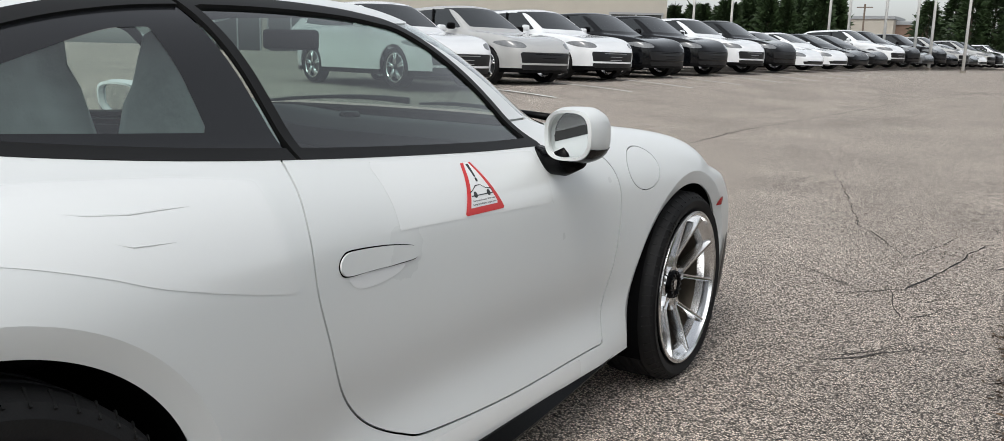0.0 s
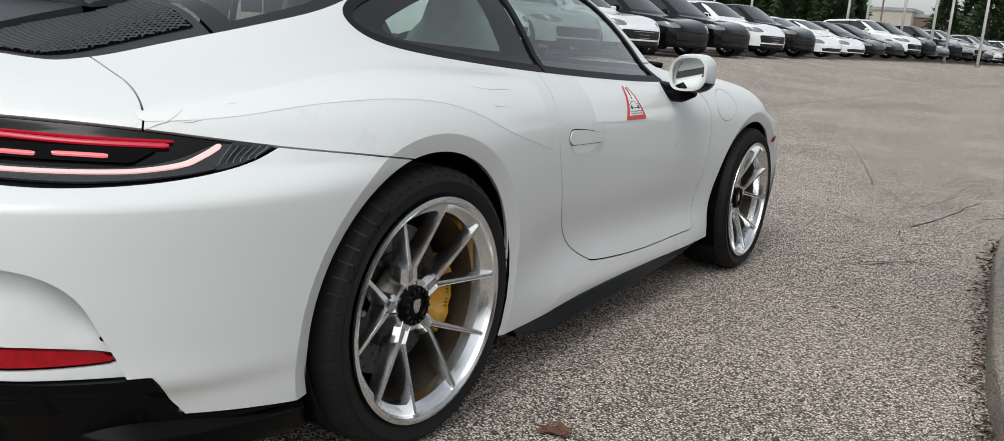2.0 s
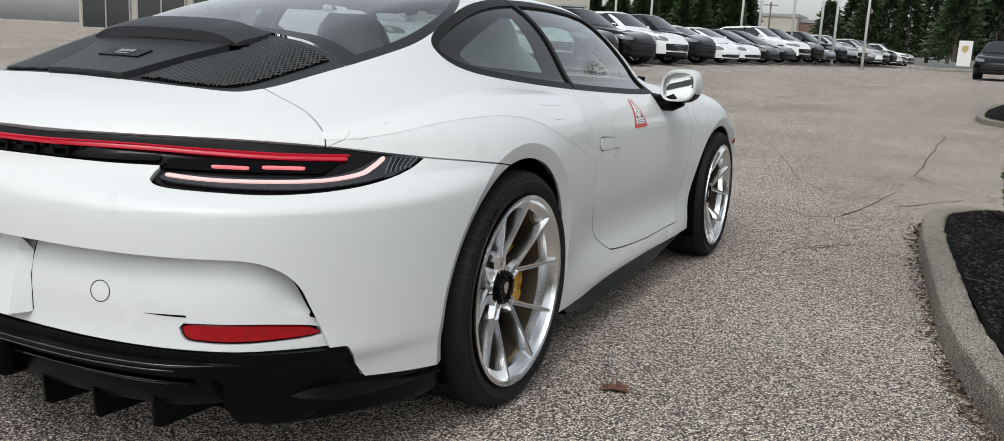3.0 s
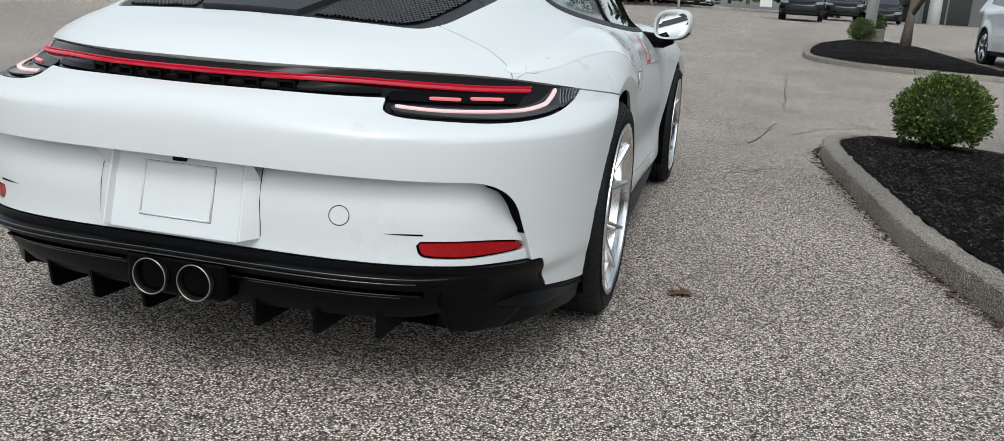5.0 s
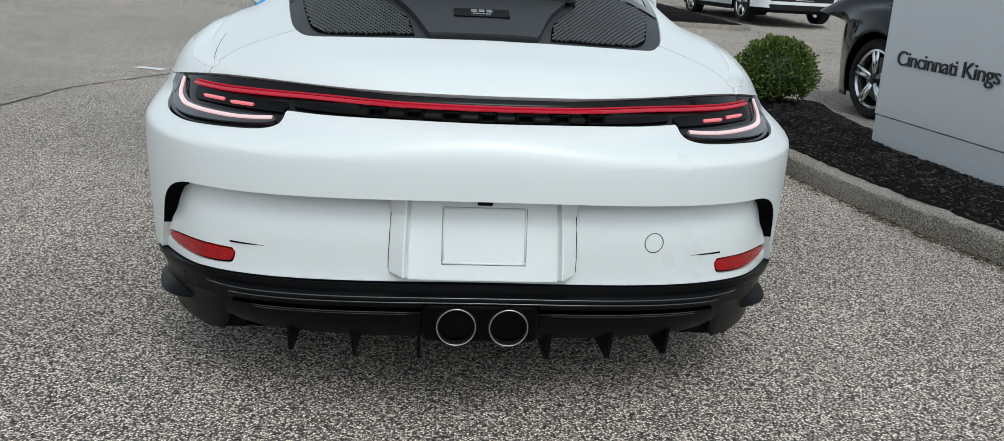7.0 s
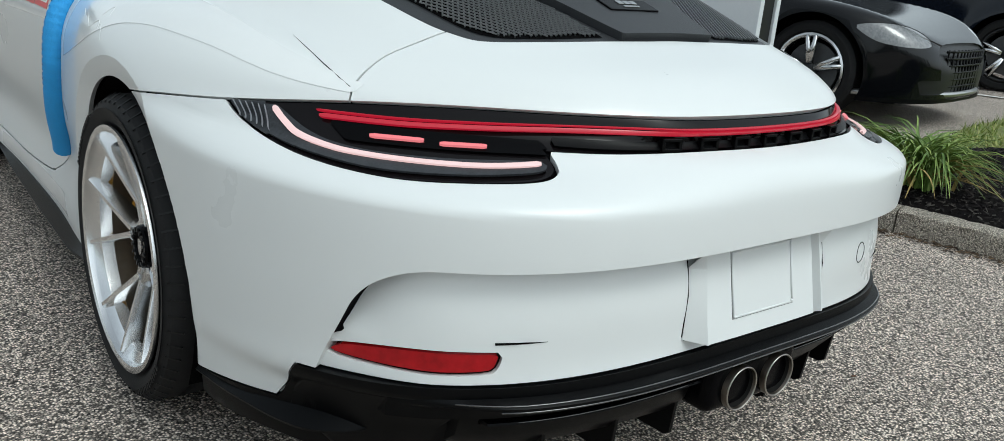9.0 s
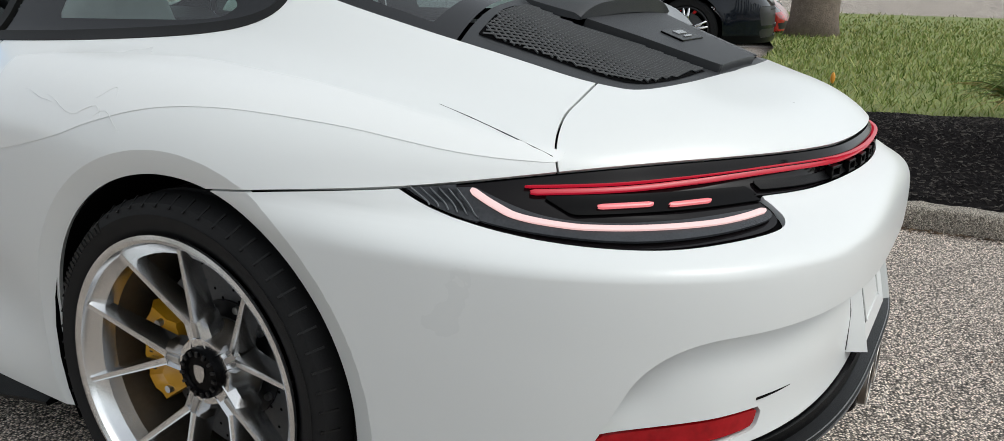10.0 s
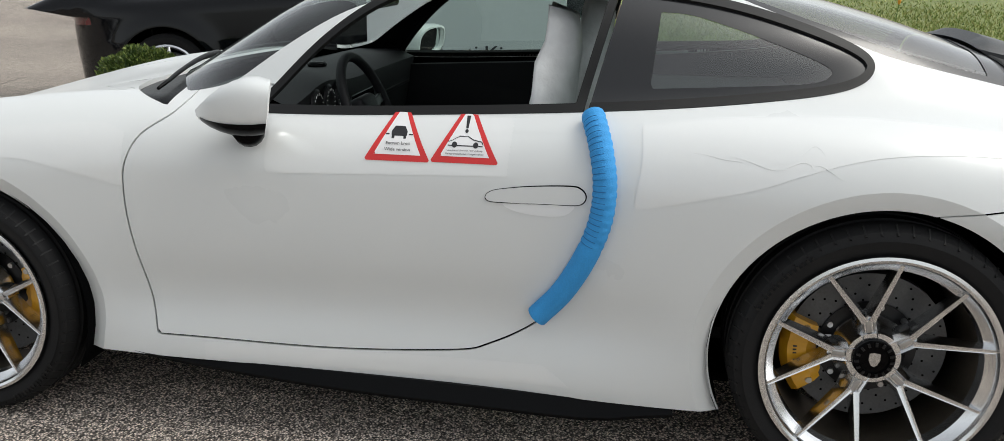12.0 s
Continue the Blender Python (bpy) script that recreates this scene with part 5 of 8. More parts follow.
    panel("handle_dish", patch(dish_poly, 1, 0.005), body_field, M_DISH, door_m, lift=0.0012, thick=0, mirror=sx < 0)

# ---- films, warning stickers and foam on the sports car ----
def film(poly, mirror, name="protective_film", label="clear wrinkled transport film", lift=0.0010, material=None, parent=None, res=0.012):
    return panel(name, patch(poly, 1, res), body_field, material or M_FILM, parent or car, label, lift=lift, thick=0.0005, mirror=mirror)


for mirror in (True, False):
    film([(0.90, 0.772), (0.892, 0.908), (1.543, 0.885), (1.543, 0.752)], mirror)
    film(outline([(0.582, 0.710), (0.582, 0.710), (0.566, 0.831), (0.570, 0.905), (0.570, 0.905), (0.37, 0.927), (0.1, 0.938), (-0.1, 0.930), (-0.3, 0.910), (-0.5, 0.876), (-0.675, 0.842), (-0.675, 0.842), (-0.675, 0.826), (-0.675, 0.826), (-0.546, 0.836), (-0.354, 0.862), (-0.20, 0.872), (-0.10, 0.873), (0.0, 0.866), (0.09, 0.850), (0.2, 0.817), (0.29, 0.784), (0.442, 0.742)], 5), mirror)
    if mirror:
        film([(1.935, 0.70), (1.935, 0.84), (2.0, 0.865), (2.25, 0.85), (2.9, 0.74), (2.95, 0.69), (2.5, 0.78), (2.2, 0.765)], mirror)
    film([(0.72, 0.205), (1.75, 0.205), (1.75, 0.255), (0.80, 0.262), (0.77, 0.24)], mirror)


def warning(y0, z0, width, mirror, sign_kind):
    """A red-edged warning triangle, cut flat at the window line."""
    h = min(width * 0.66, 0.108)
    base = film([(y0 - width / 2, z0), (y0 - width / 2 + 0.004, z0 - 0.003), (y0 + width / 2 - 0.004, z0 - 0.003), (y0 + width / 2, z0), (y0 + 0.125 * width, z0 + h), (y0 - 0.125 * width, z0 + h)], mirror, "warning_sticker", "red-edged white warning triangle sticker", 0.0026, M_REDINK, car, 0.005)
    film([(y0 - width / 2 + 0.024, z0 + 0.012), (y0 + width / 2 - 0.024, z0 + 0.012), (y0 + 0.06 * width, z0 + h), (y0 - 0.06 * width, z0 + h)], mirror, "sticker_face", "", 0.0034, M_STICKER, base, 0.005)
    sg = -1 if mirror else 1

    def mark(poly):
        film(poly, mirror, "sticker_mark", "", 0.0042, M_BLACKINK, base, 0.002)

    if sign_kind == "wide":
        yc, zc = y0, z0 + 0.055
        mark([(yc - 0.020, zc), (yc + 0.020, zc), (yc + 0.021, zc + 0.010), (yc + 0.013, zc + 0.022), (yc - 0.013, zc + 0.022), (yc - 0.021, zc + 0.010)])
        for d in (-1, 1):
            mark([(yc + d * 0.019, zc - 0.006), (yc + d * 0.012, zc - 0.006), (yc + d * 0.012, zc + 0.002), (yc + d * 0.019, zc + 0.002)])
            mark([(yc + d * 0.026, zc + 0.002), (yc + d * 0.036, zc + 0.002), (yc + d * 0.036, zc + 0.005), (yc + d * 0.026, zc + 0.005)])
        lines = ["Extrem breit", "Wide version"]
    else:
        yc, zc = y0, z0 + 0.036
        for poly in ([(-0.045, 0.0), (0.045, 0.0), (0.045, 0.0022), (-0.045, 0.0022)], [(-0.047, 0.004), (-0.043, 0.012), (-0.02, 0.016), (-0.004, 0.024), (0.016, 0.023), (0.034, 0.014), (0.047, 0.010), (0.046, 0.008), (0.034, 0.012), (0.015, 0.021), (-0.004, 0.022), (-0.019, 0.014), (-0.041, 0.010), (-0.045, 0.004)]):
            mark([(yc + u * sg * -1, zc + w) for u, w in poly])
        for d in (-0.027, 0.028):
            mark([(yc + d + 0.007 * math.cos(k), zc + 0.003 + 0.007 * math.sin(k)) for k in np.linspace(0, 6.28, 11)[:-1]])
        mark([(yc - 0.003, z0 + 0.076), (yc + 0.003, z0 + 0.076), (yc + 0.005, z0 + h - 0.004), (yc - 0.005, z0 + h - 0.004)])
        mark([(yc + 0.0045 * math.cos(k), z0 + 0.070 + 0.0045 * math.sin(k)) for k in np.linspace(0, 6.28, 9)[:-1]])
        lines = ["Low ground clearance / Drive slowly", "Geringe Bodenfreiheit / Langsam fahren"]
    for k, words in enumerate(lines):
        size = 0.0125 if sign_kind == "wide" else 0.0062
        cu = bpy.data.curves.new("sticker_text", "FONT")
        cu.body, cu.size, cu.align_x, cu.extrude = words, size, "CENTER", 0.0001
        cu.materials.append(M_BLACKINK)
        z = z0 + (0.034 - 0.014 * k if sign_kind == "wide" else 0.024 - 0.008 * k)
        q = on_side(y0, z + 0.004, sg)
        n = slope(q)
        right = Vector((0, sg, 0))
        right = (right - n * right.dot(n)).normalized()
        up = n.cross(right)
        m = Matrix((right, up, n)).transposed().to_4x4()
        m.translation = q + n * 0.0052 - up * 0.004
        t = new("sticker_text", cu)
        t.matrix_basis = m
        t.parent = base


warning(1.188, 0.800, 0.172, True, "wide")
warning(1.012, 0.802, 0.176, True, "low")
warning(1.222, 0.772, 0.164, False, "low")
# creases in the film
rc = random.Random(12)
for k in range(5):
    y, z = rc.uniform(0.18, 0.56), rc.uniform(0.79, 0.885)
    ln, bend = rc.uniform(0.05, 0.17), rc.uniform(-0.02, 0.03)
    ys2 = np.linspace(y, y - ln, 7)
    zs2 = z - 0.05 * (y - ys2) * 2 + bend * np.sin(np.linspace(0, math.pi, 7)) + 0.008 * np.sin(np.linspace(0, 5, 7) + k)
    pts = solve_ray(np.stack([np.full(7, 0.35), ys2, zs2], 1), (1, 0, 0)) + (0.0016, 0, 0)
    pts[:, 0] *= -1
    part("film_crease", tube(bmesh.new(), pts, [0.0002, 0.0004, 0.0006, 0.0007, 0.0006, 0.0004, 0.0002], 5, caps=False), M_FILM, car, smooth=True)

for line in (((0.156, 0.904), (0.22, 0.894), (0.282, 0.888), (0.345, 0.887), (0.402, 0.885)), ((0.225, 0.859), (0.26, 0.848), (0.288, 0.846), (0.347, 0.842)), ((-0.676, 0.812), (-0.655, 0.822), (-0.634, 0.829), (-0.612, 0.842), (-0.595, 0.853)), ((-0.634, 0.829), (-0.60, 0.828), (-0.575, 0.834)), ((-0.529, 0.859), (-0.508, 0.863), (-0.488, 0.864))):
    k = len(line)
    pts = solve_ray(np.array([(0.35, y, z) for y, z in line]), (1, 0, 0)) + (0.0006, 0, 0)
    part("film_crease", tube(bmesh.new(), pts, [0.0004] + [0.0021] * (k - 2) + [0.0004], 6, caps=False), M_FILM, car, smooth=True)

pts = np.array([on_top(-x, y) + Vector((0, 0, 0.0004)) for x, y in ((0.700, -0.662), (0.706, -0.63), (0.711, -0.58), (0.712, -0.51), (0.71, -0.45))])
part("film_edge", tube(bmesh.new(), pts, [0.0011, 0.0012, 0.0011, 0.0009, 0.0003], 5, caps=False), M_BLACKINK, car, smooth=True)

# blue foam tube clipped on the left door's edge
hose_path = outline([(0.694, 0.914), (0.668, 0.85), (0.652, 0.768), (0.660, 0.675), (0.695, 0.578), (0.750, 0.480), (0.814, 0.400)], 14, closed=False)
bm = bmesh.new()
pts, rad = [], []
for k, (y, z) in enumerate(hose_path):
    q = on_side(y, z, -1) + slope(on_side(y, z, -1)) * 0.014
    pts.append(q)
    t = k / (len(hose_path) - 1)
    rad.append(0.0305 if (k % 3 or t > 0.62) else 0.0285)
tube(bm, pts, rad, 16)
hose = part("foam_edge_guard", bm, M_BLUE, None, smooth=True, angle=50)
tagged(hose, "blue slit foam tube clipped over the car door edge", "foam tube")
# slits are surface lines, their shade put in as darker blue
for k in range(4, int(len(pts) * 0.62), 2):
    d = (pts[k + 1] - pts[k - 1]).normalized()
    n = slope(pts[k])
    s = d.cross(n).normalized()
    bm = bmesh.new()
    tube(bm, [pts[k] + 0.0302 * (n * math.cos(a) + s * math.sin(a)) for a in np.linspace(-0.2, 1.15, 6)], 0.0010, 4)
    part("slit", bm, M_BLUEDARK, hose)

# ---- cabin ----
cab = M_LEATHER
part("cabin_floor", boxed((1.30, 2.3, 0.04), (0, 1.0, 0.30), None, 0.01), cab, car, "black carpeted cabin floor")
bm = bmesh.new()
rows = []
for x in np.linspace(-0.70, 0.70, 29):
    c = 0.02 * math.cos(x * 9)
    rows.append([bm.verts.new(p) for p in ((x, 1.98, 0.875), (x, 1.80 - 0.1 * x * x, 0.925 + 0.02 * math.exp(-((x + 0.36) / 0.2) ** 2)), (x, 1.62 - 0.05 * x * x, 0.925 + 0.03 * math.exp(-((x + 0.36) / 0.2) ** 2)), (x, 1.55 - 0.05 * x * x, 0.895 + 0.03 * math.exp(-((x + 0.36) / 0.2) ** 2)), (x, 1.54, 0.80), (x, 1.56, 0.70), (x, 1.66, 0.55), (x, 1.9, 0.45))])
for q, r in zip(rows, rows[1:]):
    for i in range(7):
        bm.faces.new((q[i], q[i + 1], r[i + 1], r[i]))
dash = part("dashboard", bm, cab, car, "black dashboard", smooth=True, angle=40)
part("dash_screen", boxed((0.26, 0.02, 0.11), (0.02, 1.545, 0.79), Matrix.Rotation(-0.15, 4, "X"), 0.006), M_BLACKG, dash)
part("dash_strip", boxed((0.62, 0.012, 0.018), (0.36, 1.545, 0.80), None, 0.004), M_HAT, dash)
bm = lathe([(0.032, -0.006), (0.034, 0.004), (0.028, 0.012), (0.0, 0.012)], 24, "z")
bmesh.ops.translate(bm, vec=(0.0, 1.70, 0.93), verts=bm.verts)
part("dash_clock", bm, M_BLACKG, dash, "round dash-top clock", smooth=True)
for k in range(3):
    bm = lathe([(0.045, -0.01), (0.052, 0.0), (0.045, 0.006), (0.0, 0.004)], 28, "y")
    bmesh.ops.transform(bm, matrix=Matrix.Translation((-0.36 + (k - 1) * 0.11, 1.535, 0.865)) @ Matrix.Rotation(math.pi, 4, "Z"), verts=bm.verts)
    gauge = part("gauge", bm, M_HAT, dash, smooth=True, angle=40)
    bm = bmesh.new()
    for j in range(14):
        a = 0.6 + 5.1 * j / 13
        bmesh.ops.create_cube(bm, size=1, matrix=Matrix.Translation((-0.36 + (k - 1) * 0.11 + 0.036 * math.sin(a), 1.527, 0.865 - 0.036 * math.cos(a))) @ Matrix.Rotation(a, 4, "Y") @ Matrix.Diagonal((0.002, 0.002, 0.007, 1)))
    tagged(part("gauge_marks", bm, M_STICKER, gauge), kind="stuff")
wheel_m = Matrix.Translation((-0.37, 1.40, 0.838)) @ Matrix.Rotation(radians(68), 4, "X")
sw = tagged(new("steering_wheel"), "black three-spoke steering wheel")
sw.parent = car
sw.matrix_basis = wheel_m
bm = lathe([(0.178 + 0.015 * math.cos(a), 0.015 * math.sin(a)) for a in np.linspace(0, 2 * math.pi, 13)[:-1]], 48, "z", closed=True)
part("wheel_rim", bm, cab, sw, smooth=True)
part("airbag_hub", boxed((0.15, 0.12, 0.05), (0, -0.005, -0.01), None, 0.02, 3), cab, sw, smooth=True)
for ang in (0.15, math.pi - 0.15, -math.pi / 2):
    part("wheel_spoke", boxed((0.11, 0.03, 0.012), (0.12 * math.cos(ang), 0.12 * math.sin(ang), -0.004), Matrix.Rotation(ang, 4, "Z"), 0.004), M_HAT, sw)
part("steering_column", tube(bmesh.new(), [(-0.37, 1.41, 0.828), (-0.37, 1.62, 0.75)], 0.035, 12), cab, car)


def seat(x, lean):
    """A one-piece sports seat under a loose white plastic cover."""
    s = tagged(new("seat"), "sports seat under a creased white plastic cover")
    s.parent = car
    s.location = (x, 0, 0)

    def shell(rows_spec, name, material, wob):
        bm = bmesh.new()
        rows = []
        for y, z, hw, th in rows_spec:
            ring = []
            for k in range(20):
                a = 2 * math.pi * k / 20
                ca, sa = math.cos(a), math.sin(a)
                px = hw * math.copysign(abs(ca) ** 0.6, ca)
                d = th * sa + 0.05 * (abs(ca) ** 3)
                nz = noise.noise(Vector((px * 9 + x, y * 9, z * 9))) * wob
                ring.append(bm.verts.new((px + nz, y + d * 0.85 + nz, z + d * 0.3)))
            rows.append(ring)
        for q, r in zip(rows, rows[1:]):
            for k in range(20):
                bm.faces.new((q[k], q[(k + 1) % 20], r[(k + 1) % 20], r[k]))
        bm.faces.new(rows[0])
        bm.faces.new(rows[-1][::-1])
        return part(name, bm, material, s, smooth=True)

    spec = [(0.86 - lean * f, 0.46 + 0.70 * f, w, t) for f, w, t in ((0, 0.22, 0.09), (0.12, 0.25, 0.09), (0.3, 0.255, 0.08), (0.5, 0.26, 0.075), (0.66, 0.25, 0.07), (0.78, 0.20, 0.065), (0.86, 0.14, 0.06), (0.94, 0.125, 0.055), (1.0, 0.10, 0.04))]
    shell(spec, "backrest", M_COVER, 0.02)
    part("cushion", boxed((0.48, 0.52, 0.16), (0, 1.05, 0.42), None, 0.05, 3), M_COVER, s, smooth=True)


seat(-0.36, 0.06)
seat(0.36, 0.14)
for sx in (-1, 1):
    bm = prism([(0.72, 0.33), (1.88, 0.33), (1.88, 0.80), (1.6, 0.86), (0.78, 0.90), (0.70, 0.70)], 0.05, lambda u, v, w, sx=sx: (sx * (0.735 - 0.12 * max(0, v - 0.75) - w), u, v))
    dp = part("door_card", bm, cab, car, "black door trim")
    part("armrest", boxed((0.07, 0.5, 0.05), (sx * 0.67, 1.1, 0.62), None, 0.02), cab, dp)
part("rear_shelf", boxed((1.15, 0.62, 0.30), (0, 0.32, 0.72), None, 0.05, 3), cab, car, "black rear luggage shelf")
bm = bmesh.new()
tube(bm, [(0, 1.50, 1.16), (0, 1.45, 1.185)], 0.008, 8)
box(bm, (0.22, 0.025, 0.06), (0, 1.44, 1.165), None, 0.01)
part("inside_mirror", bm, M_BLACKG, car, "black inside mirror")
for sx, base_x, tip in ((1, -0.03, (-0.69, 1.915)), (1, 0.62, (0.02, 2.05))):
    pts = [on_top(base_x + (tip[0] - base_x) * f, (2.05 if base_x < 0.3 else 1.95) + (tip[1] - (2.05 if base_x < 0.3 else 1.95)) * f) + Vector((0, 0, 0.018 - 0.008 * f)) for f in np.linspace(0, 1, 8)]
    wp = part("wiper", tube(bmesh.new(), pts, [0.012, 0.011, 0.009, 0.008, 0.007, 0.007, 0.006, 0.005], 8), M_BLACKP, car, "black wiper arm", smooth=True)
# front side markers and dark blades ahead of the front wheels
for mirror in (False, True):
    film([(2.87, 0.20), (2.955, 0.20), (2.945, 0.42), (2.915, 0.47), (2.90, 0.47), (2.882, 0.40)], mirror, "air_blade", "black air blade in the front bumper", 0.008, M_BLACKP)
for mirror in (False, True):
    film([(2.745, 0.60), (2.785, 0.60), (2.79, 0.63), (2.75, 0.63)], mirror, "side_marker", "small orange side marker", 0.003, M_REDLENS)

# ---- ground ----
def ground_z(x, y):
    """Level round the car, rising gently ahead of it and towards the lawn."""
    d = max(0.0, y - 4.5)
    a = 0.036 * d * d / (d + 4.5)
    return a / (1 + a / 2.5) + 0.30 * float(step(1.5, 7.5, -x)) * float(step(2.0, 10.0, d)) + 0.15 * float(step(3.2, 4.2, x)) * (1 - float(step(1.2, 4.6, y)))


def asphalt(name="worn_asphalt", scale=165, tone=((0.045, 0.039, 0.034), (0.50, 0.426, 0.362), (0.93, 0.81, 0.70), (0.97, 0.87, 0.77)), gap_low=0.14, relief=0.004):
    m = bpy.data.materials.new(name)
    m.use_nodes = True
    n, l = m.node_tree.nodes, m.node_tree.links
    b = n["Principled BSDF"]
    b.inputs["Roughness"].default_value = 0.88
    tc = n.new("ShaderNodeTexCoord")
    cell = n.new("ShaderNodeTexVoronoi")
    cell.inputs["Scale"].default_value = scale
    cell.inputs["Randomness"].default_value = 1.0
    l.new(tc.outputs["Object"], cell.inputs["Vector"])
    sep = n.new("ShaderNodeSeparateColor")
    l.new(cell.outputs["Color"], sep.inputs[0])
    ramp = n.new("ShaderNodeValToRGB")
    e = ramp.color_ramp.elements
    e[0].position, e[0].color = 0.0, (*tone[0], 1)
    e[1].position, e[1].color = 1.0, (*tone[3], 1)
    mid = e.new(0.45)
    mid.color = (*tone[1], 1)
    hi = e.new(0.8)
    hi.color = (*tone[2], 1)
    l.new(sep.outputs[0], ramp.inputs["Fac"])
    # dark binder between the stones
    gap = n.new("ShaderNodeMapRange")
    gap.inputs["From Min"].default_value, gap.inputs["From Max"].default_value = 0.30, 0.66
    gap.inputs["To Min"].default_value, gap.inputs["To Max"].default_value = 1.0, gap_low
    l.new(cell.outputs["Distance"], gap.inputs["Value"])
    big = n.new("ShaderNodeTexNoise")
    big.inputs["Scale"].default_value, big.inputs["Detail"].default_value = 0.55, 8
    big.inputs["Roughness"].default_value = 0.65
    l.new(tc.outputs["Object"], big.inputs["Vector"])
    worn = n.new("ShaderNodeMapRange")
    worn.inputs["From Min"].default_value, worn.inputs["From Max"].default_value = 0.3, 0.7
    worn.inputs["To Min"].default_value, worn.inputs["To Max"].default_value = 0.85, 1.33
    l.new(big.outputs["Fac"], worn.inputs["Value"])
    mul = n.new("ShaderNodeMath")
    mul.operation = "MULTIPLY"
    l.new(gap.outputs[0], mul.inputs[0])
    l.new(worn.outputs[0], mul.inputs[1])
    sc = n.new("ShaderNodeVectorMath")
    sc.operation = "SCALE"
    l.new(ramp.outputs[0], sc.inputs[0])
    l.new(mul.outputs[0], sc.inputs["Scale"])
    l.new(sc.outputs[0], b.inputs["Base Color"])
    bp = n.new("ShaderNodeBump")
    bp.inputs["Strength"].default_value, bp.inputs["Distance"].default_value = 0.9, relief
    bp.invert = True
    l.new(cell.outputs["Distance"], bp.inputs["Height"])
    l.new(bp.outputs[0], b.inputs["Normal"])
    return m


M_ASPHALT = asphalt()
M_CONCRETE = asphalt("worn_concrete_kerb", 210, ((0.11, 0.093, 0.074), (0.36, 0.32, 0.265), (0.50, 0.45, 0.375), (0.66, 0.60, 0.52)), 0.34, 0.004)
M_MULCH = mat("dark_bark_mulch", (0.006, 0.005, 0.005), 0.9, spec=0.08, vary=0.5, scale=30, bscale=250, bump=0.004)
M_CHIP = speckled("bark_chips", [(0.004, 0.0035, 0.004), (0.008, 0.007, 0.0075), (0.016, 0.014, 0.014), (0.028, 0.024, 0.022), (0.085, 0.078, 0.07)], 0.8, 0.1)
M_LINE = mat("worn_white_road_paint", (0.62, 0.61, 0.58), 0.8, vary=0.25, scale=9, bscale=90)
M_CRACK = mat("crack_shadow", (0.045, 0.04, 0.037), 0.95, vary=0.3)
M_LAWN = mat("lawn_soil_and_turf", (0.17, 0.20, 0.06), 0.9, vary=0.4, scale=1.5, bscale=60, bump=0.01)
M_BLADE = speckled("grass_blades", [(0.10, 0.16, 0.03), (0.20, 0.27, 0.06), (0.30, 0.33, 0.10), (0.42, 0.40, 0.17)], 0.6)
M_LILY = speckled("strap_leaves", [(0.07, 0.13, 0.025), (0.17, 0.26, 0.06), (0.30, 0.38, 0.11)], 0.45)
M_DRYLEAF = mat("dry_strap_leaves", (0.36, 0.27, 0.09), 0.6, vary=0.3, scale=12)
M_BOX = speckled("box_leaves", [(0.018, 0.038, 0.009), (0.07, 0.115, 0.022), (0.19, 0.23, 0.055)], 0.45)
M_BARK = mat("rough_bark", (0.16, 0.125, 0.10), 0.9, vary=0.4, scale=14, bscale=60, bump=0.01)
M_DARKLEAF = mat("dark_foliage", (0.030, 0.055, 0.018), 0.6, vary=0.5, scale=1.2, bscale=12)
M_SIGN = mat("grey_sign_panel", (0.64, 0.66, 0.68), 0.42, vary=0.03, scale=2, coat=0.1)

ys = np.concatenate([[-900, -200, -60, -25], np.concatenate([np.arange(-12, -1, 1.0), np.arange(-1, 8, 0.5), np.arange(8, 60, 1.0)]), [70, 90, 130, 200, 400, 900]])
xs = np.concatenate([[-900, -300, -100, -60, -40, -30], np.concatenate([np.arange(-24, 2, 1.0), np.arange(2, 6, 0.25), np.arange(6, 25, 1.0)]), [30, 40, 60, 100, 300, 900]])
gv = [(x, y, ground_z(x, y)) for y in ys for x in xs]
nx = len(xs)
gf = [(j * nx + i, j * nx + i + 1, (j + 1) * nx + i + 1, (j + 1) * nx + i) for j in range(len(ys) - 1) for i in range(nx - 1)]
tagged(mesh_object("ground", gv, gf, M_ASPHALT), "worn grey-brown asphalt car park with exposed aggregate", "ground", kind="structure")


def ribbon(name, pts, width, material, lift, label, category, kind="structure", jitter=0.0, seed=1):
    """A thin strip laid on the ground along points."""
    rnd = random.Random(seed)
    fine = []
    for (x0, y0), (x1, y1) in zip(pts, pts[1:]):
        n = max(2, int(math.hypot(x1 - x0, y1 - y0) / (0.08 if jitter else 0.5)))
        fine += [(x0 + (x1 - x0) * k / n, y0 + (y1 - y0) * k / n) for k in range(n)]
    fine.append(pts[-1])
    verts, off = [], 0.0
    for i, (x, y) in enumerate(fine):
        a, b = fine[max(i - 1, 0)], fine[min(i + 1, len(fine) - 1)]
        d = Vector((b[0] - a[0], b[1] - a[1])).normalized()
        off = off * 0.8 + rnd.uniform(-1, 1) * jitter
        w = width * (rnd.uniform(0.35, 1.3) if jitter else 1) / 2
        for s in (-1, 1):
            px, py = x - d.y * (off + s * w), y + d.x * (off + s * w)
            verts.append((px, py, ground_z(px, py) + lift))
    faces = [(2 * i, 2 * i + 1, 2 * i + 3, 2 * i + 2) for i in range(len(fine) - 1)]
    return tagged(mesh_object(name, verts, faces, material), label, category, kind=kind)


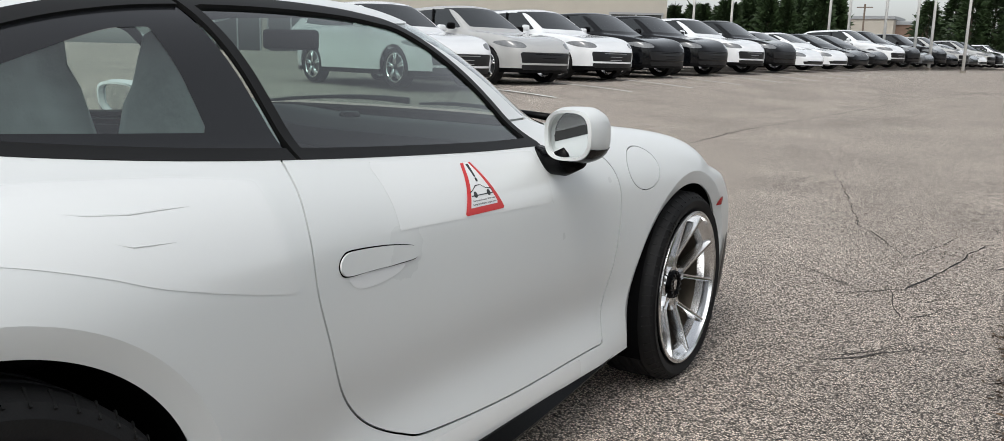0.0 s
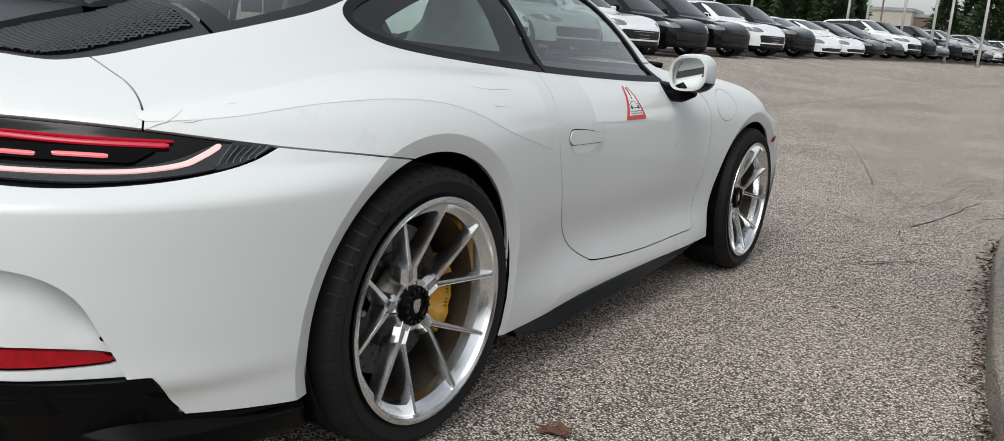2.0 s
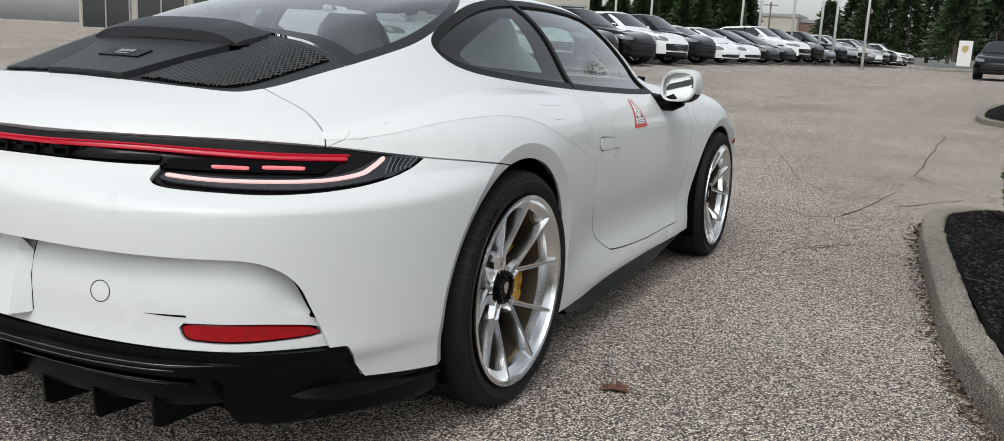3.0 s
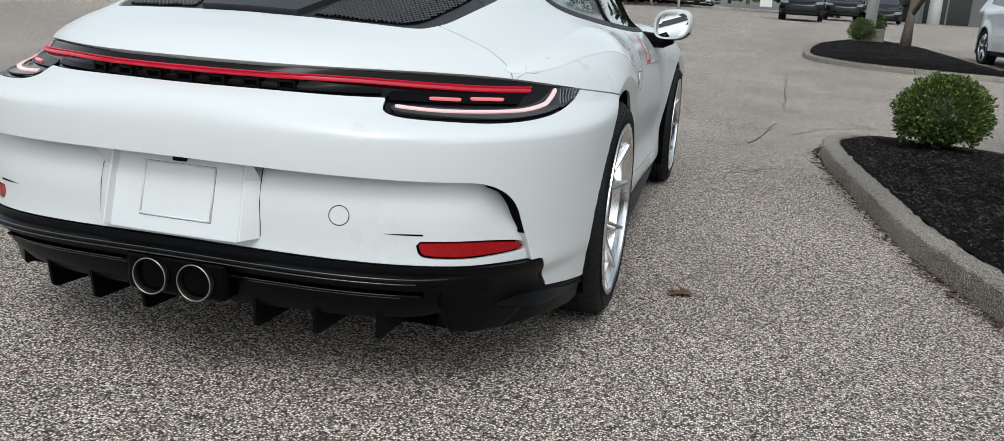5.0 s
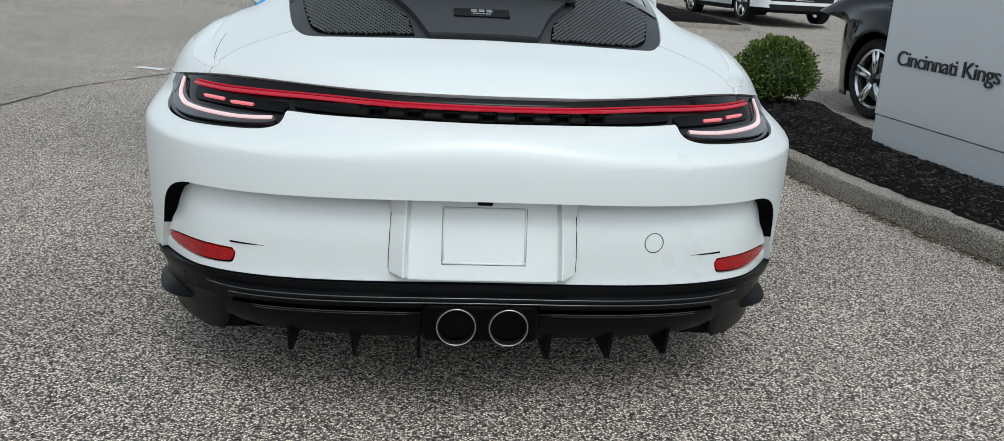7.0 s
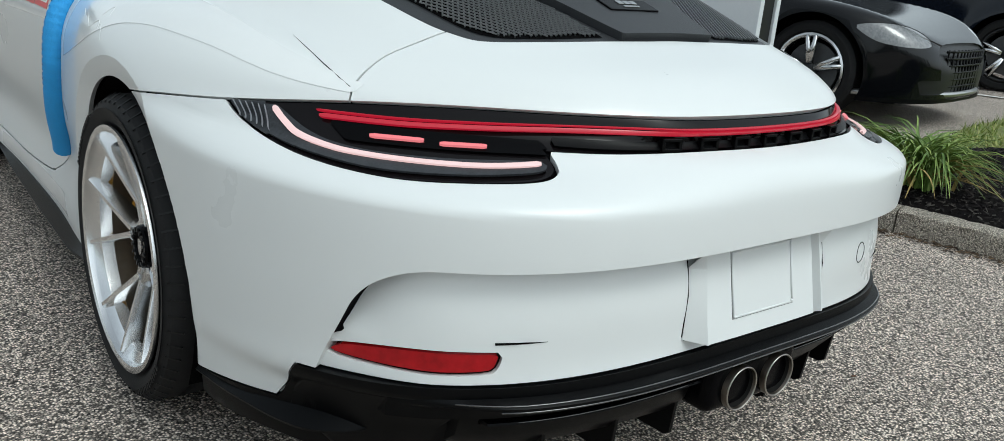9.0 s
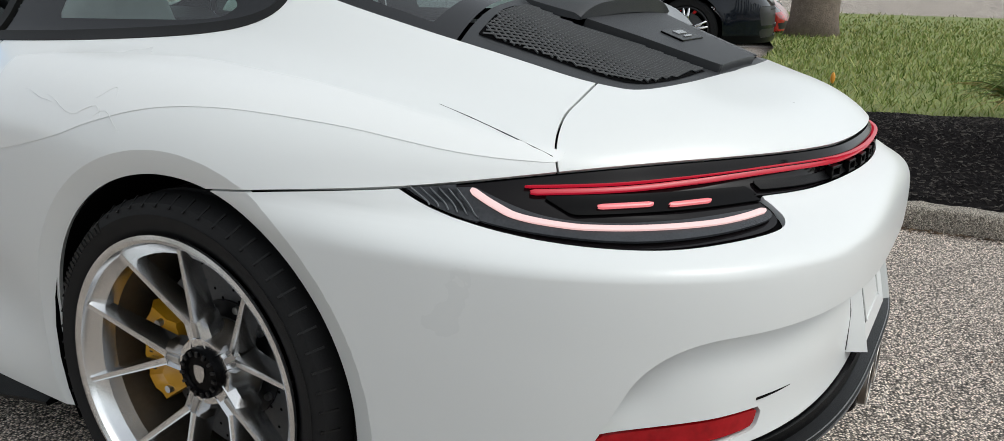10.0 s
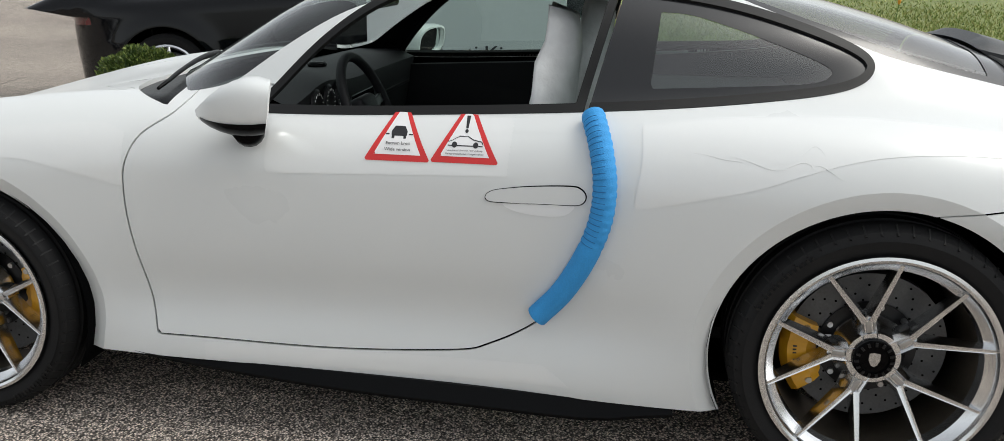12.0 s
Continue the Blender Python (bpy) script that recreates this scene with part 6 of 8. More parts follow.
CRACKS = [
    [(-2.2, 9.2), (-2.02, 10.2), (-2.03, 11.9), (-1.82, 13.95), (-1.52, 16.9), (-1.14, 20.85), (-0.46, 25.3), (0.27, 28.7)],
    [(1.95, 11.8), (1.83, 9.5), (1.74, 7.25), (2.05, 6.6), (2.6, 6.2)],
    [(-4.6, 2.0), (-3.1, 3.35), (-2.95, 4.4), (-2.5, 5.4), (-1.6, 6.6)],
    [(1.65, 5.9), (1.47, 4.9), (1.37, 4.4), (1.1, 4.1)],
    [(1.6, 3.35), (1.42, 3.1), (1.28, 2.97)],
    [(1.75, 5.2), (2.2, 6.0), (3.6, 6.6), (5.5, 6.9)],
    [(0.03, 8.98), (0.83, 6.15), (1.27, 5.22), (1.48, 6.11)],
    [(1.3, 4.42), (1.47, 3.83), (1.67, 4.18)],
    [(1.34, 3.09), (1.53, 3.39), (1.74, 3.4)],
    [(-0.2, 7.47), (0.03, 8.98)],
    [(0.77, 4.63), (1.2, 4.22)],
    [(-2.53, 12.69), (-2.7, 16.5), (-3.03, 21.1)],
]
for k, c in enumerate(CRACKS):
    ribbon("asphalt_crack", c, 0.022 if k in (0, 2) else 0.014 if k < 6 else 0.008, M_CRACK, 0.004, "dark jagged crack in the asphalt", "crack", jitter=0.014, seed=k)

# ---- other parked cars ----
M_CARGLASS = mat("dark_car_glass", (0.012, 0.015, 0.016), 0.04, coat=0.4)
M_TAIL = mat("dark_red_tail_lamp", (0.10, 0.004, 0.005), 0.15, coat=0.3)
M_HEADLAMP = mat("headlamp_lens", (0.16, 0.165, 0.17), 0.1, coat=1.0, vary=0.3, scale=30)
PAINT = {
    "white": mat("white_car_paint", (0.78, 0.79, 0.80), 0.25, coat=0.8, vary=0.02),
    "black": mat("black_car_paint", (0.003, 0.0035, 0.0045), 0.08, spec=0.25, coat=0.1, vary=0.1),
    "navy": mat("blue_black_car_paint", (0.004, 0.006, 0.011), 0.08, spec=0.3, coat=0.2, vary=0.1),
    "grey": mat("chalk_grey_car_paint", (0.42, 0.42, 0.41), 0.25, coat=0.8, vary=0.02),
    "dark grey": mat("dark_grey_car_paint", (0.09, 0.095, 0.10), 0.22, coat=0.9, vary=0.05),
    "red": mat("red_car_paint", (0.55, 0.02, 0.02), 0.22, coat=0.9, vary=0.03),
}
SHAPES = {
    # length, width, height, wheelbase, bonnet height, belt height, windscreen foot y, screen slope, rear slope, ground clearance, wheel radius
    "suv": (4.92, 1.97, 1.68, 2.89, 1.06, 1.12, 2.15, 0.62, 0.75, 0.24, 0.375),
    "crossover": (4.65, 1.86, 1.67, 2.73, 1.06, 1.14, 2.05, 0.60, 1.3, 0.22, 0.36),
    "saloon": (4.52, 1.87, 1.39, 2.80, 0.86, 0.95, 2.10, 0.48, 0.40, 0.17, 0.34),
    "electric saloon": (4.96, 1.96, 1.38, 2.90, 0.80, 0.92, 2.20, 0.45, 0.38, 0.16, 0.355),
}


def parked_car(shape, paint, label, fine=1.0):
    """A parked car: body, glass, lamps, grille and wheels; nose along +y, rear axle at y = 0."""
    length, width, height, wb, hood, belt, foot, sl, rsl, clear, wr = SHAPES[shape]
    hw = width / 2
    front, rear = wb + (length - wb) * 0.47, -(length - wb) * 0.53
    roofline = spl((rear, height * 0.93), (0.0, height - 0.03), (1.0, height), (1.7, height - 0.03), (2.4, height - 0.12))
    bonnet = spl((rear, belt - 0.02), (0.3, belt), (foot - 0.2, belt - 0.02), (foot + 0.25, hood), (front - 0.6, hood - 0.09), (front - 0.22, hood - 0.22), (front + 0.3, hood - 0.62))

    def field(p):
        x, y, z = np.abs(p[:, 0]), p[:, 1], p[:, 2]
        w = hw - 0.06 * np.maximum(0, z - 0.62) - 0.05 * np.maximum(0, 0.5 - z)
        for yc in (0, wb):
            w = w + 0.022 * np.exp(-((np.hypot(y - yc, z - wr) - wr - 0.06) / 0.09) ** 2)
        m = np.maximum(np.maximum(0, 0.2 - y) / (0.2 - rear - 0.10 * (z - 0.7) ** 2), np.maximum(0, y - wb + 0.1) / (front - wb + 0.1 - 0.16 * (z - 0.55) ** 2))
        n = 3.4
        rho = ((x / w) ** n + m**n + 1e-9) ** (1 / n)
        r = np.hypot(x, np.maximum(0, 0.2 - y) + np.maximum(0, y - wb + 0.1))
        low = smax((1 - 1 / np.maximum(rho, 0.25)) * np.maximum(r, 0.25), z - bonnet(y) - 0.03 * (x / hw) ** 2, 0.16)
        u = np.maximum(z - belt, -0.05)
        gh = smax((x - (hw - 0.13 - 0.36 * u)) * 0.93, z - roofline(y) + 0.05 * (x / 0.7) ** 2, 0.16)
        gh = smax(gh, (z - belt - 0.02 - sl * (foot + 0.12 - 0.2 * x * x - y)) * 0.85, 0.08)
        gh = smax(gh, (z - belt - 0.1 - rsl * (y - rear - 0.12)) * 0.75, 0.1)
        return smin(low, smax(gh, belt - 0.12 - z, 0.02), 0.05)

    half = skin(field, 0.1, wb - 0.2, 0.62, ds=0.06 / fine, dth=2.4 / fine, low=-62, fan=4.0 / fine)
    half = cut(half, lambda v: clear - v[:, 2])[0]
    half = cut(half, lambda v: np.where(v[:, 0] > 0.4, np.maximum(wr + 0.055 - np.hypot(v[:, 1], v[:, 2] - wr), wr + 0.055 - np.hypot(v[:, 1] - wb, v[:, 2] - wr)), -1.0))[0]
    top = height - 0.11
    side = [(foot - 0.22, belt + 0.035), (foot - 0.22 - (top - belt) / sl * 0.86, top), (0.9, top + 0.01), (0.15, top - 0.02), (rear + 0.42 + (top - belt - 0.1) / rsl * 0.6, top - 0.06), (rear + 0.62, belt + 0.10), (0.35, belt + 0.045)]
    side_s = lambda v: np.where(v[:, 0] > 0.45, inside(side, v[:, 1], v[:, 2]), 1.0)
    win, half = cut(half, side_s)
    ws = [(-0.3, belt + 0.06), (hw - 0.25, belt + 0.06), (hw - 0.16 - 0.36 * (top - belt), top + 0.03), (-0.3, top + 0.06)]
    scr, half = cut(half, lambda v: np.where(v[:, 1] > 1.1, inside(ws, v[:, 0], v[:, 2]), 1.0))
    bk, half = cut(half, lambda v: np.where(v[:, 1] < 0.2, inside([(-0.3, belt + 0.1), (hw - 0.3, belt + 0.1), (hw - 0.45, top - 0.03), (-0.3, top - 0.02)], v[:, 0], v[:, 2]), 1.0))
    gz = hood - 0.46
    at_nose = lambda v: v[:, 1] > front - 0.55
    lamp, half = cut(half, lambda v: np.where(v[:, 1] > front - 0.75, inside(outline([(hw * 0.60, gz + 0.16), (hw * 0.62, gz + 0.25), (hw * 0.85, gz + 0.29), (hw * 0.99, gz + 0.27), (hw * 0.95, gz + 0.17), (hw * 0.8, gz + 0.14)], 4), v[:, 0], v[:, 2]), 1.0))
    if shape == "saloon":
        gp = outline([(-0.3, gz - 0.20), (-0.3, gz - 0.20), (0.36, gz - 0.20), (0.52, gz + 0.02), (0.47, gz + 0.15), (0.0, gz + 0.17), (-0.3, gz + 0.17), (-0.3, gz + 0.17)], 3)
    elif shape == "electric saloon":
        gp = [(-0.3, 0.24), (0.55, 0.24), (0.6, 0.34), (-0.3, 0.34)]
    else:
        gp = [(-0.3, gz - 0.16), (hw * 0.72, gz - 0.16), (hw * 0.76, gz + 0.06), (-0.3, gz + 0.06)]
    grille, half = cut(half, lambda v: np.where(at_nose(v), inside(gp, v[:, 0], v[:, 2]), 1.0))
    low_in, half = cut(half, lambda v: np.where(at_nose(v), inside([(-0.3, clear + 0.06), (hw * 0.7, clear + 0.06), (hw * 0.75, clear + 0.16), (-0.3, clear + 0.16)], v[:, 0], v[:, 2]), 1.0))
    clad, half = cut(half, lambda v: v[:, 2] - clear - (0.09 if "suv" in shape or shape == "crossover" else 0.03))
    lights, half = cut(half, lambda v: np.where(v[:, 1] < rear + 0.34, inside([(0.50, belt - 0.19), (hw + 0.1, belt - 0.19), (hw + 0.1, belt - 0.13), (0.50, belt - 0.13)], v[:, 0], v[:, 2]), 1.0))
    body_mat = PAINT[paint]
    thing = empty("parked_car", label, "car")
    body = panel("body", half, field, body_mat, thing, "", thick=0.02, both=True)
    panel("lower_cladding", clad, field, M_BLACKP, thing, "", both=True)
    panel("windscreen", scr, field, M_CARGLASS, thing, "", lift=-0.004, thick=0, both=True)
    panel("rear_window", bk, field, M_CARGLASS, thing, "", lift=-0.004, thick=0, both=True)
    gr = panel("grille", grille, field, M_HAT, thing, "", lift=-0.015, thick=0.02, both=True)
    tagged(panel("lower_intake", low_in, field, M_HAT, thing, "", lift=-0.015, thick=0.02, both=True), kind="stuff")
    for k in range(3 if shape != "saloon" else 7):
        if shape in ("suv", "crossover", "saloon"):
            z = gz - 0.13 + k * 0.075 if shape != "saloon" else gz - 0.17 + k * 0.048
            xs = np.linspace(-hw * 0.7, hw * 0.7, 9) if shape != "saloon" else np.linspace(-0.42, 0.42, 9)
            ys_ = [front - 0.02 - 0.42 * abs(x / hw) ** 3.2 - 0.10 * (z - 0.55) ** 2 for x in xs]
            part("grille_bar", tube(bmesh.new(), [(x, y, z) for x, y in zip(xs, ys_)], 0.009, 5), M_BLACKP if paint != "white" else M_STEEL, gr, smooth=True)
    if shape == "saloon":
        for k in range(13):
            x = (k - 6) * 0.066
            part("grille_bar", tube(bmesh.new(), [(x, front - 0.02 - 0.42 * abs(x / hw) ** 3.2 - 0.10 * (z - 0.55) ** 2, z) for z in np.linspace(gz - 0.17, gz + 0.13, 4)], 0.008, 5), M_BLACKP, gr, smooth=True)
        xs = np.linspace(-hw * 0.93, hw * 0.93, 15)
        part("front_splitter", tube(bmesh.new(), [(x, front - 0.01 - 0.62 * abs(x / hw) ** 3.0, clear + 0.055) for x in xs], 0.022, 6), M_STEEL, thing, "bright front lip", smooth=True)
    for mirror in (False, True):
        panel("side_window", win, field, M_CARGLASS, thing, "", lift=-0.004, thick=0, mirror=mirror)
        panel("headlamp", lamp, field, M_HEADLAMP, thing, "", lift=-0.003, mirror=mirror)
        panel("tail_lamp", lights, field, M_TAIL, thing, "", lift=-0.003, mirror=mirror)
        s = -1 if mirror else 1
        bm = bmesh.new()
        box(bm, (0.20, 0.10, 0.14), (s * (hw + 0.06), foot - 0.32, belt + 0.07), None, 0.04, 3)
        part("wing_mirror", bm, body_mat if paint == "white" else M_BLACKG, thing, smooth=True)
        part("window_pillar", tube(bmesh.new(), [(s * (hw - 0.13), 0.95, belt + 0.03), (s * (hw - 0.13 - 0.34 * (top - belt)), 0.80, top)], 0.03, 6), M_BLACKG, body, smooth=True)
        for y in (0.0, wb):
            wh = tagged(new("wheel"), "")
            wh.parent = thing
            wh.matrix_basis = pose(s * (hw - 0.13), y, wr, 0, 0, 0 if s > 0 else 180)
            rim = wr * 0.74
            prof = [(rim, 0.08), (rim + 0.02, 0.115), (wr - 0.03, 0.118), (wr, 0.09), (wr, -0.1), (rim, -0.11)]
            part("tyre", lathe(prof, 28), M_TYRE, wh, smooth=True, angle=40)
            part("rim", lathe([(rim + 0.004, 0.10), (rim - 0.01, 0.106), (rim - 0.025, 0.09), (rim - 0.03, -0.05)], 28), M_RIM if paint != "navy" else M_HAT, wh, smooth=True, angle=40)
            part("brake_disc", lathe([(0.0, 0.03), (rim * 0.75, 0.03), (rim * 0.75, 0.0)], 20), M_DISC, wh)
            for k in range(5):
                for d in (-0.13, 0.13):
                    a = 2 * math.pi * k / 5 + d
                    b2 = 2 * math.pi * k / 5 + d * 0.6
                    bm = bmesh.new()
                    tube(bm, [(0.085, 0.05 * math.sin(b2), 0.05 * math.cos(b2)), (0.098, (rim - 0.01) * math.sin(a), (rim - 0.01) * math.cos(a))], [0.026, 0.017], 6)
                    part("spoke", bm, M_RIM, wh, smooth=True)
            part("hub_cap", lathe([(0.055, 0.07), (0.05, 0.10), (0.0, 0.105)], 14), M_HAT, wh, smooth=True)
    part("floor_pan", boxed((width * 0.8, length * 0.86, 0.25), (0, (front + rear) / 2, clear + 0.12), None, 0.05), M_GAP, thing)
    return thing


def stand(thing, x, y, heading, z=None):
    """Puts a car's middle on the ground; heading in degrees, 0 along +y, growing to the left."""
    q = pose(0, 0, 0, 0, 0, heading) @ Vector((0, 1.2, 0))
    thing.matrix_basis = pose(x - q.x, y - q.y, ground_z(x, y) if z is None else z, 0, 0, heading)
    return thing

# ---- kerbed planting beds ----
def chips(name, inside_fn, bounds, height_fn, count, parent, seed, size=1.0):
    """Loose bark chips: many small slivers over a bed."""
    rnd = np.random.default_rng(seed)
    x = rnd.uniform(bounds[0], bounds[1], count * 3)
    y = rnd.uniform(bounds[2], bounds[3], count * 3)
    ok = inside_fn(x, y)
    x, y = x[ok][:count], y[ok][:count]
    n = len(x)
    z = height_fn(x, y)
    a = rnd.uniform(0, math.pi, n)
    ln, wd = rnd.uniform(0.012, 0.036, n) * size, rnd.uniform(0.003, 0.008, n) * size
    tilt = rnd.uniform(-0.5, 0.5, n)
    c, s = np.cos(a), np.sin(a)
    v = np.zeros((n, 6, 3))
    for k, (u, w, h) in enumerate(((-1, -1, 0), (1, -1, 0), (1, 1, 0), (-1, 1, 0), (-0.8, 0, 1), (0.8, 0, 1))):
        v[:, k, 0] = x + u * ln / 2 * c - w * wd / 2 * s
        v[:, k, 1] = y + u * ln / 2 * s + w * wd / 2 * c
        v[:, k, 2] = z + 0.004 + u * ln / 2 * tilt + h * wd * 0.8
    base = np.arange(n)[:, None] * 6
    tri = np.concatenate([base + np.array(t) for t in ((0, 1, 5), (0, 5, 4), (2, 3, 4), (2, 4, 5), (1, 2, 5), (3, 0, 4))])
    ob = mesh_object(name, v.reshape(-1, 3), tri, M_CHIP, parent, smooth=False)
    return tagged(ob, kind="stuff")


def bed(name, poly, kerb_pts, label, mound, rise, count, seed, base_z=0.0):
    """A raised bed of dark mulch; kerb_pts: outer foot of the kerb, left to right seen from outside."""
    poly = np.asarray(poly, float)
    x0, x1, y0, y1 = poly[:, 0].min(), poly[:, 0].max(), poly[:, 1].min(), poly[:, 1].max()
    step_ = 0.10 if (x1 - x0) < 4 else 0.2
    gx, gy = np.arange(x0, x1 + step_, step_), np.arange(y0, y1 + step_, step_)
    X, Y = np.meshgrid(gx, gy)

    def h(x, y):
        d = np.clip(-inside(poly, x, y), 0, None)
        lump = np.array([noise.noise(Vector((float(a) * 2.3, float(b) * 2.3, seed))) for a, b in zip(np.ravel(x), np.ravel(y))]).reshape(np.shape(x)) * 0.025
        gz = np.array([ground_z(float(a), float(b)) for a, b in zip(np.ravel(x), np.ravel(y))]).reshape(np.shape(x))
        return base_z + gz + rise + mound * (1 - np.exp(-d / 0.45)) + lump * np.minimum(1, d / 0.2)

    v = np.stack([X.ravel(), Y.ravel(), h(X.ravel(), Y.ravel())], 1)
    nxx = X.shape[1]
    q = np.array([(j * nxx + i, j * nxx + i + 1, (j + 1) * nxx + i + 1, (j + 1) * nxx + i) for j in range(X.shape[0] - 1) for i in range(nxx - 1)])
    t = np.concatenate([q[:, [0, 1, 2]], q[:, [0, 2, 3]]])
    v, t = clip(v, t, inside(poly, v[:, 0], v[:, 1]))
    ob = tagged(mesh_object(name, v, t, M_MULCH), label, "mulch bed", kind="structure")
    chips("bark_chip_layer", lambda x, y: inside(poly, x, y) < -0.02, (x0, x1, y0, y1), h, count, ob, seed)
    return ob, h


def kerb(pts, piece=1.5, width=0.135, height=0.112, gap=0.008):
    """Concrete kerb stones with worn rounded edges, laid along the outer foot; one stone an object."""
    pts = [np.array(p, float) for p in pts]
    dense = outline([tuple(p) for p in pts], 14, closed=False)
    seg = np.linalg.norm(np.diff(dense, axis=0), axis=1)
    s = np.concatenate([[0], np.cumsum(seg)])
    total = s[-1]
    n = max(1, round(total / piece))
    thing = empty("concrete_kerb", "weathered concrete kerb round a planting bed", "kerb", kind="structure")
    for k in range(n):
        a, b = total * k / n + gap / 2, total * (k + 1) / n - gap / 2
        ss = np.linspace(a, b, max(6, int((b - a) / 0.03)))
        px, py = np.interp(ss, s, dense[:, 0]), np.interp(ss, s, dense[:, 1])
        bm = bmesh.new()
        rows = []
        for i in range(len(ss)):
            j, m = max(i - 1, 0), min(i + 1, len(ss) - 1)
            d = Vector((px[m] - px[j], py[m] - py[j], 0)).normalized()
            nrm = Vector((-d.y, d.x, 0))
            g = ground_z(px[i], py[i])
            wob = lambda q: 0.010 * noise.noise(Vector((ss[i] * 9, q * 3.1, k))) + 0.010 * noise.noise(Vector((ss[i] * 37, q * 7.7, k)))
            row = []
            for q, (w, z) in enumerate(((0.0, -0.05), (0.004, height * 0.5), (0.006, height * 0.86), (0.011, height * 0.96), (0.022, height), (width * 0.75, height + 0.003), (width - 0.012, height), (width, height - 0.02), (width, -0.05))):
                e = wob(q)
                p = Vector((px[i], py[i], 0)) + nrm * (w + e)
                row.append(bm.verts.new((p.x, p.y, g + z + e * 0.8)))
            rows.append(row)
        for r0, r1 in zip(rows, rows[1:]):
            for i in range(8):
                bm.faces.new((r0[i], r0[i + 1], r1[i + 1], r1[i]))
        bm.faces.new(rows[0])
        bm.faces.new(rows[-1])
        part("kerb_stone", bm, M_CONCRETE, thing, smooth=True, angle=60)
    return thing


near_kerb = [(3.3, 4.55), (2.6, 4.86), (2.16, 4.84), (1.95, 4.46), (1.92, 3.7), (1.99, 2.6), (2.09, 1.4), (2.21, 0.75), (2.33, 0.26), (2.44, -0.18), (2.52, -0.60), (2.58, -1.2), (2.65, -1.85), (2.78, -3.0), (3.0, -5.0), (3.3, -8.0)]
kerb([p for p in near_kerb[::-1]][::-1])
near_poly = [(3.32, 4.42), (2.6, 4.72), (2.24, 4.71), (2.07, 4.42), (2.05, 3.7), (2.12, 2.6), (2.23, 1.4), (2.35, 0.78), (2.47, 0.28), (2.58, -0.15), (2.66, -0.58), (2.72, -1.2), (2.79, -1.85), (2.92, -3.0), (3.15, -5.0), (3.45, -8.0), (5.6, -8.0), (5.2, -3.0), (5.0, -1.3), (4.4, -0.2), (3.75, 0.35), (3.3, 1.0), (3.15, 2.2), (3.12, 3.2), (3.2, 3.9)]
near_bed, near_h = bed("mulch_bed", near_poly, None, "dark shredded bark mulch bed behind the kerb", 0.10, 0.10, 60000, 3)

isl_kerb = [(5.75, 13.5), (5.8, 13.15), (5.5, 12.98), (5.0, 13.1), (3.6, 13.5), (2.75, 14.2), (2.38, 15.1), (2.45, 17.0), (2.8, 19.4), (3.5, 21.3), (4.6, 21.6), (5.35, 19.8), (5.5, 17.0), (5.7, 14.0)]
kerb(isl_kerb[::-1], 2.2, 0.13, 0.09)
isl_poly = [(5.66, 13.5), (5.68, 13.22), (5.5, 13.12), (5.05, 13.22), (3.67, 13.62), (2.85, 14.28), (2.5, 15.12), (2.57, 17.0), (2.91, 19.35), (3.57, 21.15), (4.53, 21.47), (5.22, 19.75), (5.38, 17.0), (5.59, 14.0)]
bed("mulch_island", isl_poly, None, "dark mulch island with kerb and a tree", 0.14, 0.09, 6000, 5)


def at_h(x, y):
    return float(near_h(np.array([x]), np.array([y]))[0])


# ---- planting ----
def leaf_cloud(bm_name, centre, radii, count, size, material, parent, seed, shell=0.55, flat=0.0):
    """A crown of many small pointed leaves with an uneven outline."""
    rnd = np.random.default_rng(seed)
    d = rnd.normal(size=(count, 3))
    d /= np.linalg.norm(d, axis=1)[:, None]
    d[:, 2] = np.where(d[:, 2] < -0.75, -d[:, 2], d[:, 2])
    bump = np.array([noise.noise(Vector(q) * 2.2 + Vector((seed, 0, 0))) + 0.5 * noise.noise(Vector(q) * 6 + Vector((seed, 3, 0))) for q in d.tolist()])
    r = (rnd.uniform(shell, 1.0, count) ** 0.6) * (1 + 0.16 * bump)
    p = d * r[:, None] * np.array(radii) + np.array(centre)
    out = d + rnd.normal(size=(count, 3)) * 0.55
    out[:, 2] += 0.35
    out /= np.linalg.norm(out, axis=1)[:, None]
    side = np.cross(out, rnd.normal(size=(count, 3)))
    side /= np.linalg.norm(side, axis=1)[:, None]
    s = size * rnd.uniform(0.6, 1.25, count)[:, None]
    nrm = np.cross(side, out)
    v = np.stack([p, p + out * s * 0.55 + side * s * 0.27 + nrm * s * 0.05, p + out * s * 1.1, p + out * s * 0.55 - side * s * 0.27 + nrm * s * 0.05], 1)
    base = np.arange(count)[:, None] * 4
    f = np.concatenate([base + np.array((0, 1, 2)), base + np.array((0, 2, 3))])
    return mesh_object(bm_name, v.reshape(-1, 3), f, material, parent, smooth=False)


